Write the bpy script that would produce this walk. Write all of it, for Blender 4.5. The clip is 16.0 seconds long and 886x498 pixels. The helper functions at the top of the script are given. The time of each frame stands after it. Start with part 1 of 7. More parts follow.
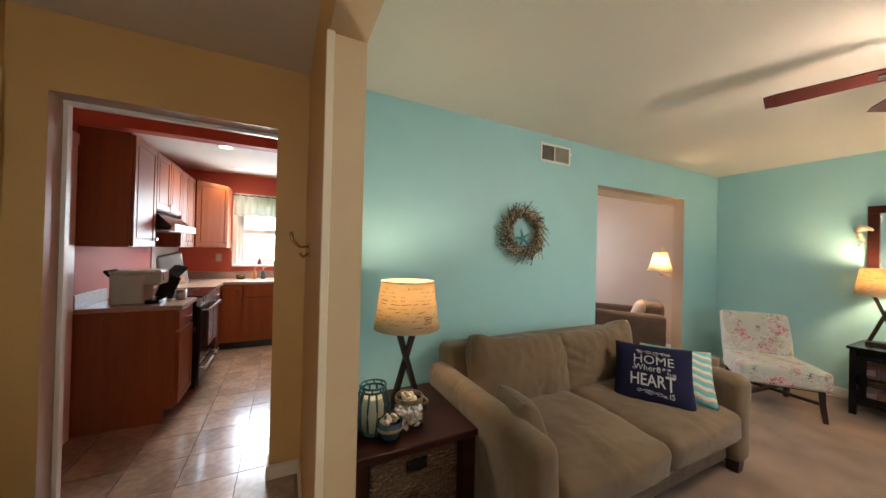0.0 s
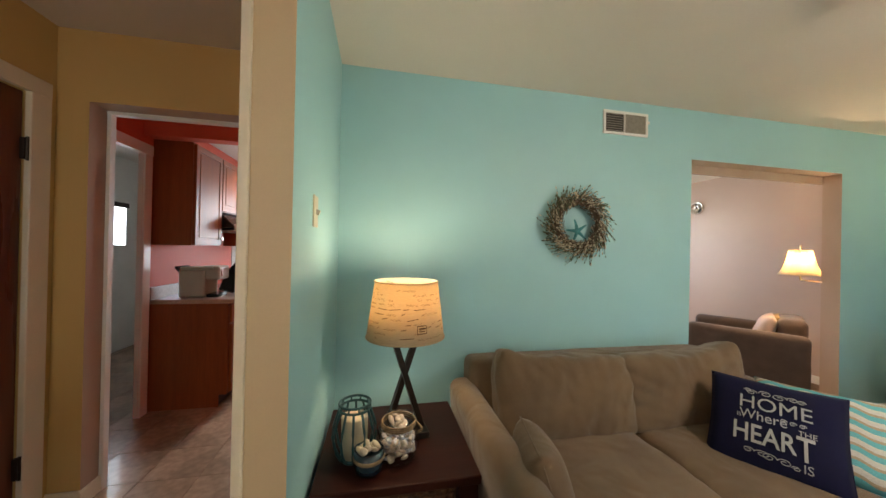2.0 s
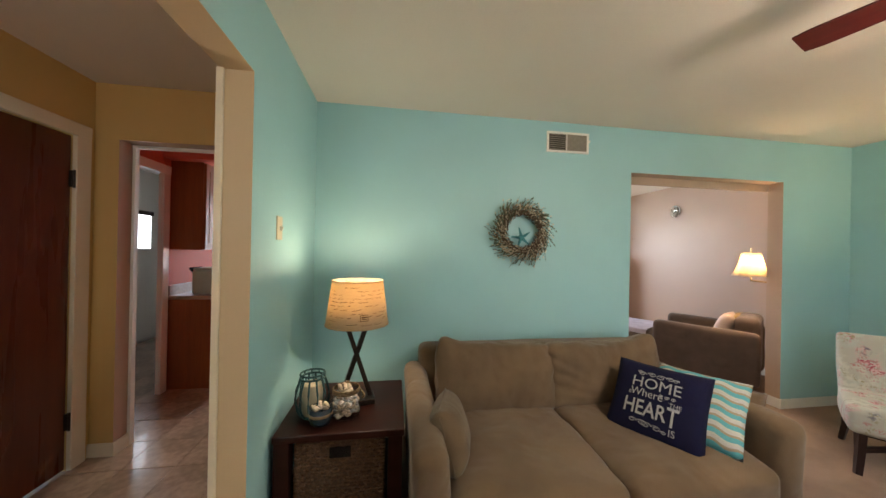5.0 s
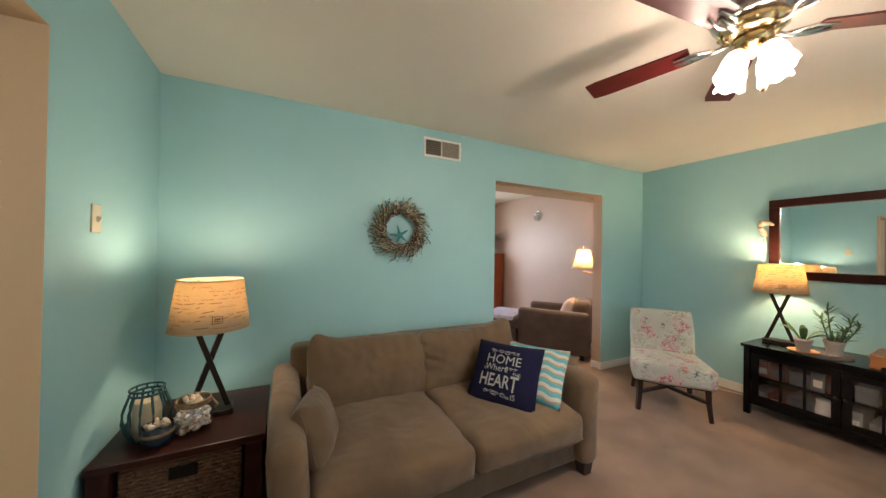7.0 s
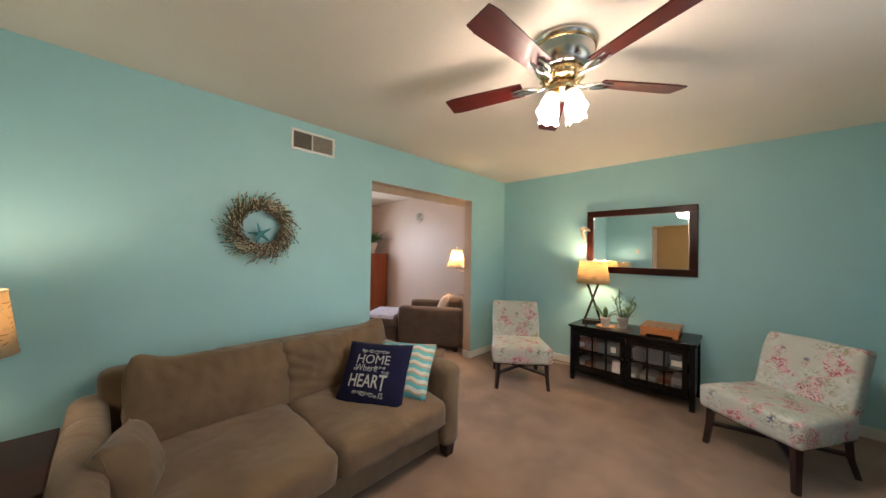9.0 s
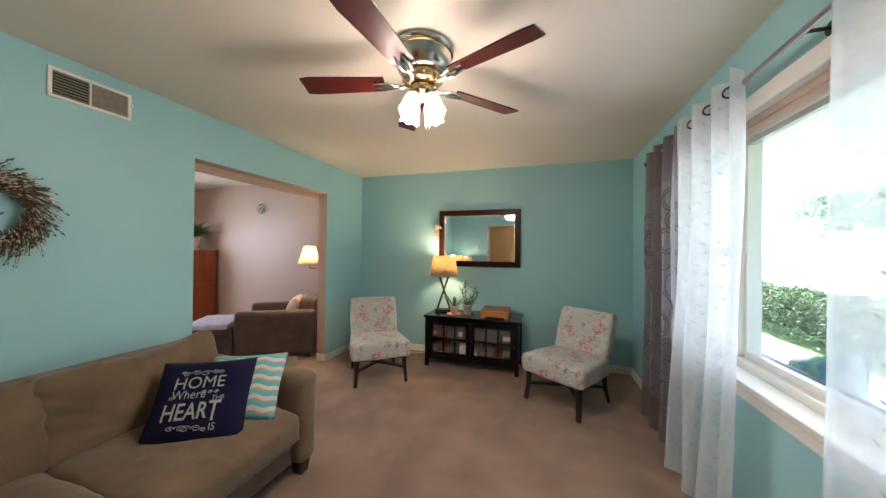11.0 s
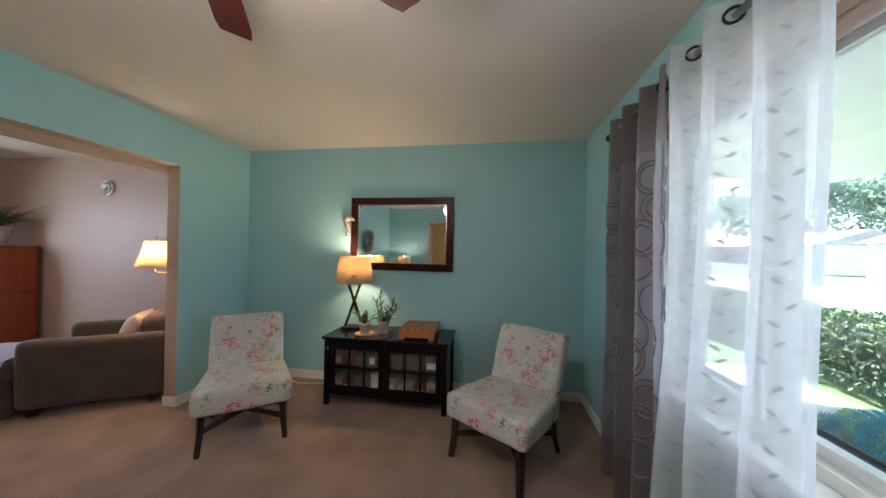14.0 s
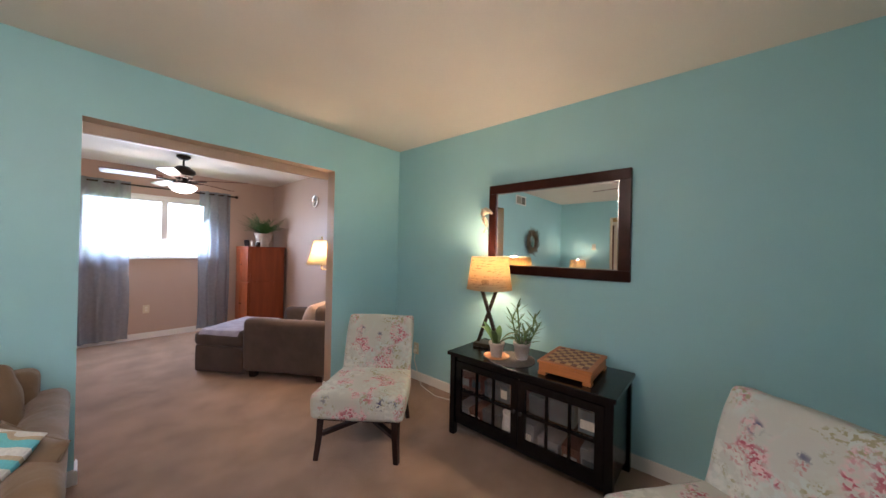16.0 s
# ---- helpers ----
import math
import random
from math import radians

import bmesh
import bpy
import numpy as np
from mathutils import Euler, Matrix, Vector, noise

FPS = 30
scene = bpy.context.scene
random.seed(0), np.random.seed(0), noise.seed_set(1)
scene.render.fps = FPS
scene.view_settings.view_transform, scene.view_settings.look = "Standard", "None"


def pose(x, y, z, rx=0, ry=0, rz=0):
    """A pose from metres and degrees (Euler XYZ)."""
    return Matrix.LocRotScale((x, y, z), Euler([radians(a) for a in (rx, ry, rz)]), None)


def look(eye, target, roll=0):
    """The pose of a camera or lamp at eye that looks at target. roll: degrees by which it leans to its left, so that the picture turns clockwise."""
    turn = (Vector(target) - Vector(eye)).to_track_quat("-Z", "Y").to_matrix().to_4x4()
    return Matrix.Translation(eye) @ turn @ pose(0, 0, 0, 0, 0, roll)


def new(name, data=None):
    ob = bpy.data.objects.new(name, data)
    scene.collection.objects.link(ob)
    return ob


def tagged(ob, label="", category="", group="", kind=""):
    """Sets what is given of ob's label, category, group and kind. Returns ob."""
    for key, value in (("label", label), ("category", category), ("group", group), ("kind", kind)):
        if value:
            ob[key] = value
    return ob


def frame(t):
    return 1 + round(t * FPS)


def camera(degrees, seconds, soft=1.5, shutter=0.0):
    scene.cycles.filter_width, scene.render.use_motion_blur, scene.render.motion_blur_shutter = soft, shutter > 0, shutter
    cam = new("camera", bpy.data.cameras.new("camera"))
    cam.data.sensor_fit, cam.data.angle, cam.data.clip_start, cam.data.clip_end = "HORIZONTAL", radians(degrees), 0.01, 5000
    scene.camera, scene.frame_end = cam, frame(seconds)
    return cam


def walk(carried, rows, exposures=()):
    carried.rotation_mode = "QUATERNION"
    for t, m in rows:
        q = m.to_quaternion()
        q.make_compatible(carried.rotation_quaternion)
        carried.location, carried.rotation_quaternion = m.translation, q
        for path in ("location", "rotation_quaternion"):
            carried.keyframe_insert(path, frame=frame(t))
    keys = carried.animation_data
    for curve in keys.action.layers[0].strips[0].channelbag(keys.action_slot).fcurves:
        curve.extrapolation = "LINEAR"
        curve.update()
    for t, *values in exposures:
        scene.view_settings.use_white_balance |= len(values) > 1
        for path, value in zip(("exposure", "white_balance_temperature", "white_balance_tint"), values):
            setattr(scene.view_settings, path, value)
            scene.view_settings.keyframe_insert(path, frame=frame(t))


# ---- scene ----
cam = camera(108.9, 16.0)
PATH = [
    (0, (0.441, 0.321, 1.372), (1.334, 2.11, 1.386), 1.4),
    (0.5, (0.572, 0.448, 1.345), (1.375, 2.28, 1.374), 1.1),
    (1, (0.682, 0.46, 1.341), (1.238, 2.381, 1.361), 1.2),
    (1.5, (0.786, 0.488, 1.338), (1.295, 2.422, 1.353), 1.2),
    (2, (0.914, 0.493, 1.35), (1.314, 2.453, 1.357), 1.2),
    (2.5, (1.019, 0.447, 1.353), (1.364, 2.417, 1.369), 1.2),
    (3, (1.14, 0.357, 1.37), (1.337, 2.347, 1.373), 1.2),
    (5.5, (1.268, 0.02, 1.391), (1.678, 1.977, 1.397), 1.0),
    (6, (1.313, -0.018, 1.389), (1.872, 1.902, 1.391), 1.1),
    (6.5, (1.359, -0.069, 1.371), (2.059, 1.804, 1.381), 1.1),
    (7, (1.38, -0.075, 1.373), (2.276, 1.713, 1.387), 1.0),
    (7.5, (1.415, -0.095, 1.389), (2.482, 1.597, 1.396), 0.9),
    (8, (1.427, -0.123, 1.367), (2.65, 1.459, 1.39), 0.8),
    (8.5, (1.445, -0.155, 1.379), (2.781, 1.333, 1.397), 0.8),
    (9, (1.468, -0.174, 1.381), (2.915, 1.207, 1.404), 0.9),
    (9.5, (1.45, -0.162, 1.392), (3.053, 1.035, 1.414), 0.9),
    (10, (1.402, -0.146, 1.379), (3.149, 0.828, 1.412), 1.0),
    (12.5, (1.884, -0.105, 1.375), (3.859, 0.208, 1.384), 0.8),
    (13, (2.069, -0.1, 1.321), (4.052, 0.158, 1.358), 1.1),
    (13.5, (2.194, -0.135, 1.377), (4.181, 0.092, 1.386), 0.8),
    (14, (2.424, -0.221, 1.387), (4.4, 0.091, 1.394), 1.1),
    (14.5, (2.586, -0.232, 1.352), (4.486, 0.393, 1.364), 1.2),
    (15, (2.817, -0.205, 1.373), (4.637, 0.624, 1.372), 1.3),
    (15.5, (3.0, -0.205, 1.361), (4.735, 0.79, 1.363), 1.1),
    (16, (3.206, -0.257, 1.356), (4.715, 1.056, 1.362), 1.2),
]
walk(cam, [(t, look(eye, target, roll)) for t, eye, target, roll in PATH],
     exposures=[(0, 3.17, 6250, 11), (3, 3.18, 6350, 11), (6.5, 3.11, 6200, 13), (8, 3.10, 6180, 14), (10, 3.05, 6030, 14), (12.5, 2.71, 5620, 13), (13.5, 2.60, 5520, 14), (14.5, 2.46, 5640, 15), (15, 2.64, 5560, 17), (16, 2.89, 5740, 20)])

# ---- world, sun and exposure ----
world = bpy.data.worlds.new("world")
scene.world = world
world.use_nodes = True
wn = world.node_tree.nodes
sky = wn.new("ShaderNodeTexSky")
sky.sky_type, sky.sun_disc = "NISHITA", False
sky.sun_elevation, sky.sun_rotation = radians(55), radians(86)
world.node_tree.links.new(sky.outputs[0], wn["Background"].inputs[0])
wn["Background"].inputs[1].default_value = 0.15
sun = new("sun", bpy.data.lights.new("sun", "SUN"))
sun.data.energy, sun.data.angle, sun.data.color = 5.0, radians(0.5), (1.0, 0.95, 0.87)
sun.matrix_world = look((3 + 14, 1, 20), (3, 0, 0))


def area(name, m, w, h, power, color):
    lamp = new(name, bpy.data.lights.new(name, "AREA"))
    lamp.data.shape, lamp.data.size, lamp.data.size_y = "RECTANGLE", w, h
    lamp.data.energy, lamp.data.color = power, color
    lamp.matrix_world = m
    return lamp


def bulb(name, x, y, z, power, color, r=0.03):
    lamp = new(name, bpy.data.lights.new(name, "POINT"))
    lamp.data.energy, lamp.data.color, lamp.data.shadow_soft_size = power, color, r
    lamp.location = (x, y, z)
    return lamp


DAY = (0.86, 0.94, 1.0)
WARM = (1.0, 0.69, 0.39)
FANX, FANY = 3.03, 0.50
area("front_window_daylight", look((2.9, -1.12, 1.4), (2.9, 2, 1.2)), 2.5, 1.15, 1.5, DAY)
area("family_window_daylight", look((3.95, 5.88, 1.62), (3.95, 3.4, 0.0)), 1.2, 0.85, 8.0, (0.80, 0.90, 1.0))
area("kitchen_window_daylight", look((0.25, 5.88, 1.6), (0.1, 0, 0.7)), 0.8, 0.9, 4.4, DAY)
area("front_door_daylight", look((0.0, -1.03, 1.55), (0.0, 2, 1.2)), 0.5, 0.9, 0.9, (1.0, 0.86, 0.64))
for k in range(4):
    a = radians(-23 + 90 * k)
    bulb("fan_bulb", FANX + 0.085 * math.cos(a), FANY + 0.085 * math.sin(a), 2.085, 2.35, (1.0, 0.79, 0.60), 0.07)
bulb("side_table_lamp_bulb", 1.044, 1.945, 1.163, 1.45, (1.0, 0.75, 0.49), 0.05)
bulb("console_lamp_bulb", 5.33, 1.10, 1.265, 3.9, WARM, 0.05)
bulb("wall_lamp_bulb", 4.80, 2.735, 1.33, 4.6, WARM, 0.055)
bulb("family_fan_bulb", 4.03, 4.70, 1.90, 2.0, (1.0, 0.80, 0.60), 0.08)
for x, y in ((-0.155, 4.43), (-0.125, 5.475)):
    spot = new("kitchen_downlight_bulb", bpy.data.lights.new("kitchen_downlight_bulb", "SPOT"))
    spot.data.energy, spot.data.color, spot.data.shadow_soft_size = 9.0, (1.0, 0.85, 0.68), 0.05
    spot.data.spot_size, spot.data.spot_blend = radians(130), 0.6
    spot.location = (x, y, 2.43)


# ---- materials ----
def nodes_of(name):
    m = bpy.data.materials.new(name)
    m.use_nodes = True
    nt = m.node_tree
    return m, nt, nt.nodes["Principled BSDF"], lambda kind: nt.nodes.new("ShaderNode" + kind), nt.links.new


def paint(name, col, rough=0.6, var=0.06, scale=3.0, bump=0.08, fine=160.0, metal=0.0, second=None, sheen=0.0, stretch=(1, 1, 1), piece=0.0, patch=0.5, dist=0.004, coat=0.0, spec=0.5, folds=0.0):
    """Colour with broad and fine variation and fine relief, at real size."""
    m, nt, b, node, link = nodes_of(name)
    co, mp = node("TexCoord"), node("Mapping")
    link(co.outputs["Object"], mp.inputs[0])
    mp.inputs["Scale"].default_value = stretch
    n1, n2 = node("TexNoise"), node("TexNoise")
    n1.inputs["Scale"].default_value, n1.inputs["Detail"].default_value = scale, 4
    n2.inputs["Scale"].default_value, n2.inputs["Detail"].default_value = fine, 3
    link(mp.outputs[0], n1.inputs[0]), link(mp.outputs[0], n2.inputs[0])
    ramp = node("ValToRGB")
    lo = second or tuple(c * (1 - var) for c in col)
    hi = col if second else tuple(min(1, c * (1 + var)) for c in col)
    ramp.color_ramp.elements[0].position, ramp.color_ramp.elements[1].position = 0.5 - 0.3 * patch, 0.5 + 0.3 * patch
    ramp.color_ramp.elements[0].color, ramp.color_ramp.elements[1].color = (*lo, 1), (*hi, 1)
    link(n1.outputs[0], ramp.inputs[0])
    mix = node("MixRGB")
    mix.blend_type = "MULTIPLY"
    mix.inputs[0].default_value = min(1.0, var * 2.5)
    link(ramp.outputs[0], mix.inputs[1]), link(n2.outputs[0], mix.inputs[2])
    out = mix.outputs[0]
    gain = node("MixRGB")
    gain.blend_type, gain.inputs[0].default_value = "MULTIPLY", 1.0
    g = 1 + 0.5 * min(1.0, var * 2.5)
    gain.inputs[2].default_value = (g, g, g, 1)
    link(out, gain.inputs[1])
    out = gain.outputs[0]
    if piece:
        info, hs, mr = node("ObjectInfo"), node("HueSaturation"), node("MapRange")
        mr.inputs[3].default_value, mr.inputs[4].default_value = 1 - piece, 1 + piece
        link(info.outputs["Random"], mr.inputs[0]), link(mr.outputs[0], hs.inputs["Value"]), link(out, hs.inputs["Color"])
        out = hs.outputs[0]
    link(out, b.inputs["Base Color"])
    rr = node("MapRange")
    rr.inputs[3].default_value, rr.inputs[4].default_value = max(0.02, rough * 0.85), min(1, rough * 1.15)
    link(n1.outputs[0], rr.inputs[0]), link(rr.outputs[0], b.inputs["Roughness"])
    b.inputs["Metallic"].default_value = metal
    b.inputs["Sheen Weight"].default_value = sheen
    b.inputs["Coat Weight"].default_value = coat
    b.inputs["Specular IOR Level"].default_value = spec
    if bump:
        bp = node("Bump")
        bp.inputs["Strength"].default_value, bp.inputs["Distance"].default_value = bump, dist
        link(n2.outputs[0], bp.inputs["Height"]), link(bp.outputs[0], b.inputs["Normal"])
        if folds:
            n3, b3 = node("TexNoise"), node("Bump")
            n3.inputs["Scale"].default_value, n3.inputs["Detail"].default_value, n3.inputs["Distortion"].default_value = 4.5, 2.0, 0.7
            b3.inputs["Strength"].default_value, b3.inputs["Distance"].default_value = folds, 0.05
            link(co.outputs["Object"], n3.inputs[0]), link(n3.outputs[0], b3.inputs["Height"]), link(b3.outputs[0], bp.inputs["Normal"])
    return m


def wood(name, c1, c2, rough=0.35, along=2, scale=14.0, coat=0.06, piece=0.0, spec=0.35):
    """Stained wood: grain drawn out along one axis."""
    s = [1.0, 1.0, 1.0]
    s[along] = 0.08
    return paint(name, c2, rough, 0.12, scale, 0.05, 90.0, second=c1, stretch=s, coat=coat, piece=piece, patch=0.9, spec=spec)


def glow(name, col, strength, base=0.8):
    m, nt, b, node, link = nodes_of(name)
    b.inputs["Base Color"].default_value = (base, base, base, 1)
    b.inputs["Roughness"].default_value = 0.35
    b.inputs["Emission Color"].default_value = (*col, 1)
    b.inputs["Emission Strength"].default_value = strength
    return m


def cloth_shade(name, col, through_col, weight=0.6):
    """Cloth that light shines through: diffuse and translucent."""
    m, nt, b, node, link = nodes_of(name)
    d, t, mix = node("BsdfDiffuse"), node("BsdfTranslucent"), node("MixShader")
    co, n = node("TexCoord"), node("TexNoise")
    mp = node("Mapping")
    mp.inputs["Scale"].default_value = (1, 1, 6)
    link(co.outputs["Object"], mp.inputs[0]), link(mp.outputs[0], n.inputs[0])
    n.inputs["Scale"].default_value = 60
    for sh, c in ((d, col), (t, through_col)):
        r = node("ValToRGB")
        r.color_ramp.elements[0].color = (*(v * 0.75 for v in c), 1)
        r.color_ramp.elements[1].color = (*c, 1)
        link(n.outputs[0], r.inputs[0]), link(r.outputs[0], sh.inputs[0])
    mix.inputs[0].default_value = weight
    link(d.outputs[0], mix.inputs[1]), link(t.outputs[0], mix.inputs[2])
    link(mix.outputs[0], nt.nodes["Material Output"].inputs[0])
    return m


def sheer(name, col, clear):
    """Open-weave fabric: partly see-through, partly translucent."""
    m, nt, b, node, link = nodes_of(name)
    d, t, tr, m1, m2 = node("BsdfDiffuse"), node("BsdfTranslucent"), node("BsdfTransparent"), node("MixShader"), node("MixShader")
    d.inputs[0].default_value = t.inputs[0].default_value = (*col, 1)
    co, n = node("TexCoord"), node("TexNoise")
    n.inputs["Scale"].default_value = 25
    mr = node("MapRange")
    mr.inputs[3].default_value, mr.inputs[4].default_value = clear - 0.08, clear + 0.08
    link(co.outputs["Object"], n.inputs[0]), link(n.outputs[0], mr.inputs[0]), link(mr.outputs[0], m2.inputs[0])
    m1.inputs[0].default_value = 0.55
    link(d.outputs[0], m1.inputs[1]), link(t.outputs[0], m1.inputs[2])
    link(m1.outputs[0], m2.inputs[1]), link(tr.outputs[0], m2.inputs[2])
    link(m2.outputs[0], nt.nodes["Material Output"].inputs[0])
    return m


def glass(name, tint=(1, 1, 1), gloss=0.08, rough=0.02):
    m, nt, b, node, link = nodes_of(name)
    tr, gl, mix = node("BsdfTransparent"), node("BsdfGlossy"), node("MixShader")
    tr.inputs[0].default_value = (*tint, 1)
    gl.inputs["Roughness"].default_value = rough
    mix.inputs[0].default_value = gloss
    link(tr.outputs[0], mix.inputs[1]), link(gl.outputs[0], mix.inputs[2])
    link(mix.outputs[0], nt.nodes["Material Output"].inputs[0])
    return m


def floral(name):
    """Pale cotton with scattered rose-red and pink flower clusters and grey-green leaves."""
    m, nt, b, node, link = nodes_of(name)
    co = node("TexCoord")
    base = None

    def noise_at(scale, offset, detail=2.0):
        mp, n = node("Mapping"), node("TexNoise")
        mp.inputs["Location"].default_value = (offset, offset * 0.7, offset * 1.3)
        n.inputs["Scale"].default_value, n.inputs["Detail"].default_value = scale, detail
        link(co.outputs["Object"], mp.inputs[0]), link(mp.outputs[0], n.inputs[0])
        return n.outputs[0]

    def step(src, a, z):
        r = node("MapRange")
        r.inputs[1].default_value, r.inputs[2].default_value = a, z
        link(src, r.inputs[0])
        return r.outputs[0]

    def times(a, z):
        k = node("Math")
        k.operation = "MULTIPLY"
        link(a, k.inputs[0]), link(z, k.inputs[1])
        return k.outputs[0]

    cur = node("RGB")
    cur.outputs[0].default_value = (0.45, 0.45, 0.39, 1)
    cur = cur.outputs[0]
    for off, where, shape, col in ((0.0, (5, 0.47, 0.6), (34, 0.45, 0.56), (0.46, 0.52, 0.47)), (3.1, (5, 0.48, 0.62), (30, 0.44, 0.60), (0.55, 0.55, 0.48)),
                                   (7.7, (7, 0.53, 0.62), (48, 0.45, 0.58), (0.62, 0.40, 0.39)), (7.7, (7, 0.57, 0.65), (75, 0.49, 0.57), (0.36, 0.08, 0.11)), (21.0, (9, 0.60, 0.68), (80, 0.49, 0.57), (0.42, 0.16, 0.16)), (31.0, (8, 0.56, 0.64), (70, 0.50, 0.58), (0.30, 0.28, 0.16)),
                                   (15.3, (7, 0.64, 0.70), (50, 0.5, 0.54), (0.10, 0.10, 0.16))):
        mask = times(step(noise_at(where[0], off), where[1], where[2]), step(noise_at(shape[0], off + 1, 3.0), shape[1], shape[2]))
        mx = node("MixRGB")
        link(mask, mx.inputs[0]), link(cur, mx.inputs[1])
        mx.inputs[2].default_value = (*col, 1)
        cur = mx.outputs[0]
    link(cur, b.inputs["Base Color"])
    b.inputs["Roughness"].default_value = 0.85
    bp = node("Bump")
    bp.inputs["Strength"].default_value, bp.inputs["Distance"].default_value = 0.15, 0.003
    link(noise_at(350, 2.0), bp.inputs["Height"]), link(bp.outputs[0], b.inputs["Normal"])
    return m


def stripes(name, cols, pitch, wave, length, axis_u=0, axis_v=2):
    """Wavy knitted stripes across a cushion."""
    m, nt, b, node, link = nodes_of(name)
    co, sp = node("TexCoord"), node("SeparateXYZ")
    link(co.outputs["Object"], sp.inputs[0])

    def op(kind, a, z=None):
        k = node("Math")
        k.operation = kind
        for n, v in enumerate((a, z)):
            if isinstance(v, (int, float)):
                k.inputs[n].default_value = v
            elif v is not None:
                link(v, k.inputs[n])
        return k.outputs[0]

    s = op("SINE", op("MULTIPLY", sp.outputs[axis_u], 2 * math.pi / length))
    ph = op("FRACT", op("ADD", op("MULTIPLY", op("ADD", sp.outputs[axis_v], op("MULTIPLY", s, wave)), 1 / pitch), 20.0))
    ramp = node("ValToRGB")
    ramp.color_ramp.interpolation = "CONSTANT"
    while len(ramp.color_ramp.elements) < len(cols):
        ramp.color_ramp.elements.new(0.5)
    for e, (p, c) in zip(ramp.color_ramp.elements, cols):
        e.position, e.color = p, (*c, 1)
    link(ph, ramp.inputs[0])
    n = node("TexNoise")
    n.inputs["Scale"].default_value = 160
    link(co.outputs["Object"], n.inputs[0])
    mx = node("MixRGB")
    mx.blend_type, mx.inputs[0].default_value = "MULTIPLY", 0.35
    link(ramp.outputs[0], mx.inputs[1]), link(n.outputs[0], mx.inputs[2]), link(mx.outputs[0], b.inputs["Base Color"])
    b.inputs["Roughness"].default_value = 0.9
    bp = node("Bump")
    bp.inputs["Strength"].default_value, bp.inputs["Distance"].default_value = 0.4, 0.004
    link(n.outputs[0], bp.inputs["Height"]), link(bp.outputs[0], b.inputs["Normal"])
    return m


TEAL = paint("teal_wall_paint", (0.335, 0.580, 0.605), 0.55, 0.03, 1.5, 0.05, 220)
TAN = paint("tan_wall_paint", (0.62, 0.405, 0.145), 0.5, 0.03, 1.5, 0.05, 220)
BEIGE = paint("beige_wall_paint", (0.61, 0.465, 0.285), 0.5, 0.03, 1.5, 0.05, 220)
TAUPEGLOSS = paint("taupe_semigloss_paint", (0.47, 0.345, 0.255), 0.20, 0.04, 1.5, 0.03, 160, spec=0.6)
TAUPE = paint("taupe_wall_paint", (0.475, 0.350, 0.275), 0.5, 0.03, 1.5, 0.05, 220)
RED = paint("brick_red_wall_paint", (0.60, 0.12, 0.068), 0.62, 0.04, 2.0, 0.05, 220)
CEIL = paint("ceiling_paint", (0.72, 0.66, 0.575), 0.8, 0.03, 1.2, 0.12, 120)
WHITE = paint("white_trim_paint", (0.78, 0.76, 0.70), 0.35, 0.03, 4.0, 0.03, 90)
CREAM = paint("cream_trim_paint", (0.76, 0.68, 0.52), 0.4, 0.03, 4.0, 0.03, 90)
CARPET = paint("tan_carpet", (0.355, 0.230, 0.154), 0.98, 0.17, 3.4, 1.0, 240, sheen=0.15, dist=0.012, spec=0.15, folds=0.30)
TILE = paint("floor_tile", (0.38, 0.27, 0.185), 0.24, 0.22, 3.0, 0.05, 22, piece=0.08, coat=0.35, spec=0.7)
GROUT = paint("grout", (0.33, 0.235, 0.165), 0.9, 0.1, 20, 0.3, 200)
CHERRY = wood("cherry_cabinet_wood", (0.20, 0.050, 0.012), (0.28, 0.076, 0.018), 0.44, coat=0.02, spec=0.28)
ARMOIRE = wood("reddish_armoire_wood", (0.18, 0.034, 0.009), (0.30, 0.066, 0.016), 0.35)
DOORWOOD = wood("dark_door_wood", (0.075, 0.022, 0.007), (0.125, 0.037, 0.011), 0.28)
ESPRESSO = wood("espresso_stained_wood", (0.020, 0.0055, 0.0035), (0.036, 0.0098, 0.006), 0.30, along=0, spec=0.15, coat=0.0)
LEGWOOD = wood("dark_leg_wood", (0.016, 0.008, 0.007), (0.035, 0.016, 0.013), 0.35)
BLACK = paint("black_furniture_paint", (0.004, 0.004, 0.0045), 0.22, 0.15, 9, 0.03, 80, spec=0.28)
BLADE = wood("red_brown_blade_wood", (0.055, 0.006, 0.005), (0.10, 0.010, 0.008), 0.4, along=0)
BLADE2 = wood("walnut_blade_wood", (0.09, 0.022, 0.012), (0.15, 0.04, 0.02), 0.35, along=0)
SOFA = paint("brown_microfibre", (0.160, 0.106, 0.060), 0.95, 0.14, 5, 0.3, 320, sheen=0.22, spec=0.2, folds=0.40)
SOFA2 = paint("grey_brown_upholstery", (0.092, 0.064, 0.049), 0.95, 0.12, 7, 0.25, 320, sheen=0.15, spec=0.2, folds=0.25)
FLORAL = floral("floral_cotton")
NAVY = paint("navy_cotton", (0.0075, 0.008, 0.032), 0.9, 0.12, 12, 0.3, 400, spec=0.2, folds=0.25)
PRINT = paint("pale_print", (0.38, 0.38, 0.36), 0.8, 0.05, 30, 0.1, 300)
CHEV = stripes("wavy_striped_knit", ((0.0, (0.42, 0.33, 0.21)), (0.16, (0.62, 0.60, 0.52)), (0.56, (0.13, 0.46, 0.50)), (0.96, (0.42, 0.33, 0.21))), 0.060, 0.0085, 0.125)
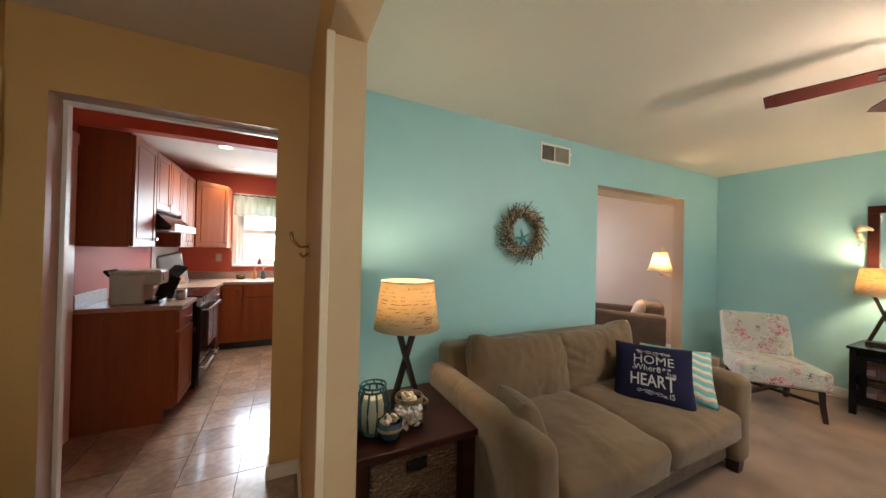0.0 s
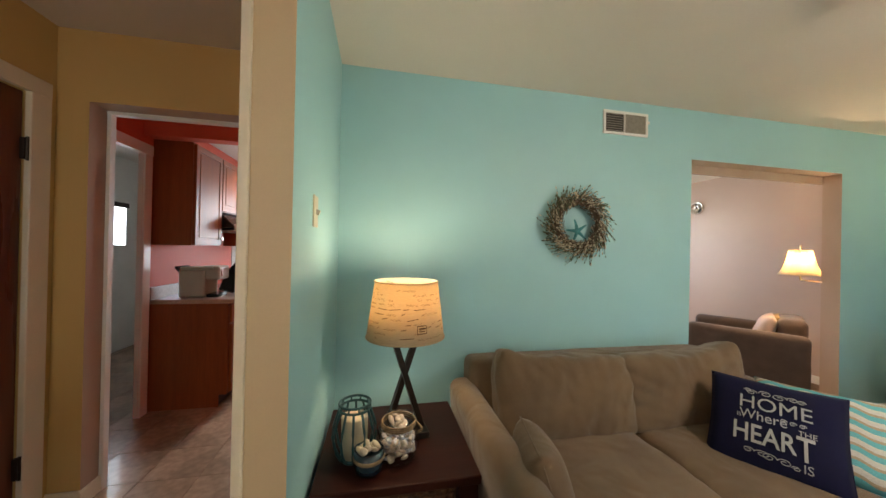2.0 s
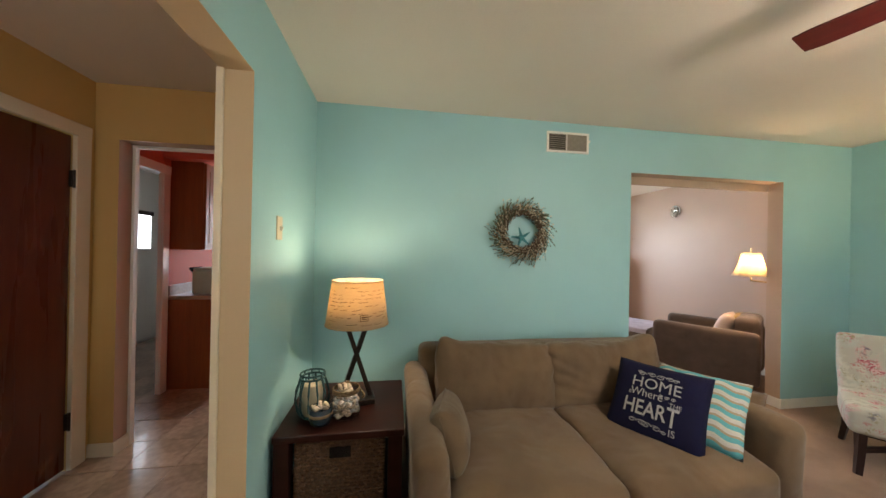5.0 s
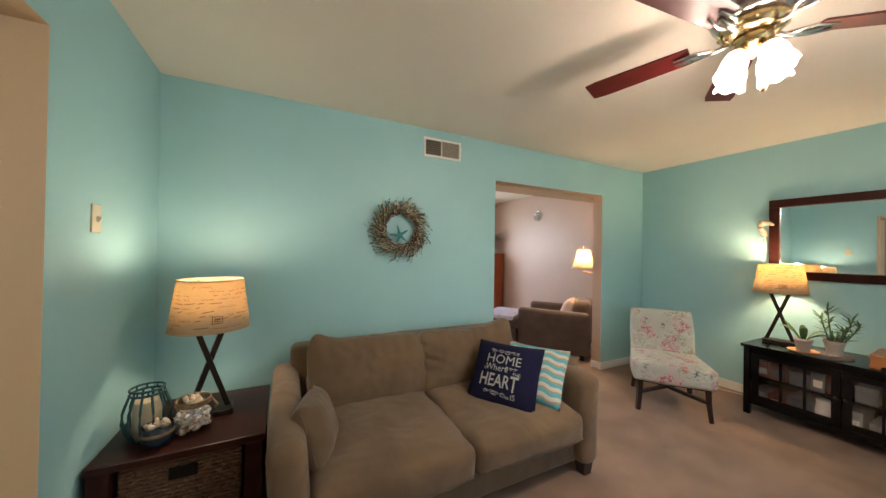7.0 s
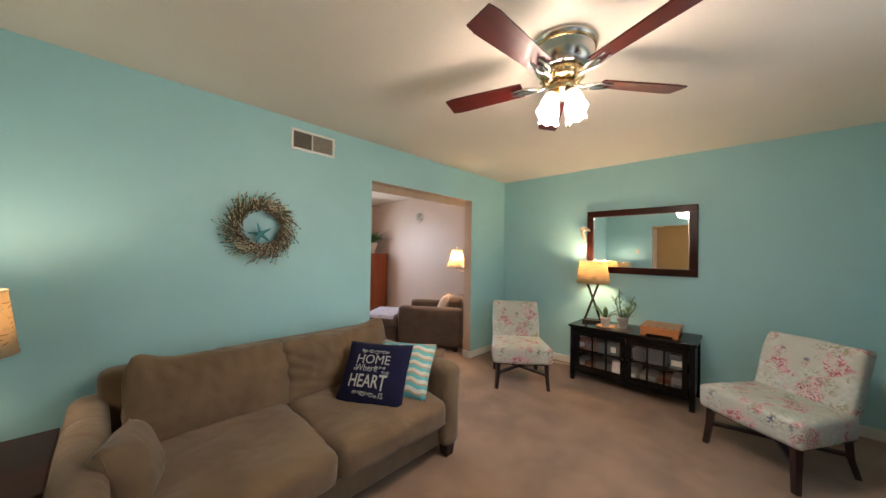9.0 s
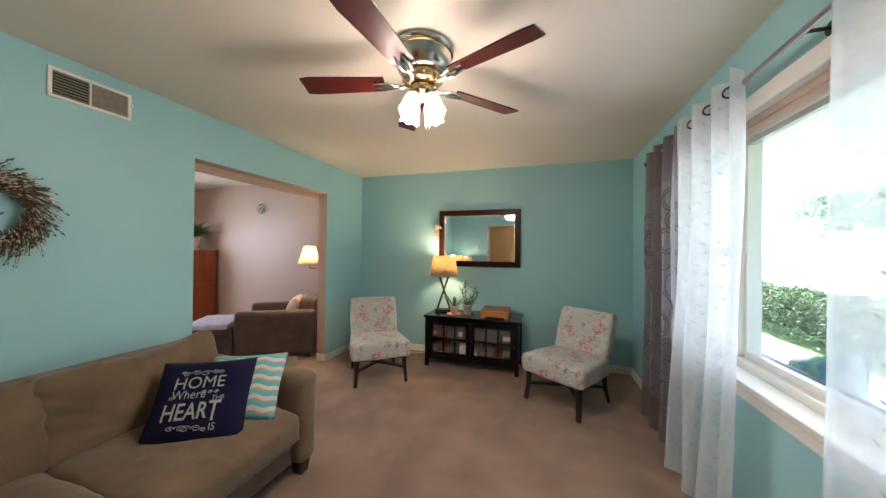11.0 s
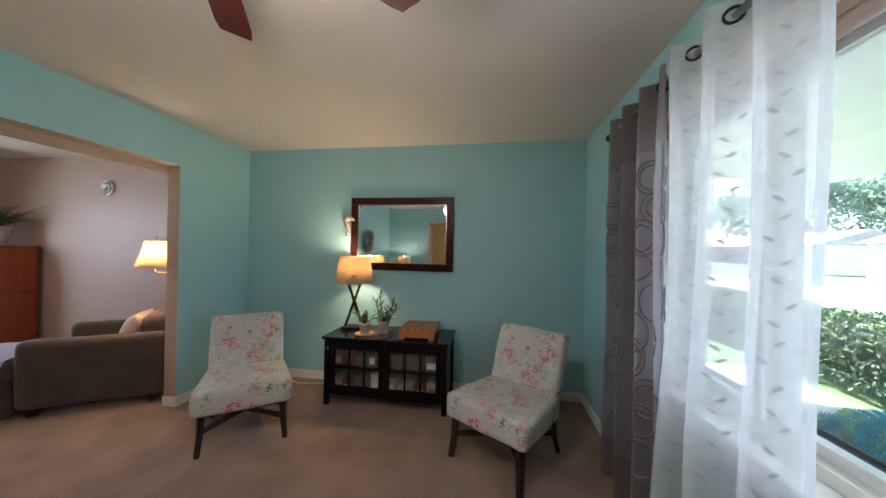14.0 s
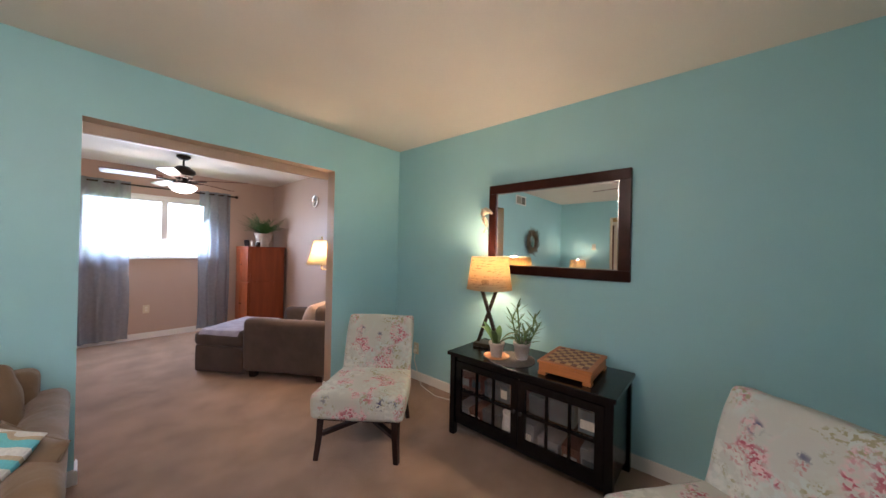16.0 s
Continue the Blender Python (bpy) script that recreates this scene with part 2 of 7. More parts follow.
SHADE = cloth_shade("burlap_lamp_shade", (0.60, 0.50, 0.34), (0.62, 0.47, 0.27), 0.50)
SHADE2 = cloth_shade("cream_fabric_shade", (0.72, 0.66, 0.52), (0.75, 0.64, 0.44), 0.5)
INK = paint("brown_ink", (0.10, 0.050, 0.018), 0.9, 0.2, 40, 0.0)
BRONZE = paint("dark_bronze", (0.035, 0.026, 0.020), 0.38, 0.15, 25, 0.05, 120, metal=0.7)
CHROME = paint("brushed_nickel", (0.62, 0.60, 0.56), 0.25, 0.05, 20, 0.02, 200, metal=1.0)
ROD = paint("brushed_grey_metal", (0.34, 0.33, 0.32), 0.35, 0.08, 20, 0.02, 200, metal=0.9)
BRASS = paint("antique_brass", (0.55, 0.40, 0.20), 0.25, 0.15, 30, 0.05, 120, metal=1.0)
MIRROR = paint("mirror_silver", (0.90, 0.92, 0.92), 0.01, 0.0, 1, 0.0, metal=1.0)
GLASS = glass("clear_glass")
PANE = glass("window_glass", gloss=0.04)
FROST = glow("lit_frosted_glass", (1.0, 0.86, 0.70), 0.4)
BULBGLOW = glow("lit_bulb", (1.0, 0.8, 0.55), 1.5)
SHEER = sheer("white_sheer_voile", (0.80, 0.81, 0.82), 0.40)
SHEERLEAF = sheer("white_embroidery", (0.46, 0.46, 0.45), 0.08)
GREY = cloth_shade("grey_curtain_cloth", (0.26, 0.225, 0.225), (0.42, 0.36, 0.36), 0.5)
GREYMID = cloth_shade("thin_grey_curtain_cloth", (0.28, 0.25, 0.255), (0.52, 0.48, 0.50), 0.55)
GREYRING = paint("charcoal_ring_weave", (0.185, 0.162, 0.167), 0.9, 0.08, 20, 0.1, 300)
BLUECURT = sheer("blue_grey_sheer", (0.33, 0.39, 0.47), 0.40)
LEAF = paint("leaf_green", (0.085, 0.175, 0.05), 0.45, 0.35, 12, 0.05, 90, piece=0.2)
FERN = paint("fern_green", (0.045, 0.125, 0.030), 0.5, 0.35, 12, 0.05, 90)
POT = paint("grey_white_clay", (0.52, 0.455, 0.39), 0.6, 0.12, 14, 0.1, 120)
SAUCER = paint("terracotta_orange", (0.62, 0.27, 0.11), 0.6, 0.1, 14, 0.1, 120)
SOIL = paint("soil", (0.035, 0.022, 0.014), 1.0, 0.3, 40, 0.8, 120)
TABLEMAT = paint("woven_grey_mat", (0.14, 0.12, 0.10), 0.9, 0.2, 60, 0.5, 300)
PINE = wood("honey_box_wood", (0.36, 0.115, 0.032), (0.52, 0.185, 0.052), 0.4, along=1)
PALEWOOD = wood("pale_square_wood", (0.48, 0.27, 0.11), (0.60, 0.36, 0.15), 0.4, along=1)
DARKSQ = wood("dark_square_wood", (0.15, 0.045, 0.015), (0.21, 0.065, 0.022), 0.4, along=1)
TEALMETAL = paint("teal_painted_metal", (0.018, 0.072, 0.078), 0.45, 0.15, 20, 0.05, 120, metal=0.3)
WAX = paint("ivory_wax", (0.48, 0.41, 0.28), 0.5, 0.05, 10, 0.03, 80)
SHELL = paint("sea_shell", (0.48, 0.40, 0.31), 0.5, 0.2, 40, 0.2, 120, piece=0.15)
SHELL2 = paint("grey_shell", (0.40, 0.40, 0.42), 0.4, 0.3, 60, 0.2, 120)
NAVYGLAZE = paint("dark_blue_glaze", (0.015, 0.030, 0.045), 0.2, 0.2, 15, 0.02, 90)
ROPE = paint("jute_rope", (0.22, 0.15, 0.08), 0.95, 0.2, 60, 0.6, 300)
WICKER = paint("woven_seagrass", (0.13, 0.064, 0.028), 0.8, 0.3, 60, 0.5, 200)
TWIG = paint("dry_twig", (0.105, 0.068, 0.038), 0.9, 0.25, 40, 0.2, 150)
POD = paint("pale_seed_pod", (0.70, 0.61, 0.44), 0.8, 0.3, 60, 0.2, 150)
SAGE = paint("sage_sprig", (0.12, 0.16, 0.085), 0.85, 0.3, 40, 0.2, 150)
STAR = paint("teal_starfish", (0.06, 0.26, 0.28), 0.8, 0.15, 40, 0.4, 200)
CORAL = paint("bleached_coral", (0.58, 0.47, 0.33), 0.7, 0.1, 40, 0.3, 150)
VENTSHADE = paint("vent_shade", (0.06, 0.055, 0.045), 0.8, 0.1, 10, 0.0)
VENTGREY = paint("vent_grey", (0.34, 0.31, 0.25), 0.6, 0.1, 60, 0.2, 300)
PLASTIC = paint("white_plastic", (0.72, 0.68, 0.58), 0.35, 0.03, 10, 0.0)
ALMOND = paint("almond_plastic", (0.62, 0.54, 0.38), 0.35, 0.03, 10, 0.0)
COUNTER = paint("speckled_counter", (0.36, 0.25, 0.175), 0.32, 0.12, 40, 0.0, 220, coat=0.08)
APPL = paint("black_enamel", (0.008, 0.008, 0.009), 0.16, 0.1, 6, 0.0, spec=0.3)
STEEL = paint("stainless_steel", (0.50, 0.49, 0.47), 0.28, 0.06, 12, 0.03, 200, metal=1.0)
CERAMIC = paint("grey_green_ceramic", (0.22, 0.24, 0.20), 0.3, 0.1, 10, 0.0)
KEURIG = paint("light_grey_plastic", (0.36, 0.39, 0.31), 0.3, 0.04, 10, 0.0)
BACKSPL = paint("pale_splash_panel", (0.42, 0.38, 0.33), 0.4, 0.05, 8, 0.02, 60)
TOWEL = paint("grey_dish_towel", (0.34, 0.34, 0.37), 0.95, 0.15, 20, 0.5, 300)
VALANCE = cloth_shade("patterned_valance", (0.50, 0.50, 0.46), (0.55, 0.55, 0.50), 0.5)
PAPER = paint("box_card_white", (0.24, 0.25, 0.25), 0.6, 0.1, 30, 0.0, piece=0.15)
BOXBLUE = paint("box_card_blue", (0.055, 0.085, 0.10), 0.5, 0.2, 30, 0.0, piece=0.3)
BOXRED = paint("box_card_red", (0.10, 0.022, 0.015), 0.5, 0.2, 30, 0.0)
GRASS = paint("lawn", (0.10, 0.17, 0.04), 0.9, 0.3, 1.5, 0.6, 60)
ASPHALT = paint("drive_concrete", (0.42, 0.40, 0.37), 0.9, 0.12, 2, 0.3, 60)
CONCRETE = paint("porch_concrete", (0.45, 0.43, 0.40), 0.85, 0.1, 3, 0.2, 80)
HEDGESHADE = paint("hedge_inner_shade", (0.03, 0.045, 0.018), 0.9, 0.4, 12, 0.3, 60)
HEDGE = paint("hedge_leaf", (0.16, 0.23, 0.09), 0.75, 0.4, 8, 0.0, 60)
TREELEAF = cloth_shade("tree_leaf", (0.28, 0.37, 0.28), (0.32, 0.43, 0.29), 0.45)
BARK = paint("bark", (0.13, 0.09, 0.06), 0.95, 0.25, 9, 0.8, 60)
SIDING = paint("white_siding", (0.72, 0.72, 0.70), 0.6, 0.05, 2, 0.05, 60)
ROOF = paint("grey_shingle", (0.20, 0.19, 0.18), 0.9, 0.2, 4, 0.5, 40)
CARPAINT = paint("dark_blue_car_paint", (0.02, 0.035, 0.08), 0.2, 0.05, 2, 0.0, coat=0.8)
RUBBER = paint("rubber", (0.02, 0.02, 0.02), 0.8, 0.1, 20, 0.1)
DARKWIN = paint("dark_window_glass", (0.10, 0.11, 0.12), 0.08, 0.1, 3, 0.0)
MESHGREY = paint("grey_bench_mesh", (0.10, 0.10, 0.12), 0.6, 0.15, 80, 0.4, 300)
BRICK = paint("porch_wall", (0.45, 0.43, 0.40), 0.8, 0.1, 4, 0.2, 60)
PALM = paint("pale_aqua_canvas", (0.70, 0.76, 0.70), 0.8, 0.08, 8, 0.2, 300)
PALMTEAL = paint("teal_frond_print", (0.08, 0.34, 0.36), 0.8, 0.2, 20, 0.1, 300)
PALMGREEN = paint("green_frond_print", (0.26, 0.42, 0.22), 0.8, 0.2, 20, 0.1, 300)
PALMBLUE = paint("blue_frond_print", (0.10, 0.22, 0.42), 0.8, 0.2, 20, 0.1, 300)


# ---- mesh helpers ----
def part(name, bm, mat, parent, label="", smooth=False):
    me = bpy.data.meshes.new(name)
    bmesh.ops.recalc_face_normals(bm, faces=bm.faces)
    bm.to_mesh(me)
    bm.free()
    me.materials.append(mat)
    if smooth:
        for p in me.polygons:
            p.use_smooth = True
    ob = new(name, me)
    ob.parent = parent
    if label:
        ob["label"] = label
    return ob


def thing(name, label, category, m=None, group="", kind=""):
    ob = new(name)
    ob.empty_display_size = 0.1
    if m is not None:
        ob.matrix_basis = m
    return tagged(ob, label, category, group, kind)


def whole(name, bm, mat, label, category, group="", kind="", smooth=False, m=None):
    ob = part(name, bm, mat, None, "", smooth)
    if m is not None:
        ob.matrix_basis = m
    return tagged(ob, label, category, group, kind)


def bx(x0, x1, y0, y1, z0, z1, bm=None, bevel=0.0, seg=2):
    mine = bmesh.new()
    vs = [mine.verts.new((x, y, z)) for x in (x0, x1) for y in (y0, y1) for z in (z0, z1)]
    for f in ((0, 1, 3, 2), (4, 6, 7, 5), (0, 4, 5, 1), (2, 3, 7, 6), (0, 2, 6, 4), (1, 5, 7, 3)):
        mine.faces.new([vs[i] for i in f])
    if bevel:
        bmesh.ops.bevel(mine, geom=list(mine.edges), offset=bevel, segments=seg, affect="EDGES", profile=0.5)
    if bm is None:
        return mine
    return join(bm, mine)


def join(bm, other):
    tmp = bpy.data.meshes.new("tmp")
    other.to_mesh(tmp)
    other.free()
    bm.from_mesh(tmp)
    bpy.data.meshes.remove(tmp)
    return bm


def moved(bm, m):
    bmesh.ops.transform(bm, matrix=m, verts=bm.verts)
    return bm


def rod(p0, p1, r0, r1=None, n=10, bm=None):
    """A round bar from p0 to p1."""
    bm = bm or bmesh.new()
    p0, p1 = Vector(p0), Vector(p1)
    q = (p1 - p0).to_track_quat("Z", "Y").to_matrix()
    rings = []
    for p, r in ((p0, r0), (p1, r0 if r1 is None else r1)):
        rings.append([bm.verts.new(p + q @ Vector((r * math.cos(a), r * math.sin(a), 0))) for a in (2 * math.pi * i / n for i in range(n))])
    for i in range(n):
        bm.faces.new((rings[0][i], rings[0][(i + 1) % n], rings[1][(i + 1) % n], rings[1][i]))
    bm.faces.new(rings[0][::-1]), bm.faces.new(rings[1])
    return bm


def bar(p0, p1, w, d, bm=None, taper=1.0):
    """A square bar from p0 to p1."""
    bm = bm or bmesh.new()
    p0, p1 = Vector(p0), Vector(p1)
    q = (p1 - p0).to_track_quat("Z", "X").to_matrix()
    rings = []
    for p, k in ((p0, 1.0), (p1, taper)):
        rings.append([bm.verts.new(p + q @ Vector((sx * w / 2 * k, sy * d / 2 * k, 0))) for sx, sy in ((-1, -1), (1, -1), (1, 1), (-1, 1))])
    for i in range(4):
        bm.faces.new((rings[0][i], rings[0][(i + 1) % 4], rings[1][(i + 1) % 4], rings[1][i]))
    bm.faces.new(rings[0][::-1]), bm.faces.new(rings[1])
    return bm


def tube(pts, r, n=6, bm=None, close=False, taper=None):
    bm = bm or bmesh.new()
    pts = [Vector(p) for p in pts]
    rings, k = [], len(pts)
    for i, p in enumerate(pts):
        a, b = pts[(i - 1) % k if close else max(i - 1, 0)], pts[(i + 1) % k if close else min(i + 1, k - 1)]
        q = (b - a).to_track_quat("Z", "Y").to_matrix()
        rr = r if taper is None else r + (taper - r) * i / (k - 1)
        rings.append([bm.verts.new(p + q @ Vector((rr * math.cos(t), rr * math.sin(t), 0))) for t in (2 * math.pi * j / n for j in range(n))])
    for i in range(k if close else k - 1):
        a, b = rings[i], rings[(i + 1) % k]
        for j in range(n):
            bm.faces.new((a[j], a[(j + 1) % n], b[(j + 1) % n], b[j]))
    if not close:
        bm.faces.new(rings[0][::-1]), bm.faces.new(rings[-1])
    return bm


def lathe(profile, n=24, bm=None, cap=True, x=0.0, y=0.0):
    bm = bm or bmesh.new()
    rings = [[bm.verts.new((x + r * math.cos(a), y + r * math.sin(a), z)) for a in (2 * math.pi * i / n for i in range(n))] for r, z in profile]
    for a, b in zip(rings, rings[1:]):
        for i in range(n):
            bm.faces.new((a[i], a[(i + 1) % n], b[(i + 1) % n], b[i]))
    if cap:
        bm.faces.new(rings[0][::-1]), bm.faces.new(rings[-1])
    return bm


def sheet(f, nu, nv, bm=None):
    """A surface f(u, v), u and v from 0 to 1."""
    bm = bm or bmesh.new()
    g = [[bm.verts.new(f(i / nu, j / nv)) for j in range(nv + 1)] for i in range(nu + 1)]
    for i in range(nu):
        for j in range(nv):
            bm.faces.new((g[i][j], g[i + 1][j], g[i + 1][j + 1], g[i][j + 1]))
    return bm


def soft(w, d, h, r=0.05, crown=0.0, puff=0.006, seed=0.0, n=10, side=0.0):
    """An upholstered block centred on the origin: rounded edges, crowned faces, slight lumps."""
    hs = (w / 2, d / 2, h / 2)
    r = min(r, *(0.98 * v for v in hs))
    axes = []
    for v in hs:
        edge = [v - r + r * math.sin(math.radians(a)) for a in (0, 22, 45, 68, 90)]
        m = max(2, int(n * v / max(hs)))
        inner = [(-1 + 2 * i / m) * (v - r) for i in range(1, m)]
        axes.append([-e for e in edge[::-1]] + inner + edge)
    bm, seen = bmesh.new(), {}

    def vert(i, j, k):
        if (i, j, k) not in seen:
            p = Vector((axes[0][i], axes[1][j], axes[2][k]))
            c = Vector([max(-(v - r), min(v - r, q)) for q, v in zip(p, hs)])
            off = p - c
            if off.length > 1e-9:
                p = c + off.normalized() * r
            u, v, t = p.x / hs[0], p.y / hs[1], p.z / hs[2]
            p.z += crown * t * (1 - u ** 4) * (1 - v ** 4)
            p.y += side * v * (1 - u ** 4) * (1 - t ** 4)
            p.x += side * u * (1 - v ** 4) * (1 - t ** 4)
            p += puff * noise.noise_vector(p * 5 + Vector((seed, seed * 1.7, 3))) + 0.4 * puff * noise.noise_vector(p * 17 + Vector((seed, 0, 9)))
            seen[i, j, k] = bm.verts.new(p)
        return seen[i, j, k]

    na, nb, nc = (len(a) for a in axes)
    for k in (0, nc - 1):
        for i in range(na - 1):
            for j in range(nb - 1):
                bm.faces.new((vert(i, j, k), vert(i + 1, j, k), vert(i + 1, j + 1, k), vert(i, j + 1, k)))
    for j in (0, nb - 1):
        for i in range(na - 1):
            for k in range(nc - 1):
                bm.faces.new((vert(i, j, k), vert(i + 1, j, k), vert(i + 1, j, k + 1), vert(i, j, k + 1)))
    for i in (0, na - 1):
        for j in range(nb - 1):
            for k in range(nc - 1):
                bm.faces.new((vert(i, j, k), vert(i, j + 1, k), vert(i, j + 1, k + 1), vert(i, j, k + 1)))
    return bm


def pillow_y(u, v, t):
    return t / 2 * (max(0.0, 1 - u ** 4) * max(0.0, 1 - v ** 4)) ** 0.55


def pillow(w, h, t, seed=0.0, n=22):
    """A scatter cushion in the xz plane, front towards -y."""
    bm = bmesh.new()
    for s in (-1, 1):
        def f(a, b):
            u, v = 2 * a - 1, 2 * b - 1
            x = w / 2 * u * (1 - 0.05 * (1 - v * v))
            z = h / 2 * v * (1 - 0.05 * (1 - u * u))
            y = s * pillow_y(u, v, t) + 0.010 * noise.noise(Vector((x * 7 + seed, z * 7, s * 2.0))) * (1 - u * u) * (1 - v * v)
            return (x, y, z)
        sheet(f, n, n, bm)
    bmesh.ops.remove_doubles(bm, verts=bm.verts, dist=0.0015)
    return bm


def text_mesh(body, size, bold=0.0):
    cu = bpy.data.curves.new("text", "FONT")
    cu.body, cu.size, cu.align_x, cu.align_y, cu.resolution_u, cu.offset = body, size, "CENTER", "CENTER", 3, bold
    ob = new("text", cu)
    bpy.context.view_layer.update()
    me = bpy.data.meshes.new_from_object(ob.evaluated_get(bpy.context.evaluated_depsgraph_get()))
    bpy.data.objects.remove(ob)
    bm = bmesh.new()
    bm.from_mesh(me)
    bpy.data.meshes.remove(me)
    return bm


def frame_of(c, right, up):
    """A pose with x to the right, z up the face and y away from the viewer."""
    x = Vector(right).normalized()
    z = (Vector(up) - x * x.dot(Vector(up))).normalized()
    y = z.cross(x)
    m = Matrix((x, y, z)).transposed().to_4x4()
    m.translation = c
    return m


def turned(x, y, z, yaw):
    return pose(x, y, z, 0, 0, yaw)


# ---- structure ----
H = 2.44
XE, YN, YS, XW = 5.545, 2.45, -1.07, 0.68
FX = -0.695
KX, KY0, YB, XM = -0.885, 2.57, 5.92, 2.1
KD0, KD1, OX = -0.555, 0.386, 4.760


def wall(name, x0, x1, y0, y1, z0=0.0, z1=H, west=None, east=None, south=None, north=None, ends=None, label="painted plaster wall"):
    """A wall block whose faces take the paint of the room that each one looks into."""
    bm = bx(x0, x1, y0, y1, z0, z1)
    mats = []
    for mat in (west, east, south, north, ends):
        if mat and mat not in mats:
            mats.append(mat)
    me = bpy.data.meshes.new(name)
    bmesh.ops.recalc_face_normals(bm, faces=bm.faces)
    bm.normal_update()
    for f in bm.faces:
        n = f.normal
        pick = west if n.x < -0.5 else east if n.x > 0.5 else south if n.y < -0.5 else north if n.y > 0.5 else ends
        f.material_index = mats.index(pick) if pick in mats else 0
    bm.to_mesh(me)
    bm.free()
    for mat in mats:
        me.materials.append(mat)
    return tagged(new(name, me), label, "wall", kind="structure")


def struct(name, bm, mat, label, category="trim", smooth=False):
    return whole(name, bm, mat, label, category, kind="structure", smooth=smooth)


# north wall of the living room and foyer, with the kitchen doorway and the wide opening
wall("wall_north_foyer", -0.82, KD0, YN, KY0, 0, H, TAN, TAUPEGLOSS, TAN, RED, TAN, "tan painted wall beside the kitchen doorway")
wall("wall_north_doorhead", KD0, KD1, YN, KY0, 2.075, H, TAN, TAN, TAN, RED, TAUPEGLOSS, "tan painted wall over the kitchen doorway")
wall("wall_north_return", KD1, 0.68, YN, KY0, 0, H, TAN, TEAL, TAN, RED, TAN, "tan painted wall beside the kitchen doorway")
wall("wall_north_living", 0.68, XM, YN, KY0, 0, H, TEAL, TAUPE, TEAL, RED, TEAL, "teal painted wall behind the sofa")
wall("wall_north_middle", XM, 3.206, YN, KY0, 0, H, TEAL, BEIGE, TEAL, TAUPE, BEIGE, "teal painted wall behind the sofa")
wall("wall_north_head", 3.206, OX, YN, KY0, 2.070, H, BEIGE, BEIGE, TEAL, TAUPE, TAUPEGLOSS, "teal painted wall over the wide opening")
wall("wall_north_east", OX, XE, YN, KY0, 0, H, TAUPEGLOSS, TEAL, TEAL, TAUPE, BEIGE, "teal painted wall beside the wide opening")
# east wall: one wall through living room and family room
wall("wall_east_living", XE, XE + 0.2, YS - 0.2, YN + 0.06, 0, H, TEAL, SIDING, TEAL, TEAL, TEAL, "teal painted wall with a mirror")
wall("wall_east_family", XE, XE + 0.2, YN + 0.06, YB + 0.2, 0, H, TAUPE, SIDING, TAUPE, TAUPE, TAUPE, "taupe painted family room wall")
# wall between foyer and living room, with its wide opening
wall("wall_west_living", 0.555, 0.68, 1.43, YN, 0, H, TAN, TEAL, BEIGE, TAN, BEIGE, "thin wall, teal on one side and tan on the other")
wall("wall_west_head", 0.555, 0.68, -0.45, 1.43, 2.09, H, TAN, TEAL, BEIGE, TAN, BEIGE, "wall over the foyer opening")
wall("wall_west_south", 0.555, 0.68, YS, -0.45, 0, H, TAN, TEAL, BEIGE, BEIGE, BEIGE, "thin wall, teal on one side and tan on the other")
# foyer
wall("wall_foyer_west_a", FX - 0.12, FX, YS, 1.66, -0.1, H, TAN, TAN, TAN, TAN, TAN, "tan painted foyer wall")
wall("wall_foyer_west_head", FX - 0.12, FX, 1.66, 2.32, 2.05, H, TAN, TAN, TAN, TAN, TAN, "tan painted wall over the closet door")
wall("wall_foyer_west_b", FX - 0.12, FX, 2.32, YN, 0, H, TAN, TAN, TAN, TAN, TAN, "tan painted foyer wall")
wall("wall_foyer_south", FX - 0.12, XW - 0.125, YS - 0.2, YS, -0.1, H, TAN, TAN, SIDING, TAN, TAN, "tan painted foyer wall")
# front wall of the living room with the picture window
WX0, WX1, WZ0, WZ1 = 1.55, 4.22, 0.76, 2.055
wall("wall_south_a", XW - 0.125, WX0, YS - 0.2, YS, 0, H, TEAL, WHITE, SIDING, TEAL, WHITE, "teal painted front wall")
wall("wall_south_b", WX1, XE, YS - 0.2, YS, 0, H, WHITE, TEAL, SIDING, TEAL, WHITE, "teal painted front wall")
wall("wall_south_low", WX0, WX1, YS - 0.2, YS, 0, WZ0, TEAL, TEAL, SIDING, TEAL, WHITE, "teal painted wall under the window")
wall("wall_south_head", WX0, WX1, YS - 0.2, YS, WZ1, H, TEAL, TEAL, SIDING, TEAL, WHITE, "teal painted wall over the window")
# family room and kitchen back wall with two windows
BX0, BX1, BZ0, BZ1 = 3.15, 4.60, 1.17, 2.06
KW0, KW1, KZ0, KZ1 = -0.20, 0.65, 1.10, 2.10
wall("wall_back_family_a", XM, BX0, YB, YB + 0.2, 0, H, WHITE, WHITE, TAUPE, SIDING, WHITE, "taupe painted family room wall")
wall("wall_back_family_b", BX1, XE, YB, YB + 0.2, 0, H, WHITE, WHITE, TAUPE, SIDING, WHITE, "taupe painted family room wall")
wall("wall_back_family_low", BX0, BX1, YB, YB + 0.2, 0, BZ0, WHITE, WHITE, TAUPE, SIDING, WHITE, "taupe painted wall under the window")
wall("wall_back_family_head", BX0, BX1, YB, YB + 0.2, BZ1, H, WHITE, WHITE, TAUPE, SIDING, WHITE, "taupe painted wall over the window")
wall("wall_back_kitchen_a", KX - 0.12, KW0, YB, YB + 0.2, 0, H, WHITE, WHITE, RED, SIDING, WHITE, "red painted kitchen wall")
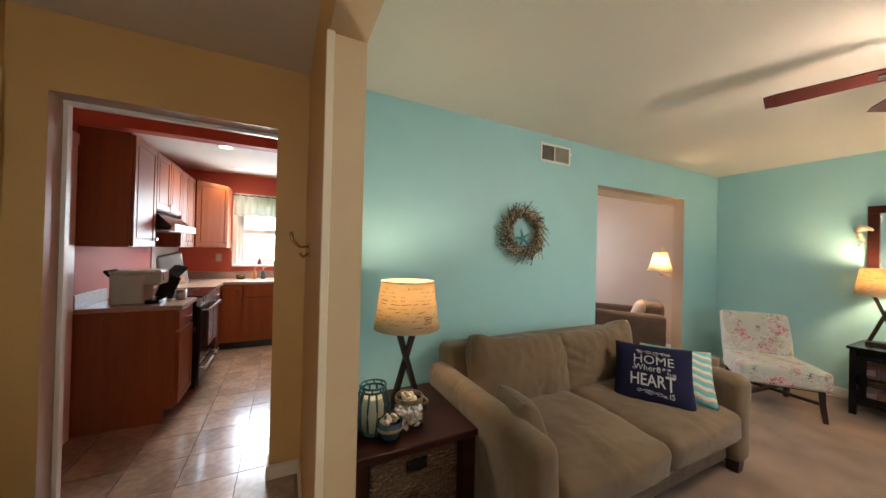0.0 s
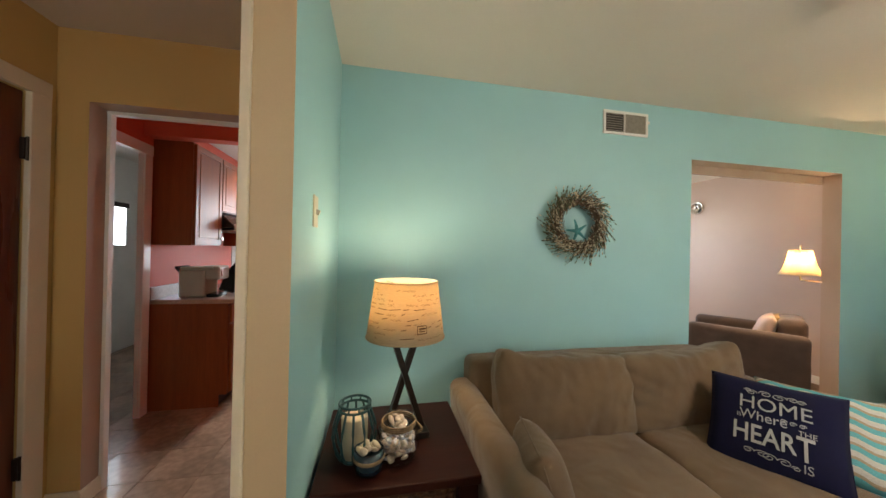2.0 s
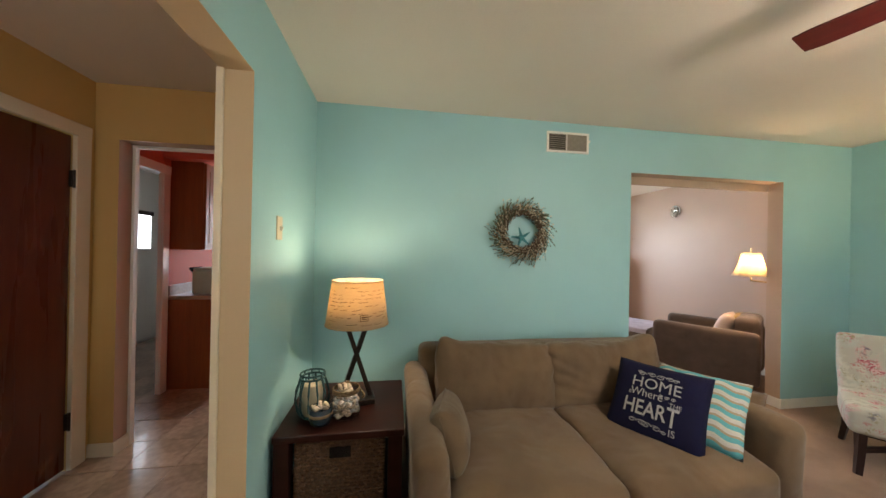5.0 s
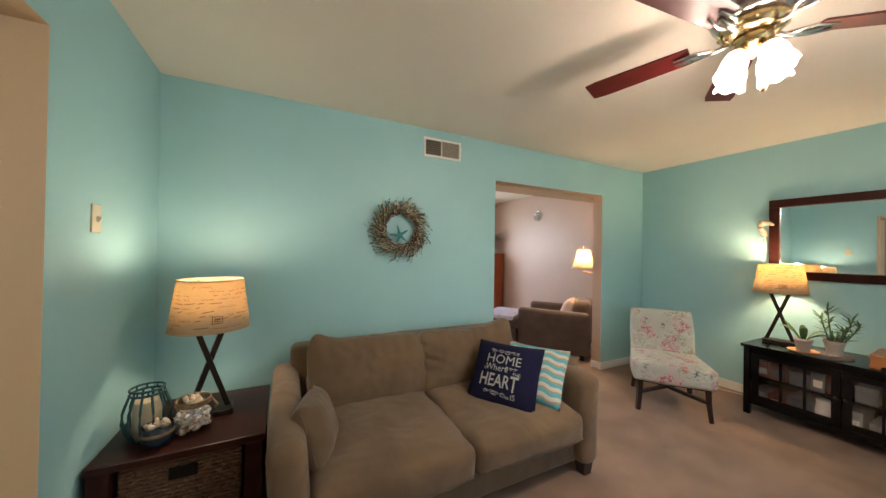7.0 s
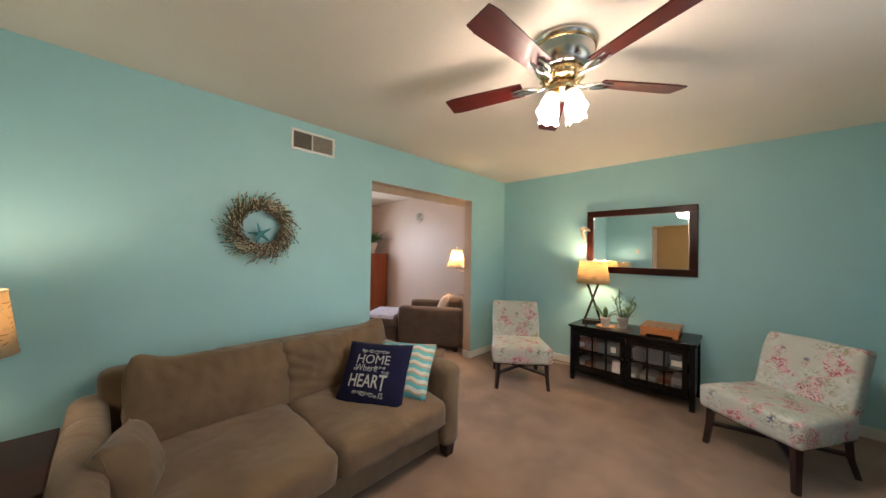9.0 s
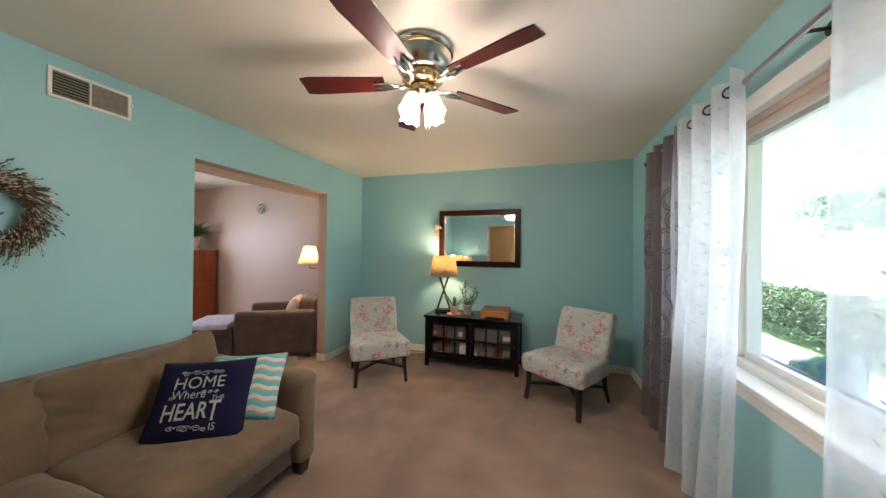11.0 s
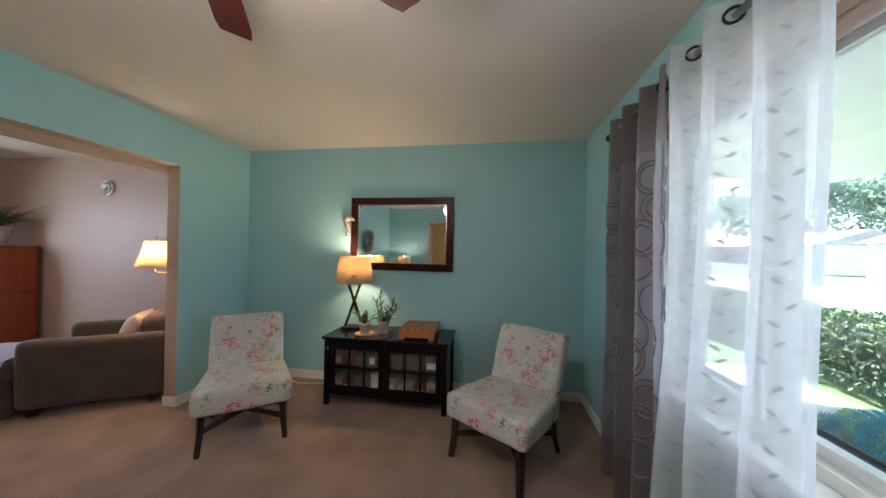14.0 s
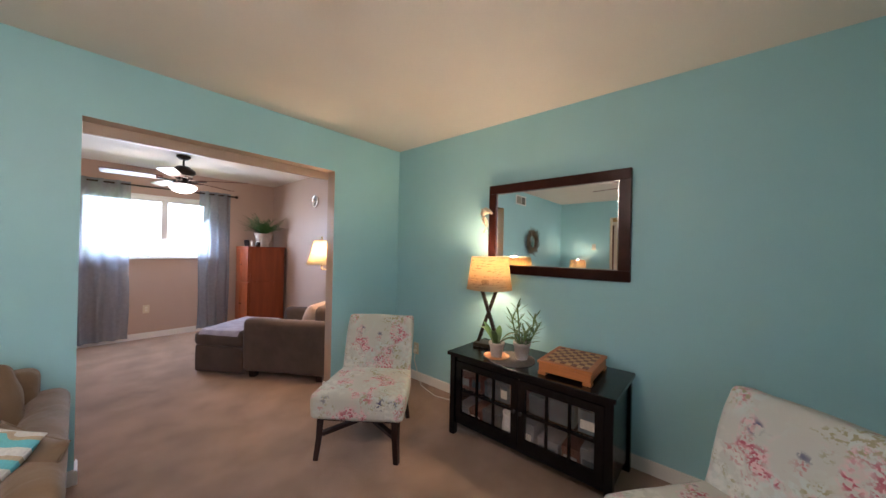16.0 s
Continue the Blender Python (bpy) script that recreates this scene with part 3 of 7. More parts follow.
wall("wall_back_kitchen_b", KW1, XM, YB, YB + 0.2, 0, H, WHITE, WHITE, RED, SIDING, WHITE, "red painted kitchen wall")
wall("wall_back_kitchen_low", KW0, KW1, YB, YB + 0.2, 0, KZ0, WHITE, WHITE, RED, SIDING, WHITE, "red painted wall under the window")
wall("wall_back_kitchen_head", KW0, KW1, YB, YB + 0.2, KZ1, H, WHITE, WHITE, RED, SIDING, WHITE, "red painted wall over the window")
wall("wall_between_kitchen_and_family", XM - 0.06, XM + 0.06, KY0, YB, 0, H, RED, TAUPE, RED, RED, RED, "wall, red on one side and taupe on the other")
wall("wall_kitchen_west_a", KX - 0.03, KX, KY0, 2.62, 0, H, WHITE, RED, WHITE, WHITE, WHITE, "red painted kitchen wall")
wall("wall_kitchen_west_head", KX - 0.03, KX, 2.62, 3.36, 2.05, H, WHITE, RED, WHITE, WHITE, WHITE, "red painted wall over the back-hall doorway")
wall("wall_kitchen_west_b", KX - 0.03, KX, 3.36, YB, 0, H, WHITE, RED, WHITE, WHITE, WHITE, "red painted kitchen wall")
# small back hall seen through the kitchen
wall("wall_hall_south", -2.3, KX - 0.03, 2.25, KY0, -0.1, H, WHITE, WHITE, WHITE, WHITE, WHITE, "white painted back-hall wall")
wall("wall_hall_north", -2.3, KX - 0.03, 5.9, 6.0, -0.1, H, WHITE, WHITE, WHITE, WHITE, WHITE, "white painted back-hall wall")
wall("wall_hall_west", -2.4, -2.3, 2.25, 6.0, -0.1, H, SIDING, WHITE, WHITE, WHITE, WHITE, "white painted back-hall wall")
# floors and ceilings
struct("floor_carpet", bx(0.62, XE, YS, YB, -0.1, 0.0), CARPET, "worn tan wall-to-wall carpet", "floor")
struct("floor_subfloor", bx(-2.3, 0.62, YS, YB, -0.1, -0.012), GROUT, "grey-brown grout bed of the tiled floor", "floor")
struct("ceiling_living", bx(-2.4, XE + 0.2, YS - 0.2, KY0 - 0.06, H, H + 0.15), CEIL, "cream painted plaster ceiling", "ceiling")
struct("ceiling_back", bx(-2.4, XE + 0.2, KY0 - 0.06, YB + 0.2, H, H + 0.15), CEIL, "cream painted plaster ceiling", "ceiling")
struct("roof", bx(-2.8, XE + 0.6, YS - 0.25, YB + 0.6, H + 0.16, H + 0.5), ROOF, "grey shingle roof over the rooms", "roof")
# kitchen header
struct("header_across_kitchen", bx(KX, XM - 0.06, 3.36, 3.47, 2.20, H), RED, "red painted header across the kitchen ceiling")


def base(name, x0, x1, y0, y1, mat=WHITE):
    """A skirting board with an eased top edge."""
    b = bx(x0, x1, y0, y1, 0, 0.075)
    join(b, bx(x0 + (0.004 if x1 - x0 < 0.05 else 0), x1 - (0.004 if x1 - x0 < 0.05 else 0), y0 + (0.004 if y1 - y0 < 0.05 else 0), y1 - (0.004 if y1 - y0 < 0.05 else 0), 0.075, 0.085))
    return struct(name, b, mat, "white painted skirting board", "baseboard")


base("baseboard_north_a", 0.68, 3.206, YN - 0.014, YN)
struct("opening_header_board", bx(3.209, OX - 0.003, KY0 - 0.004, KY0 + 0.016, 2.0, 2.0695, bevel=0.002), TAUPEGLOSS, "taupe painted board along the head of the wide opening")
base("baseboard_north_b", OX, XE - 0.014, YN - 0.014, YN)
base("baseboard_jamb_east", OX - 0.014, OX, YN - 0.014, KY0)
base("baseboard_jamb_west", 3.206, 3.220, YN - 0.014, KY0)
base("baseboard_east", XE - 0.014, XE, YS, YN)
base("baseboard_south", 0.68, XE - 0.014, YS, YS + 0.014)
base("baseboard_west", 0.68, 0.694, 1.43, YN - 0.014)
base("baseboard_family_back", XM + 0.06, XE, YB - 0.014, YB)
base("baseboard_family_east", XE - 0.014, XE, KY0, YB - 0.014)
base("baseboard_foyer_a", FX, KD0, YN - 0.014, YN, CREAM)
base("baseboard_foyer_b", KD1, 0.555, YN - 0.014, YN, CREAM)
base("baseboard_foyer_jamb", KD0, KD0 + 0.014, YN - 0.014, KY0, CREAM)
base("baseboard_foyer_jamb_east", KD1 - 0.014, KD1, YN - 0.014, KY0, CREAM)
base("baseboard_foyer_wall", 0.541, 0.555, 1.43, YN - 0.014, CREAM)
base("baseboard_foyer_west", FX, FX + 0.014, YS, 1.57, CREAM)
struct("corner_trim", bx(0.546, 0.572, 1.416, 1.431, 0, 2.09, bevel=0.003), CREAM, "cream painted corner strip of the foyer opening")
struct("doorhead_trim", bx(KD0, KD1, KY0 - 0.014, KY0 + 0.022, 2.055, 2.0735), WHITE, "white strip under the kitchen doorway head")
struct("doorjamb_trim", bx(KD0 + 0.002, KD0 + 0.020, KY0 - 0.014, KY0 + 0.022, 0, 2.055), WHITE, "white strip down the kitchen doorway jamb")
# casing of the back-hall doorway
for n, (y0, y1, z0, z1) in enumerate(((3.358, 3.44, 0, 2.05), (2.575, 2.622, 0, 2.05), (2.575, 3.44, 2.05, 2.13))):
    struct(f"casing_hall_{n + 1}", bx(KX - 0.002 * n, KX + 0.018 + 0.003 * n, y0, y1, z0, z1, bevel=0.004), WHITE, "white painted door casing in the kitchen")


# ---- closet door in the foyer ----
door = thing("door_1", "dark stained flush wooden closet door, shut", "door", kind="structure")
part("door_leaf", bx(FX - 0.05, FX - 0.012, 1.665, 2.312, 0.012, 2.042, bevel=0.003), DOORWOOD, door)
for y0, y1, z0, z1 in ((2.318, 2.412, 0, 2.12), (1.57, 1.662, 0, 2.12), (1.57, 2.412, 2.048, 2.125)):
    part("casing", bx(FX - 0.01, FX + 0.017 + (0.002 if z0 else 0), y0, y1, z0, z1, bevel=0.004), CREAM, door, "cream painted casing")
for z in (0.30, 1.78):
    h = part("hinge", bx(FX - 0.014, FX + 0.004, 2.302, 2.335, z - 0.05, z + 0.05, bevel=0.002), BRONZE, door, "dark metal hinge")
    part("pin", rod((FX + 0.006, 2.316, z - 0.055), (FX + 0.006, 2.316, z + 0.055), 0.006, n=8), BRONZE, h)
part("door_knob", lathe([(0.001, 0), (0.02, 0.004), (0.012, 0.02), (0.026, 0.045), (0.018, 0.06), (0.001, 0.064)], 14), BRASS, door, "brass knob", True).matrix_basis = pose(FX - 0.012, 1.73, 0.96, 0, 90, 0)


# ---- windows ----
def sash_window(name, label, x0, x1, z0, z1, y, depth, parts, room):
    """A window in a wall across y: frame, sashes and panes. parts: (x0, x1, mullion heights). room: +1 if the room lies towards +y."""
    w = thing(name, label, "window", kind="structure")
    f = 0.045
    for a, b, c, d in ((x0, x1, z1 - f, z1), (x0, x1, z0, z0 + f), (x0, x0 + f, z0 + f, z1 - f), (x1 - f, x1, z0 + f, z1 - f)):
        part("window_frame", bx(a, b, y - depth / 2, y + depth / 2, c, d, bevel=0.003), WHITE, w)
    for a, b, bars in parts:
        zs = [z0 + f] + list(bars) + [z1 - f]
        for lo, hi in zip(zs, zs[1:]):
            s = bmesh.new()
            g = 0.035
            for p in ((a, b, hi - g, hi), (a, b, lo, lo + g), (a, a + g, lo + g, hi - g), (b - g, b, lo + g, hi - g)):
                bx(p[0], p[1], y - 0.018, y + 0.018, p[2], p[3], s)
            sash = part("sash", s, WHITE, w)
            pane = part("pane", bx(a + g, b - g, y - 0.003, y + 0.003, lo + g, hi - g), PANE, sash, "clear window glass")
            pane.visible_shadow = False
    return w


w1 = sash_window("window_1", "wide white picture window with side sashes", WX0, WX1, WZ0, WZ1, YS - 0.13, 0.12,
                 ((WX0 + 0.045, 2.10, (1.39,)), (2.14, 3.68, ()), (3.72, WX1 - 0.045, (1.39,))), 1)
for x in (2.12, 3.70):
    part("mullion", bx(x - 0.03, x + 0.03, YS - 0.19, YS - 0.07, WZ0 + 0.045, WZ1 - 0.045), WHITE, w1)
part("window_stool", bx(WX0 - 0.08, WX1 + 0.08, YS - 0.07, YS + 0.045, WZ0 - 0.028, WZ0 + 0.004, bevel=0.006), WHITE, w1, "white painted window stool")
part("apron", bx(WX0 - 0.05, WX1 + 0.05, YS, YS + 0.016, WZ0 - 0.095, WZ0 - 0.029, bevel=0.003), WHITE, w1)
for a, b, c, d in ((WX0 - 0.07, WX0, WZ0 + 0.005, WZ1 + 0.08), (WX1, WX1 + 0.07, WZ0 + 0.005, WZ1 + 0.08), (WX0, WX1, WZ1, WZ1 + 0.08)):
    part("casing", bx(a, b, YS, YS + 0.018, c, d, bevel=0.004), WHITE, w1)
part("blind_rail", bx(WX0, WX1, YS - 0.070, YS - 0.030, WZ1 - 0.040, WZ1, bevel=0.003), TAUPE, w1, "brown head rail of the blind")
part("rolled_blind", rod((WX0 + 0.01, YS - 0.048, WZ1 - 0.060), (WX1 - 0.01, YS - 0.048, WZ1 - 0.060), 0.024, n=16), TAUPE, w1, "brown blind rolled up at the window head", True)
w2 = sash_window("window_2", "white sliding family room window", BX0, BX1, BZ0, BZ1, YB + 0.10, 0.12, ((BX0 + 0.045, 4.04, ()), (4.04, BX1 - 0.045, ())), -1)
part("window_sill", bx(BX0 - 0.04, BX1 + 0.04, YB - 0.03, YB + 0.05, BZ0 - 0.03, BZ0, bevel=0.005), WHITE, w2)
w3 = sash_window("window_3", "white kitchen window over the sink", KW0, KW1, KZ0, KZ1, YB + 0.10, 0.12, ((KW0 + 0.045, KW1 - 0.045, (1.6,)),), -1)
part("window_sill", bx(KW0 - 0.05, KW1 + 0.05, YB - 0.05, YB + 0.04, KZ0 - 0.03, KZ0 + 0.002, bevel=0.005), WHITE, w3)
for a, b, c, d in ((KW0 - 0.06, KW0, KZ0, KZ1 + 0.06), (KW1, KW1 + 0.06, KZ0, KZ1 + 0.06), (KW0, KW1, KZ1, KZ1 + 0.06)):
    part("casing", bx(a, b, YB - 0.016, YB, c, d, bevel=0.003), WHITE, w3)
hd = thing("door_2", "white back-hall door with a bright glazed upper half", "door", kind="structure")
part("door_leaf", bx(-2.30, -2.26, 4.55, 5.45, 0.01, 2.03, bevel=0.003), WHITE, hd)
lite = part("door_window", bx(-2.262, -2.252, 4.75, 5.26, 1.33, 1.84, bevel=0.003), glow("daylit_door_pane", (0.86, 0.93, 1.0), 0.6), hd, "bright daylit glass")
for a, b, c, d in ((4.70, 5.31, 1.84, 1.89), (4.70, 5.31, 1.28, 1.33), (4.70, 4.75, 1.33, 1.84), (5.26, 5.31, 1.33, 1.84)):
    part("lite_frame", bx(-2.262, -2.244, a, b, c, d), WHITE, hd)
part("valance", bx(-2.25, -2.235, 4.72, 5.29, 1.80, 1.86), BRONZE, hd, "dark blind over the door glass")


# ---- front door behind the start of the walk ----
fd = thing("door_3", "white front door with a glazed upper half", "door", kind="structure")
part("door_leaf", bx(-0.45, 0.45, YS, YS + 0.018, 0.01, 2.04, bevel=0.004), WHITE, fd)
part("door_window", bx(-0.27, 0.27, YS + 0.018, YS + 0.026, 1.08, 1.98, bevel=0.003), glow("front_door_daylit_pane", (0.95, 0.97, 1.0), 0.4), fd, "bright daylit glass")
for x0, x1, z0, z1 in ((-0.53, -0.45, 0, 2.10), (0.45, 0.53, 0, 2.10), (-0.53, 0.53, 2.04, 2.12)):
    part("casing", bx(x0, x1, YS, YS + 0.016 + (0.002 if z0 else 0), z0, z1, bevel=0.003), CREAM, fd)


# ---- living room: sofa ----
def upholstered(name, bm, mat, parent, m, label=""):
    ob = part(name, bm, mat, parent, label, True)
    ob.matrix_basis = m
    return ob


sofa = thing("sofa", "two-seat brown microfibre sofa against the teal wall", "sofa", turned(2.26, 1.83, 0, 0))
SX = 0.93
upholstered("base_frame", soft(1.60, 0.92, 0.22, 0.03, 0, 0.003, 1), SOFA, sofa, pose(0, -0.04, 0.17))
upholstered("backrest", soft(1.66, 0.20, 0.67, 0.05, 0, 0.006, 2, 12), SOFA, sofa, pose(0, 0.42, 0.400, -4))
for s in (-1, 1):
    def arm_shape(s=s):
        bm = soft(0.150, 1.06, 0.56, 0.062, 0, 0.003, 5 + s, 12)
        for v in bm.verts:
            if v.co.z > 0:
                f = max(0.0, -v.co.y - 0.2)
                v.co.z -= 0.03 * f * v.co.z / 0.28
                v.co.x += s * 0.02 * v.co.z / 0.28
        return bm
    upholstered("arm", arm_shape(), SOFA, sofa, pose(s * 0.84, -0.05, 0.34))
for s in (-1, 1):
    seat = upholstered("seat_cushion", soft(0.765, 0.80, 0.175, 0.05, 0.026, 0.012, 11 + s, 14, 0.01), SOFA, sofa, pose(s * 0.385, -0.19, 0.330, 1.5))
    rim = [(s * 0.385 + x, y, z) for x, y, z in ((-0.36, -0.582, 0.262), (0.36, -0.582, 0.262))]
    upholstered("piping", tube(rim, 0.005), SOFA, seat, seat.matrix_basis.inverted())
for s, hgt, tilt, dz in ((-1, 0.425, -15, -0.03), (1, 0.415, -13, -0.035)):
    bm = soft(0.70 if s < 0 else 0.76, 0.19, hgt, 0.040, 0.0, 0.020, 21 + s, 44, 0.034)
    for v in bm.verts:
        u = v.co.x / (0.35 if s < 0 else 0.38)
        if v.co.z > 0:
            v.co.z += min(1.0, v.co.z / (hgt / 2)) * ((0.060 if s < 0 else 0.035) * max(0, s * u) ** 3 - (0.040 if s < 0 else 0.010) * max(0, -s * u) ** 2 - 0.012 * (1 - u * u))
    for v in bm.verts:
        if v.co.y < 0:
            inner = abs(v.co.x + s * (0.35 if s < 0 else 0.38))
            for z0, slope, deep in ((0.11, -0.55, 0.016), (0.03, -0.40, 0.014), (-0.06, -0.22, 0.012)) if s > 0 else ((0.13, -0.70, 0.005),):
                v.co.y += deep * math.exp(-((v.co.z - z0 - slope * inner) / 0.020) ** 2 - (inner / 0.17) ** 2)
    upholstered("back_cushion", bm, SOFA, sofa, pose(s * 0.38 + (0.03 if s < 0 else 0), 0.20, 0.62 + dz, tilt, 0, 0))
for x in (-0.83, 0.83):
    for y in (-0.52, 0.40):
        part("foot", bar((x, y, 0.075), (x, y, 0.0), 0.075, 0.075, taper=0.8), LEGWOOD, sofa, "dark wooden block foot")


def scatter(name, c, right, up, w, h, t, mat, label, seed):
    ob = thing(name, label, "cushion", frame_of(c, right, up), "cushions on the sofa")
    part("cover", pillow(w, h, t, seed), mat, ob, "", True)
    k = 0.985
    pts = []
    for a, b in ((-1, -1), (1, -1), (1, 1), (-1, 1)):
        pts.append((a, b))
    loop = []
    for (a, b), (c2, d2) in zip(pts, pts[1:] + pts[:1]):
        for i in range(8):
            u, v = a + (c2 - a) * i / 8, b + (d2 - b) * i / 8
            loop.append((w / 2 * u * (1 - 0.05 * (1 - v * v)) * k, 0, h / 2 * v * (1 - 0.05 * (1 - u * u)) * k))
    part("seam", tube(loop, 0.004, 5, close=True), mat, ob, "", True)
    return ob


navy = scatter("printed_cushion", (2.690, 1.602, 0.564), (0.545, -0.838, 0.0), (0.215, 0.128, 0.335), 0.458, 0.435, 0.14, NAVY, "navy cushion with pale printed lettering, leaning on the sofa back", 3.0)
scatter("striped_cushion", (2.900, 1.572, 0.562), (0.517, -0.856, 0.0), (0.290, 0.110, 0.27), 0.43, 0.42, 0.12, CHEV, "knitted cushion with wavy white, teal and tan stripes", 8.0)
scatter("brown_cushion", (3.045, 1.60, 0.515), (0.42, -0.9, 0.0), (0.16, 0.06, 0.36), 0.42, 0.33, 0.10, SOFA, "plain brown cushion tucked behind the striped one", 12.0)
scatter("small_cushion", (1.535, 1.585, 0.515), (-0.25, -0.95, 0.12), (-0.30, 0.05, 0.9), 0.36, 0.29, 0.17, SOFA, "small plain brown cushion against the sofa arm", 15.0)


def printed(bm, z, squeeze=1.0):
    """Lays flat lettering on the cushion's front."""
    bmesh.ops.triangulate(bm, faces=bm.faces)
    bmesh.ops.subdivide_edges(bm, edges=[e for e in bm.edges if e.calc_length() > 0.03], cuts=1)
    for v in bm.verts:
        x, zz = v.co.x * squeeze, v.co.y + z
        v.co = Vector((x, -pillow_y(x / 0.23, zz / 0.22, 0.15) - 0.0075, zz))
    return bm


for body, size, x, z, sq, bold in (("HOME", 0.084, 0.0, 0.072, 0.98, 0.0), ("IS", 0.024, -0.112, 0.006, 0.9, 0.0), ("Where", 0.060, -0.035, 0.016, 0.88, 0.0),
                                 ("THE", 0.030, 0.098, -0.008, 1.0, 0.0), ("HEAR", 0.110, -0.034, -0.066, 0.72, 0.0014), ("T", 0.135, 0.092, -0.072, 0.66, 0.0014), ("IS", 0.046, 0.098, -0.142, 0.95, 0.0)):
    bm = text_mesh(body, size, bold)
    bmesh.ops.translate(bm, verts=bm.verts, vec=(x / sq, 0, 0))
    part("lettering", printed(bm, z, sq), PRINT, navy, "pale printed words")


def scroll(cx, cz, s, turns=1.4, size=0.02, flat=1.0):
    pts = []
    for i in range(26):
        a = i / 25 * turns * 2 * math.pi
        r = size * (1 - 0.75 * i / 25)
        x, z = cx + s * (r * math.cos(a) - size), cz + flat * r * math.sin(a)
        pts.append((x, -pillow_y(x / 0.23, z / 0.22, 0.15) - 0.008, z))
    return tube(pts, 0.0016, 4)


for cx, cz, s, size, flat in ((-0.050, 0.126, -1, 0.022, 0.6), (-0.055, 0.122, 1, 0.018, 0.7), (-0.098, 0.130, -1, 0.012, 0.8), (0.040, 0.126, -1, 0.018, 0.6), (0.042, 0.122, 1, 0.026, 0.55), (0.098, 0.124, 1, 0.014, 0.7),
                              (0.040, 0.024, 1, 0.011, 0.8), (0.068, 0.022, 1, 0.011, 0.8), (0.096, 0.022, 1, 0.011, 0.8),
                              (-0.060, -0.136, -1, 0.026, 0.5), (-0.060, -0.134, 1, 0.018, 0.6), (0.010, -0.142, -1, 0.022, 0.6), (0.010, -0.140, 1, 0.024, 0.6), (0.050, -0.150, -1, 0.014, 0.6)):
    part("scroll", scroll(cx, cz, s, 1.4, size, flat), PRINT, navy, "pale printed flourish")


# ---- side table, basket and the things on it ----
TT = 0.505
table = thing("side_table", "dark espresso wooden side table with an open shelf", "table", turned(1.0, 1.93, 0, 0))
part("tabletop", bx(-0.30, 0.315, -0.30, 0.30, TT - 0.035, TT, bevel=0.006), ESPRESSO, table)
for x in (-0.26, 0.27):
    for y in (-0.255, 0.255):
        part("leg", bx(x - 0.035, x + 0.035, y - 0.035, y + 0.035, 0, TT - 0.035, bevel=0.003), ESPRESSO, table)
for y in (0.262,):
    part("apron", bx(-0.225, 0.235, y - 0.012, y + 0.012, TT - 0.11, TT - 0.035), ESPRESSO, table)
for x in (-0.27, 0.28):
    part("side_apron", bx(x - 0.012, x + 0.012, -0.22, 0.22, TT - 0.11, TT - 0.035), ESPRESSO, table)
part("shelf", bx(-0.29, 0.30, -0.285, 0.285, 0.10, 0.125, bevel=0.003), ESPRESSO, table)

basket = thing("wicker_basket", "woven brown seagrass basket under the side table", "basket", turned(1.005, 1.90, 0.125, 0))
BW, BD, BH = 0.42, 0.44, 0.325
b = bmesh.new()
for q in ((-BW / 2, BW / 2, -BD / 2, -BD / 2 + 0.008), (-BW / 2, BW / 2, BD / 2 - 0.008, BD / 2), (-BW / 2, -BW / 2 + 0.008, -BD / 2, BD / 2), (BW / 2 - 0.008, BW / 2, -BD / 2, BD / 2)):
    bx(*q, 0, BH, b)
bx(-BW / 2, BW / 2, -BD / 2, BD / 2, 0, 0.008, b)
part("lining", b, WICKER, basket)
weave = bmesh.new()
rows, cols = 18, 18
for i in range(rows):
    for j in range(cols):
        x0 = -BW / 2 + BW * j / cols
        zc = 0.012 + (BH - 0.02) * (i + 0.5) / rows
        lift = 0.010 if (i + j) % 2 else 0.004
        pts = [(x0 - 0.004, -BD / 2 - 0.002, zc), (x0 + BW / cols / 2, -BD / 2 - lift, zc + random.uniform(-0.002, 0.002)), (x0 + BW / cols + 0.004, -BD / 2 - 0.002, zc)]
        tube(pts, 0.0072, 5, weave)
tagged(part("weave", weave, WICKER, basket, "", True), kind="stuff")
part("rim", tube([(-BW / 2, -BD / 2, BH), (BW / 2, -BD / 2, BH), (BW / 2, BD / 2, BH), (-BW / 2, BD / 2, BH)], 0.010, 6, close=True), WICKER, basket, "", True)
# No opening is cut; a black block paints the shade of the hand hole.
part("handle_hole", bx(-0.05, 0.05, -BD / 2 - 0.020, -BD / 2 - 0.009, BH - 0.080, BH - 0.03, bevel=0.001), BLACK, basket, "black block for the shade in the hand hole")


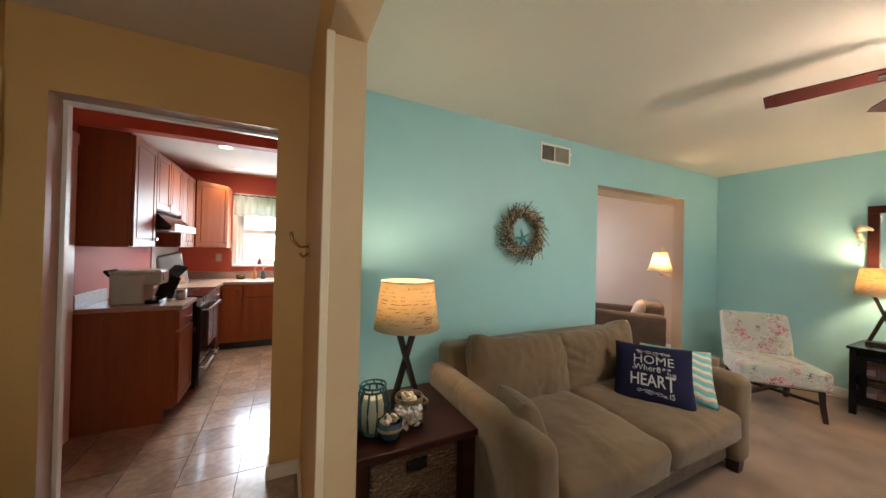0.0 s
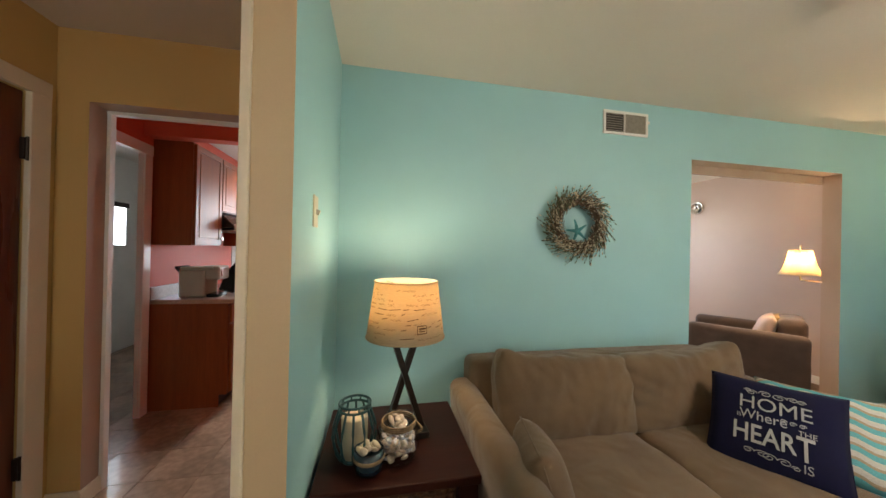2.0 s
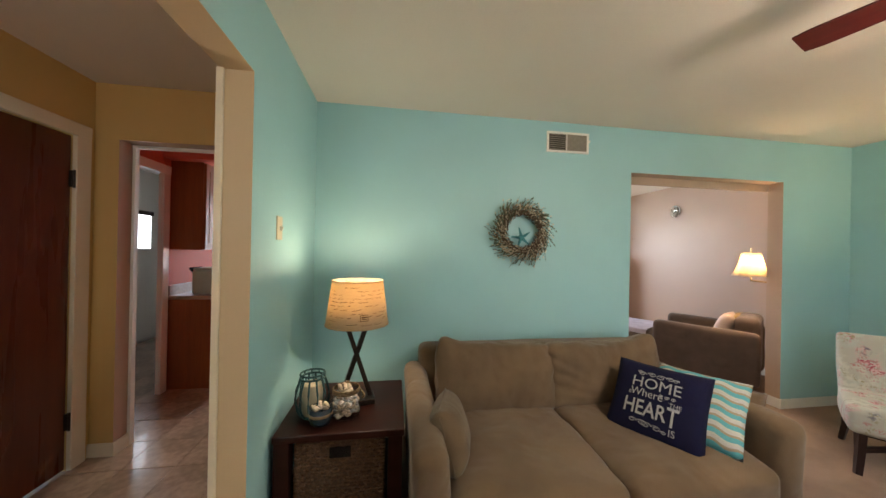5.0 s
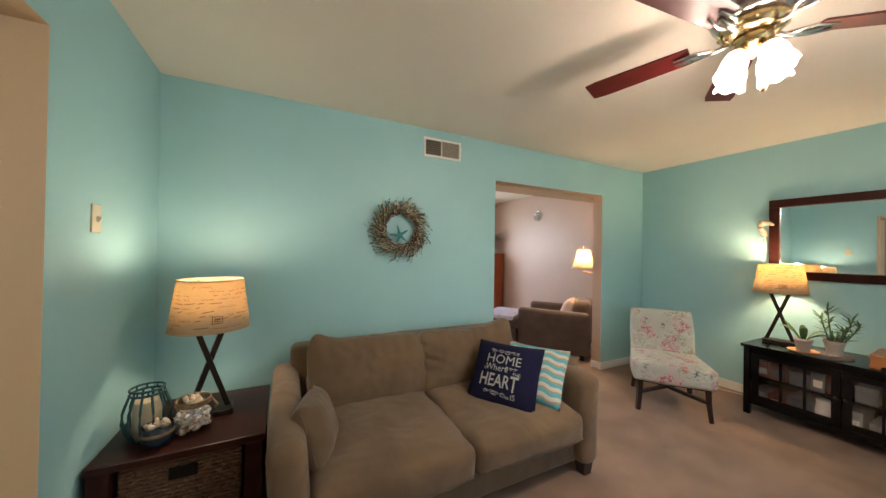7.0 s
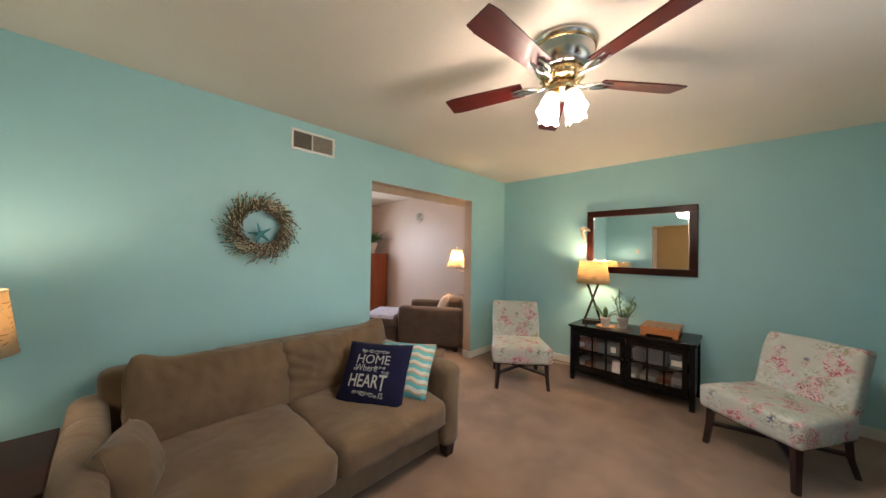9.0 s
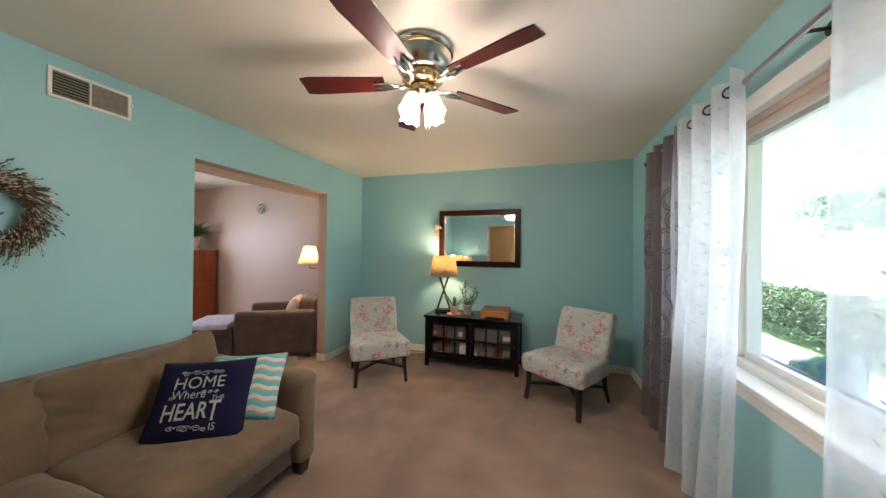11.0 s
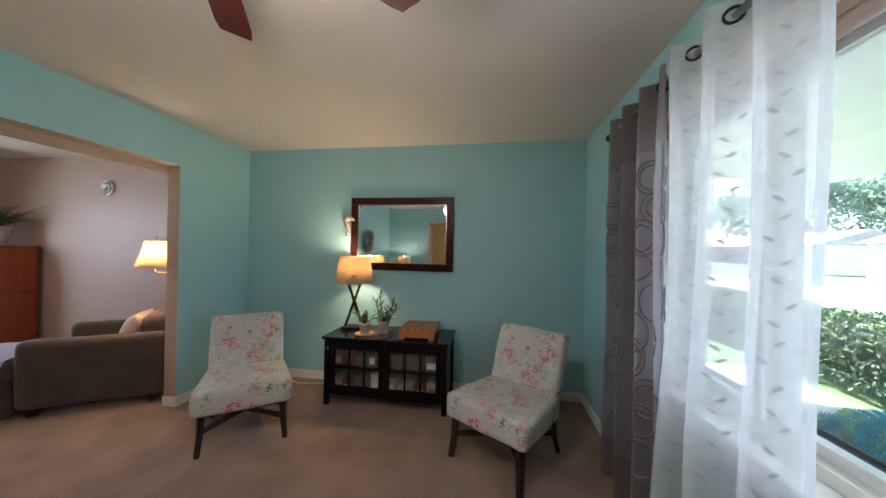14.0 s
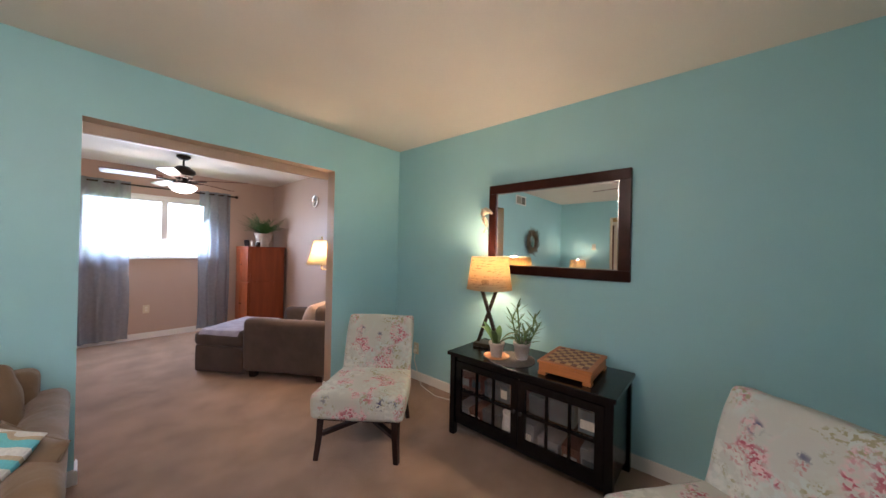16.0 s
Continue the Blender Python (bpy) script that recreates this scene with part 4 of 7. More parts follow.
def table_lamp(name, m, group, seed):
    """Crossed-leg metal lamp with a drum shade printed with script."""
    lamp = thing(name, "dark bronze cross-leg table lamp with a lit script-print shade", "lamp", m, group)
    zb, zt, rb, rt = 0.452, 0.70, 0.176, 0.143
    part("base", bx(-0.105, 0.105, -0.062, 0.062, 0, 0.030, bevel=0.004), BRONZE, lamp)
    part("leg", bar((-0.085, 0.0, 0.02), (0.060, 0.012, 0.455), 0.025, 0.025), BRONZE, lamp)
    part("leg", bar((0.085, 0.0, 0.02), (-0.060, -0.012, 0.455), 0.025, 0.025), BRONZE, lamp)
    part("cross_bar", bx(-0.072, 0.072, -0.02, 0.02, 0.448, 0.464, bevel=0.002), BRONZE, lamp)
    part("stem", rod((0, 0, 0.464), (0, 0, 0.56), 0.010), BRASS, lamp)
    part("bulb", lathe([(0.012, 0.56), (0.016, 0.58), (0.028, 0.625), (0.024, 0.65), (0.004, 0.662)], 14), BULBGLOW, lamp, "lit bulb", True).visible_shadow = False
    prof = [(rb, zb), (rt, zt), (rt - 0.003, zt), (rb - 0.003, zb)]
    sh = part("shade", lathe(prof + prof[:1], 48, cap=False), SHADE, lamp, "lit burlap shade", True)
    for r, z in ((rb, zb), (rt, zt)):
        part("shade_rim", tube([(r * math.cos(a), r * math.sin(a), z) for a in (2 * math.pi * i / 48 for i in range(48))], 0.0035, 5, close=True), SHADE, sh, "", True)
    for k in range(3):
        a = k * 2.094
        part("spider", rod((0, 0, 0.672), (rt * math.cos(a), rt * math.sin(a), zt - 0.01), 0.002, n=5), BRASS, lamp)
    rng = random.Random(seed)
    ink = bmesh.new()

    def on(a, z):
        r = rb + (rt - rb) * (z - zb) / (zt - zb) + 0.0012
        return (r * math.cos(a), r * math.sin(a), z)

    def stroke(a0, a1, z0, z1, th):
        sheet(lambda u, v: on(a0 + (a1 - a0) * u, z0 + (z1 - z0) * u + (v - 0.5) * th), 2, 1, ink)

    for row in range(11):
        z = zb + 0.025 + row * 0.0195
        a = rng.uniform(0, 0.3)
        while a < 2 * math.pi:
            w = rng.uniform(0.05, 0.35)
            if rng.random() < 0.72:
                if rng.random() < 0.35:
                    stroke(a, a + w, z + rng.uniform(-0.004, 0.004), z + rng.uniform(-0.002, 0.008), 0.0026)
                else:
                    t = a
                    while t < a + w:
                        stroke(t, t + 0.02, z + rng.uniform(-0.005, 0.0), z + rng.uniform(0.0, 0.007), 0.0022)
                        stroke(t + 0.02, t + 0.035, z + rng.uniform(0, 0.006), z - 0.004, 0.0020)
                        t += 0.045
            a += w + rng.uniform(0.04, 0.2)
    tagged(part("printed_script", ink, INK, sh, "faded brown script print"), kind="stuff")
    st = bmesh.new()
    a0 = -1.52
    for q in ((0, 0.26, 0, 0.003), (0, 0.26, 0.031, 0.034), (0, 0.016, 0, 0.034), (0.244, 0.26, 0, 0.034), (0.05, 0.21, 0.009, 0.013), (0.05, 0.21, 0.020, 0.025)):
        sheet(lambda u, v, q=q: tuple(Vector(on(a0 + q[0] + (q[1] - q[0]) * u, zb + 0.045 + q[2] + (q[3] - q[2]) * v)) * 1.0008), 4, 1, st)
    part("printed_stamp", st, INK, sh, "brown printed postmark")
    return lamp


table_lamp("table_lamp", turned(1.044, 1.945, TT, 8), "matching table lamps", 4)
table_lamp("table_lamp", turned(5.33, 1.10, 0.607, -78), "matching table lamps", 9)

# candle lantern of bent metal strips
lan = thing("candle_lantern", "teal metal strip lantern with an ivory candle", "lantern", turned(0.835, 1.82, TT, 0))
part("base", lathe([(0.052, 0), (0.056, 0.006), (0.056, 0.012), (0.045, 0.016)], 24), TEALMETAL, lan, "", True)
for k in range(12):
    a = 2 * math.pi * k / 12
    pts = [(r * math.cos(a), r * math.sin(a), z) for r, z in ((0.056, 0.008), (0.076, 0.045), (0.086, 0.09), (0.083, 0.132), (0.070, 0.172), (0.060, 0.202))]
    part("strip", tube(pts, 0.0052, 5), TEALMETAL, lan, "", True)
for z, r in ((0.202, 0.061), (0.222, 0.061)):
    part("ring", tube([(r * math.cos(a), r * math.sin(a), z) for a in (2 * math.pi * i / 28 for i in range(28))], 0.005, 6, close=True), TEALMETAL, lan, "", True)
for k in range(10):
    a = 2 * math.pi * k / 10
    part("collar_bar", rod((0.061 * math.cos(a), 0.061 * math.sin(a), 0.202), (0.061 * math.cos(a), 0.061 * math.sin(a), 0.222), 0.0035, n=5), TEALMETAL, lan)
part("candle", lathe([(0.001, 0.016), (0.051, 0.016), (0.052, 0.165), (0.047, 0.171), (0.014, 0.164), (0.001, 0.164)], 24, cap=False), WAX, lan, "ivory pillar candle", True)


def shell(r, seed):
    """A small ridged sea shell."""
    bm = bmesh.new()
    bmesh.ops.create_icosphere(bm, subdivisions=2, radius=r)
    for v in bm.verts:
        a = math.atan2(v.co.y, v.co.x)
        v.co *= 1 + 0.10 * math.cos(9 * a) * (1 if v.co.z > 0 else 0.3)
        v.co.z *= 0.55
        v.co.x *= 1.2 - 0.4 * (v.co.y / r)
    return bm


def shells(parent, rng, count, r, zr, size, mats):
    for _ in range(count):
        a, rad = rng.uniform(0, 6.28), r * math.sqrt(rng.random())
        part("shell", moved(shell(rng.uniform(*size), 0), pose(rad * math.cos(a), rad * math.sin(a), rng.uniform(*zr), rng.uniform(-50, 50), rng.uniform(-50, 50), rng.uniform(0, 360))), rng.choice(mats), parent, "", True)


jar = thing("shell_jar", "glass jar with a rope collar, full of sea shells", "jar", turned(1.01, 1.795, TT, 0))
outer = [(0.052, 0), (0.074, 0.006), (0.089, 0.05), (0.088, 0.095), (0.070, 0.128), (0.060, 0.142), (0.066, 0.160)]
inner = [(r - 0.003, z + (0.004 if n == 0 else 0)) for n, (r, z) in enumerate(outer)]
g = part("glass", lathe(outer + inner[::-1] + outer[:1], 28, cap=False), GLASS, jar, "clear glass", True)
g.visible_shadow = False
shells(jar, random.Random(5), 130, 0.062, (0.016, 0.096), (0.009, 0.016), [SHELL, SHELL2, SHELL, SHELL2])
shells(jar, random.Random(6), 9, 0.036, (0.126, 0.156), (0.014, 0.020), [SHELL])
for z in (0.132, 0.140, 0.148):
    part("rope", tube([(0.067 * math.cos(a), 0.067 * math.sin(a), z) for a in (2 * math.pi * i / 26 for i in range(26))], 0.0038, 6, close=True), ROPE, jar, "jute rope collar", True)
part("rope_loop", tube([(0.066 + 0.020 * math.sin(t) ** 2 + 0.006 * t, 0.012 * math.cos(t * 2), 0.140 - 0.018 * t) for t in (i / 10 * 3.14 for i in range(11))], 0.005, 6), ROPE, jar, "jute rope end", True)
bowl = thing("shell_bowl", "small dark blue glazed pot full of shells", "bowl", turned(0.895, 1.735, TT, 0))
part("pot", lathe([(0.034, 0), (0.048, 0.004), (0.056, 0.03), (0.057, 0.082), (0.053, 0.082), (0.051, 0.03), (0.01, 0.012)], 26), NAVYGLAZE, bowl, "", True)
part("rope_band", lathe([(0.0572, 0.045), (0.0600, 0.049), (0.0600, 0.056), (0.0572, 0.060)], 26, cap=False), ROPE, bowl, "brown rope band", True)
shells(bowl, random.Random(7), 12, 0.034, (0.072, 0.088), (0.014, 0.020), [SHELL, WAX])


# ---- floral chairs ----
def slipper_chair(name, m, label):
    """Armless upholstered chair, front towards -y, origin under the middle of the front legs."""
    ch = thing(name, label, "chair", m, "matching floral chairs")
    bm = soft(0.575, 0.535, 0.165, 0.032, 0.010, 0.006, 31, 14, 0.004)
    for v in bm.verts:
        v.co.x *= 1.0 - 0.06 * (v.co.y / 0.28)
    upholstered("seat", bm, FLORAL, ch, pose(0, 0.240, 0.342))
    bm = soft(0.520, 0.110, 0.55, 0.026, 0, 0.006, 33, 14, 0.006)
    for v in bm.verts:
        v.co.y += 0.10 * (v.co.z / 0.28) * abs(v.co.z / 0.28) * 0.5
    upholstered("backrest", bm, FLORAL, ch, pose(0, 0.540, 0.545, -12.5))
    part("seat_frame", bx(-0.255, 0.255, 0.0, 0.50, 0.250, 0.285), LEGWOOD, ch)
    for s in (-1, 1):
        part("leg", tube([(s * 0.245, 0.02, 0.28), (s * 0.248, 0.012, 0.14), (s * 0.26, -0.008, 0.0)], 0.030, 4, taper=0.022), LEGWOOD, ch)
        part("leg", tube([(s * 0.225, 0.48, 0.28), (s * 0.228, 0.50, 0.14), (s * 0.24, 0.55, 0.0)], 0.028, 4, taper=0.020), LEGWOOD, ch)
    part("stretcher", bar((-0.248, 0.016, 0.15), (0.228, 0.50, 0.15), 0.022, 0.034), LEGWOOD, ch)
    part("stretcher", bar((0.248, 0.016, 0.148), (-0.228, 0.50, 0.152), 0.022, 0.034), LEGWOOD, ch)
    return ch


a1 = math.degrees(math.atan2(-0.785, 0.62))
a2 = math.degrees(math.atan2(-0.824, -0.566))
slipper_chair("accent_chair", turned(4.385, 1.465, 0, a1), "armless pale floral chair with dark wooden legs by the wide opening")
slipper_chair("accent_chair", turned(4.411, -0.185, 0, a2), "armless pale floral chair with dark wooden legs by the window")

# ---- console cabinet ----
con = thing("console_cabinet", "black low cabinet with two six-pane glass doors", "cabinet", turned(5.28, 0.69, 0, 0))
ZT = 0.607
part("top", bx(-0.265, 0.235, -0.565, 0.565, ZT - 0.026, ZT, bevel=0.004), BLACK, con)
part("back", bx(0.205, 0.217, -0.53, 0.53, 0.09, ZT - 0.026), BLACK, con)
for y in (-0.525, 0.525):
    part("side", bx(-0.205, 0.205, y - 0.012, y + 0.012, 0.09, ZT - 0.026), BLACK, con)
for y in (-0.528, 0.528):
    for x in (-0.222, 0.205):
        part("leg", bx(x - 0.022, x + 0.022, y - 0.022, y + 0.022, 0, ZT - 0.026, bevel=0.003), BLACK, con)
part("floor_board", bx(-0.205, 0.205, -0.51, 0.51, 0.09, 0.112), BLACK, con)
part("shelf", bx(-0.19, 0.205, -0.51, 0.51, 0.325, 0.340), BLACK, con)
part("bottom_rail", bx(-0.228, -0.205, -0.505, 0.505, 0.088, 0.125), BLACK, con)
part("top_rail", bx(-0.228, -0.205, -0.505, 0.505, ZT - 0.062, ZT - 0.027), BLACK, con)
for s in (-1, 1):
    y0, y1, z0, z1 = (0.004, 0.500, 0.13, 0.540) if s > 0 else (-0.500, -0.004, 0.13, 0.540)
    d = bmesh.new()
    for q in ((y0, y1, z1 - 0.045, z1), (y0, y1, z0, z0 + 0.045), (y0, y0 + 0.045, z0 + 0.045, z1 - 0.045), (y1 - 0.045, y1, z0 + 0.045, z1 - 0.045)):
        bx(-0.234, -0.212, *q, d)
    dr = part("door", d, BLACK, con)
    w = (y1 - y0 - 0.09) / 3
    for k in (1, 2):
        part("glazing_bar", bx(-0.233, -0.215, y0 + 0.045 + w * k - 0.007, y0 + 0.045 + w * k + 0.007, z0 + 0.045, z1 - 0.045), BLACK, dr)
    part("glazing_bar", bx(-0.232, -0.216, y0 + 0.045, y1 - 0.045, (z0 + z1) / 2 - 0.007, (z0 + z1) / 2 + 0.007), BLACK, dr)
    for k in range(3):
        for lo, hi in ((z0 + 0.045, (z0 + z1) / 2 - 0.007), ((z0 + z1) / 2 + 0.007, z1 - 0.045)):
            pn = part("pane", bx(-0.225, -0.222, y0 + 0.047 + w * k + 0.006, y0 + 0.043 + w * (k + 1) - 0.006, lo + 0.001, hi - 0.001), GLASS, dr)
            pn.visible_shadow = False
    part("knob", lathe([(0.005, 0), (0.006, 0.008), (0.011, 0.016), (0.008, 0.023), (0.001, 0.025)], 12), BRONZE, dr, "small dark knob", True).matrix_basis = pose(-0.234, y0 + 0.02 if s > 0 else y1 - 0.02, 0.34, 0, -90, 0)

rng = random.Random(12)
for z in (0.112, 0.340):
    y = -0.48
    while y < 0.43:
        w = rng.uniform(0.07, 0.15)
        hgt = rng.uniform(0.09, 0.165)
        if not (0.0 < y + w / 2 < 0.19 and z < 0.2):
            gb = thing("stored_box", "cardboard game box or book stored in the black cabinet", "box", turned(5.17, 0.69 + y + w / 2, z, rng.uniform(-3, 3)), "boxes in the cabinet")
            mt = rng.choice([BOXBLUE, BOXBLUE, BOXBLUE, BOXRED]) if z > 0.2 else rng.choice([PAPER, PAPER, PAPER, BOXBLUE, BOXRED])
            part("carton", bx(-0.08, 0.16, -w / 2, w / 2, 0, hgt, bevel=0.003), mt, gb)
            part("lid", bx(-0.083, 0.163, -w / 2 - 0.002, w / 2 + 0.002, hgt * 0.72, hgt + 0.002, bevel=0.002), mt, gb)
            part("printed_panel", bx(-0.0845, -0.0832, -w / 2 + 0.012, w / 2 - 0.012, hgt * 0.2, hgt * 0.6), rng.choice([PAPER, BOXBLUE, PLASTIC]), gb, "printed panel")
        y += w + rng.uniform(0.008, 0.03)
whole("white_vase", lathe([(0.03, 0), (0.045, 0.01), (0.05, 0.08), (0.042, 0.14), (0.048, 0.165), (0.044, 0.165), (0.03, 0.02)], 20), WHITE, "white vase stored in the black cabinet", "vase", smooth=True, m=turned(5.12, 0.785, 0.112, 0))

# ---- on the console ----
whole("round_mat", lathe([(0.001, 0), (0.16, 0), (0.162, 0.003), (0.16, 0.006), (0.001, 0.006)], 40, cap=False), TABLEMAT, "round woven grey mat on the cabinet", "mat", smooth=False, m=turned(5.19, 0.82, ZT, 0))


def blade_leaf(bm, p, yaw, length, width, rise, droop):
    """A strap leaf that arches up and over."""
    pts, side = [], Vector((-math.sin(yaw), math.cos(yaw), 0))
    n = 7
    prev = None
    for i in range(n + 1):
        t = i / n
        out = length * (t * math.cos(rise) + 0.2 * droop * t * t)
        up = length * (t * math.sin(rise) - droop * t * t)
        c = Vector(p) + Vector((math.cos(yaw) * out, math.sin(yaw) * out, up))
        w = width * (math.sin(math.pi * (0.12 + 0.88 * t)) ** 0.8) * 0.5
        row = (bm.verts.new(c - side * w), bm.verts.new(c + Vector((0, 0, -w * 0.35))), bm.verts.new(c + side * w))
        if prev:
            bm.faces.new((prev[0], prev[1], row[1], row[0])), bm.faces.new((prev[1], prev[2], row[2], row[1]))
        prev = row


def potted(name, label, m, r, h, mat, leaves, seed, long, width, saucer=None, mat_leaf=None, riser=(0.9, 1.4), droop=(0.2, 0.7), profile=None):
    pl = thing(name, label, "plant", m)
    z0 = 0.0
    if saucer:
        part("saucer", lathe([(r * 0.9, 0), (r * 1.7, 0.010), (r * 1.75, 0.014), (r * 1.3, 0.010), (0.002, 0.008)], 28), saucer, pl, "orange saucer", True)
        z0 = 0.009
    part("pot", lathe(profile or [(r * 0.7, z0), (r * 0.72, z0 + 0.004), (r * 0.97, z0 + h * 0.82), (r * 1.06, z0 + h * 0.83), (r * 1.06, z0 + h), (r * 0.96, z0 + h), (r * 0.9, z0 + h * 0.86)], 28), mat, pl, "", True)
    part("soil", lathe([(r * 0.9, z0 + h * 0.84), (r * 0.5, z0 + h * 0.88), (0.002, z0 + h * 0.89)], 16), SOIL, pl, "", True)
    rg = random.Random(seed)
    for k in range(leaves):
        bm = bmesh.new()
        a = rg.uniform(0, 6.28)
        blade_leaf(bm, (0.3 * r * math.cos(a), 0.3 * r * math.sin(a), z0 + h * 0.85), a + rg.uniform(-0.4, 0.4), long * rg.uniform(0.6, 1.1), width * rg.uniform(0.7, 1.1), rg.uniform(*riser), rg.uniform(*droop))
        part("leaf", bm, mat_leaf or LEAF, pl, "", True)
    return pl


potted("orchid_plant", "broad-leaved orchid plant in a grey clay pot on an orange saucer", turned(5.135, 0.905, ZT + 0.006, 0), 0.052, 0.10, POT, 6, 3, 0.26, 0.060, SAUCER, droop=(0.15, 0.6), riser=(0.75, 1.3))
aloe = potted("spiky_plant", "spiky green succulent in a pale clay pot", turned(5.235, 0.765, ZT + 0.006, 0), 0.056, 0.115, POT, 7, 8, 0.14, 0.013, None, riser=(0.9, 1.5), droop=(0.0, 0.35))
for k, (dx, dy, hh) in enumerate(((0.0, 0.03, 0.34), (-0.03, 0.05, 0.25), (0.02, -0.07, 0.27), (-0.02, -0.10, 0.19), (-0.05, -0.05, 0.14))):
    part("stem", tube([(dx * 0.4, dy * 0.4, 0.09), (dx, dy, 0.10 + hh * 0.5), (dx * 1.3, dy * 1.3, 0.10 + hh * 0.8)], 0.005, 6), LEAF, aloe, "", True)
    rg = random.Random(20 + k)
    for j in range(22):
        t = j / 22
        bm = bmesh.new()
        blade_leaf(bm, (dx * (0.4 + 0.9 * t), dy * (0.4 + 0.9 * t), 0.11 + hh * 0.75 * t), j * 2.4 + k, 0.070 + 0.035 * rg.random(), 0.012, 0.25 + 0.6 * t, 0.1)
        part("leaf", bm, LEAF, aloe, "", True)

box = thing("chess_box", "honey wood games box with a chequered lid", "game box", turned(5.265, 0.425, ZT, 2))
part("body", bx(-0.185, 0.185, -0.15, 0.15, 0.018, 0.082, bevel=0.004), PINE, box)
part("lid_frame", bx(-0.192, 0.192, -0.157, 0.157, 0.070, 0.086, bevel=0.003), PINE, box)
for x in (-0.165, 0.165):
    for y in (-0.13, 0.13):
        part("foot", bx(x - 0.024, x + 0.024, y - 0.024, y + 0.024, 0, 0.02, bevel=0.003), PINE, box)
sq = {c: bx(-0.0195, 0.0195, -0.0155, 0.0155, 0, 0.003) for c in (0, 1)}
first = {}
for i in range(8):
    for j in range(8):
        c = (i + j) % 2
        if c not in first:
            first[c] = part("square", sq[c], PALEWOOD if c else DARKSQ, box)
            ob = first[c]
        else:
            ob = new("square", first[c].data)
            ob.parent = box
        ob.matrix_basis = pose(-0.14 + 0.04 * i, -0.112 + 0.032 * j, 0.086)

# ---- mirror and wall ornaments ----
mir = thing("wall_mirror", "large wall mirror in a black-brown wooden frame", "mirror")
MY0, MY1, MZ0, MZ1, MF = 0.166, 1.234, 1.172, 1.910, 0.072
for q in ((MY0, MY1, MZ1 - MF, MZ1), (MY0, MY1, MZ0, MZ0 + MF), (MY0, MY0 + MF, MZ0 + MF, MZ1 - MF), (MY1 - MF, MY1, MZ0 + MF, MZ1 - MF)):
    part("frame", bx(XE - 0.036, XE - 0.001, *q, bevel=0.004), ESPRESSO, mir)
part("bevelled_glass", bx(XE - 0.020, XE - 0.012, MY0 + MF - 0.004, MY1 - MF + 0.004, MZ0 + MF - 0.004, MZ1 - MF + 0.004), MIRROR, mir, "silvered mirror glass")
for q in ((MY0 + MF, MY1 - MF, MZ1 - MF - 0.006, MZ1 - MF), (MY0 + MF, MY1 - MF, MZ0 + MF, MZ0 + MF + 0.006), (MY0 + MF, MY0 + MF + 0.006, MZ0 + MF + 0.006, MZ1 - MF - 0.006), (MY1 - MF - 0.006, MY1 - MF, MZ0 + MF + 0.006, MZ1 - MF - 0.006)):
    part("silver_slip", bx(XE - 0.024, XE - 0.019, *q), CHROME, mir, "thin silver inner edge")
bm = tube([(0, -0.012, 0.105), (0, 0.012, 0.098), (0, 0.026, 0.070), (0, 0.018, 0.038), (0, -0.002, 0.010), (0, -0.014, -0.025), (0, -0.008, -0.060), (0, 0.010, -0.080), (0, 0.022, -0.068)], 0.030, 10, taper=0.006)
join(bm, tube([(0, -0.004, 0.100), (0, -0.034, 0.098), (0, -0.058, 0.082), (0, -0.072, 0.072)], 0.026, 9, taper=0.009))
for k in range(6):
    join(bm, tube([(0, 0.020 + 0.006 * math.sin(k), 0.112 - 0.022 * k), (0, 0.048 - 0.003 * k, 0.120 - 0.024 * k)], 0.011, 6, taper=0.003))
whole("sea_horse_ornament", bm, CORAL, "pale sea horse wall ornament beside the mirror", "ornament", smooth=True, m=turned(XE - 0.033, 1.27, 1.60, 0))

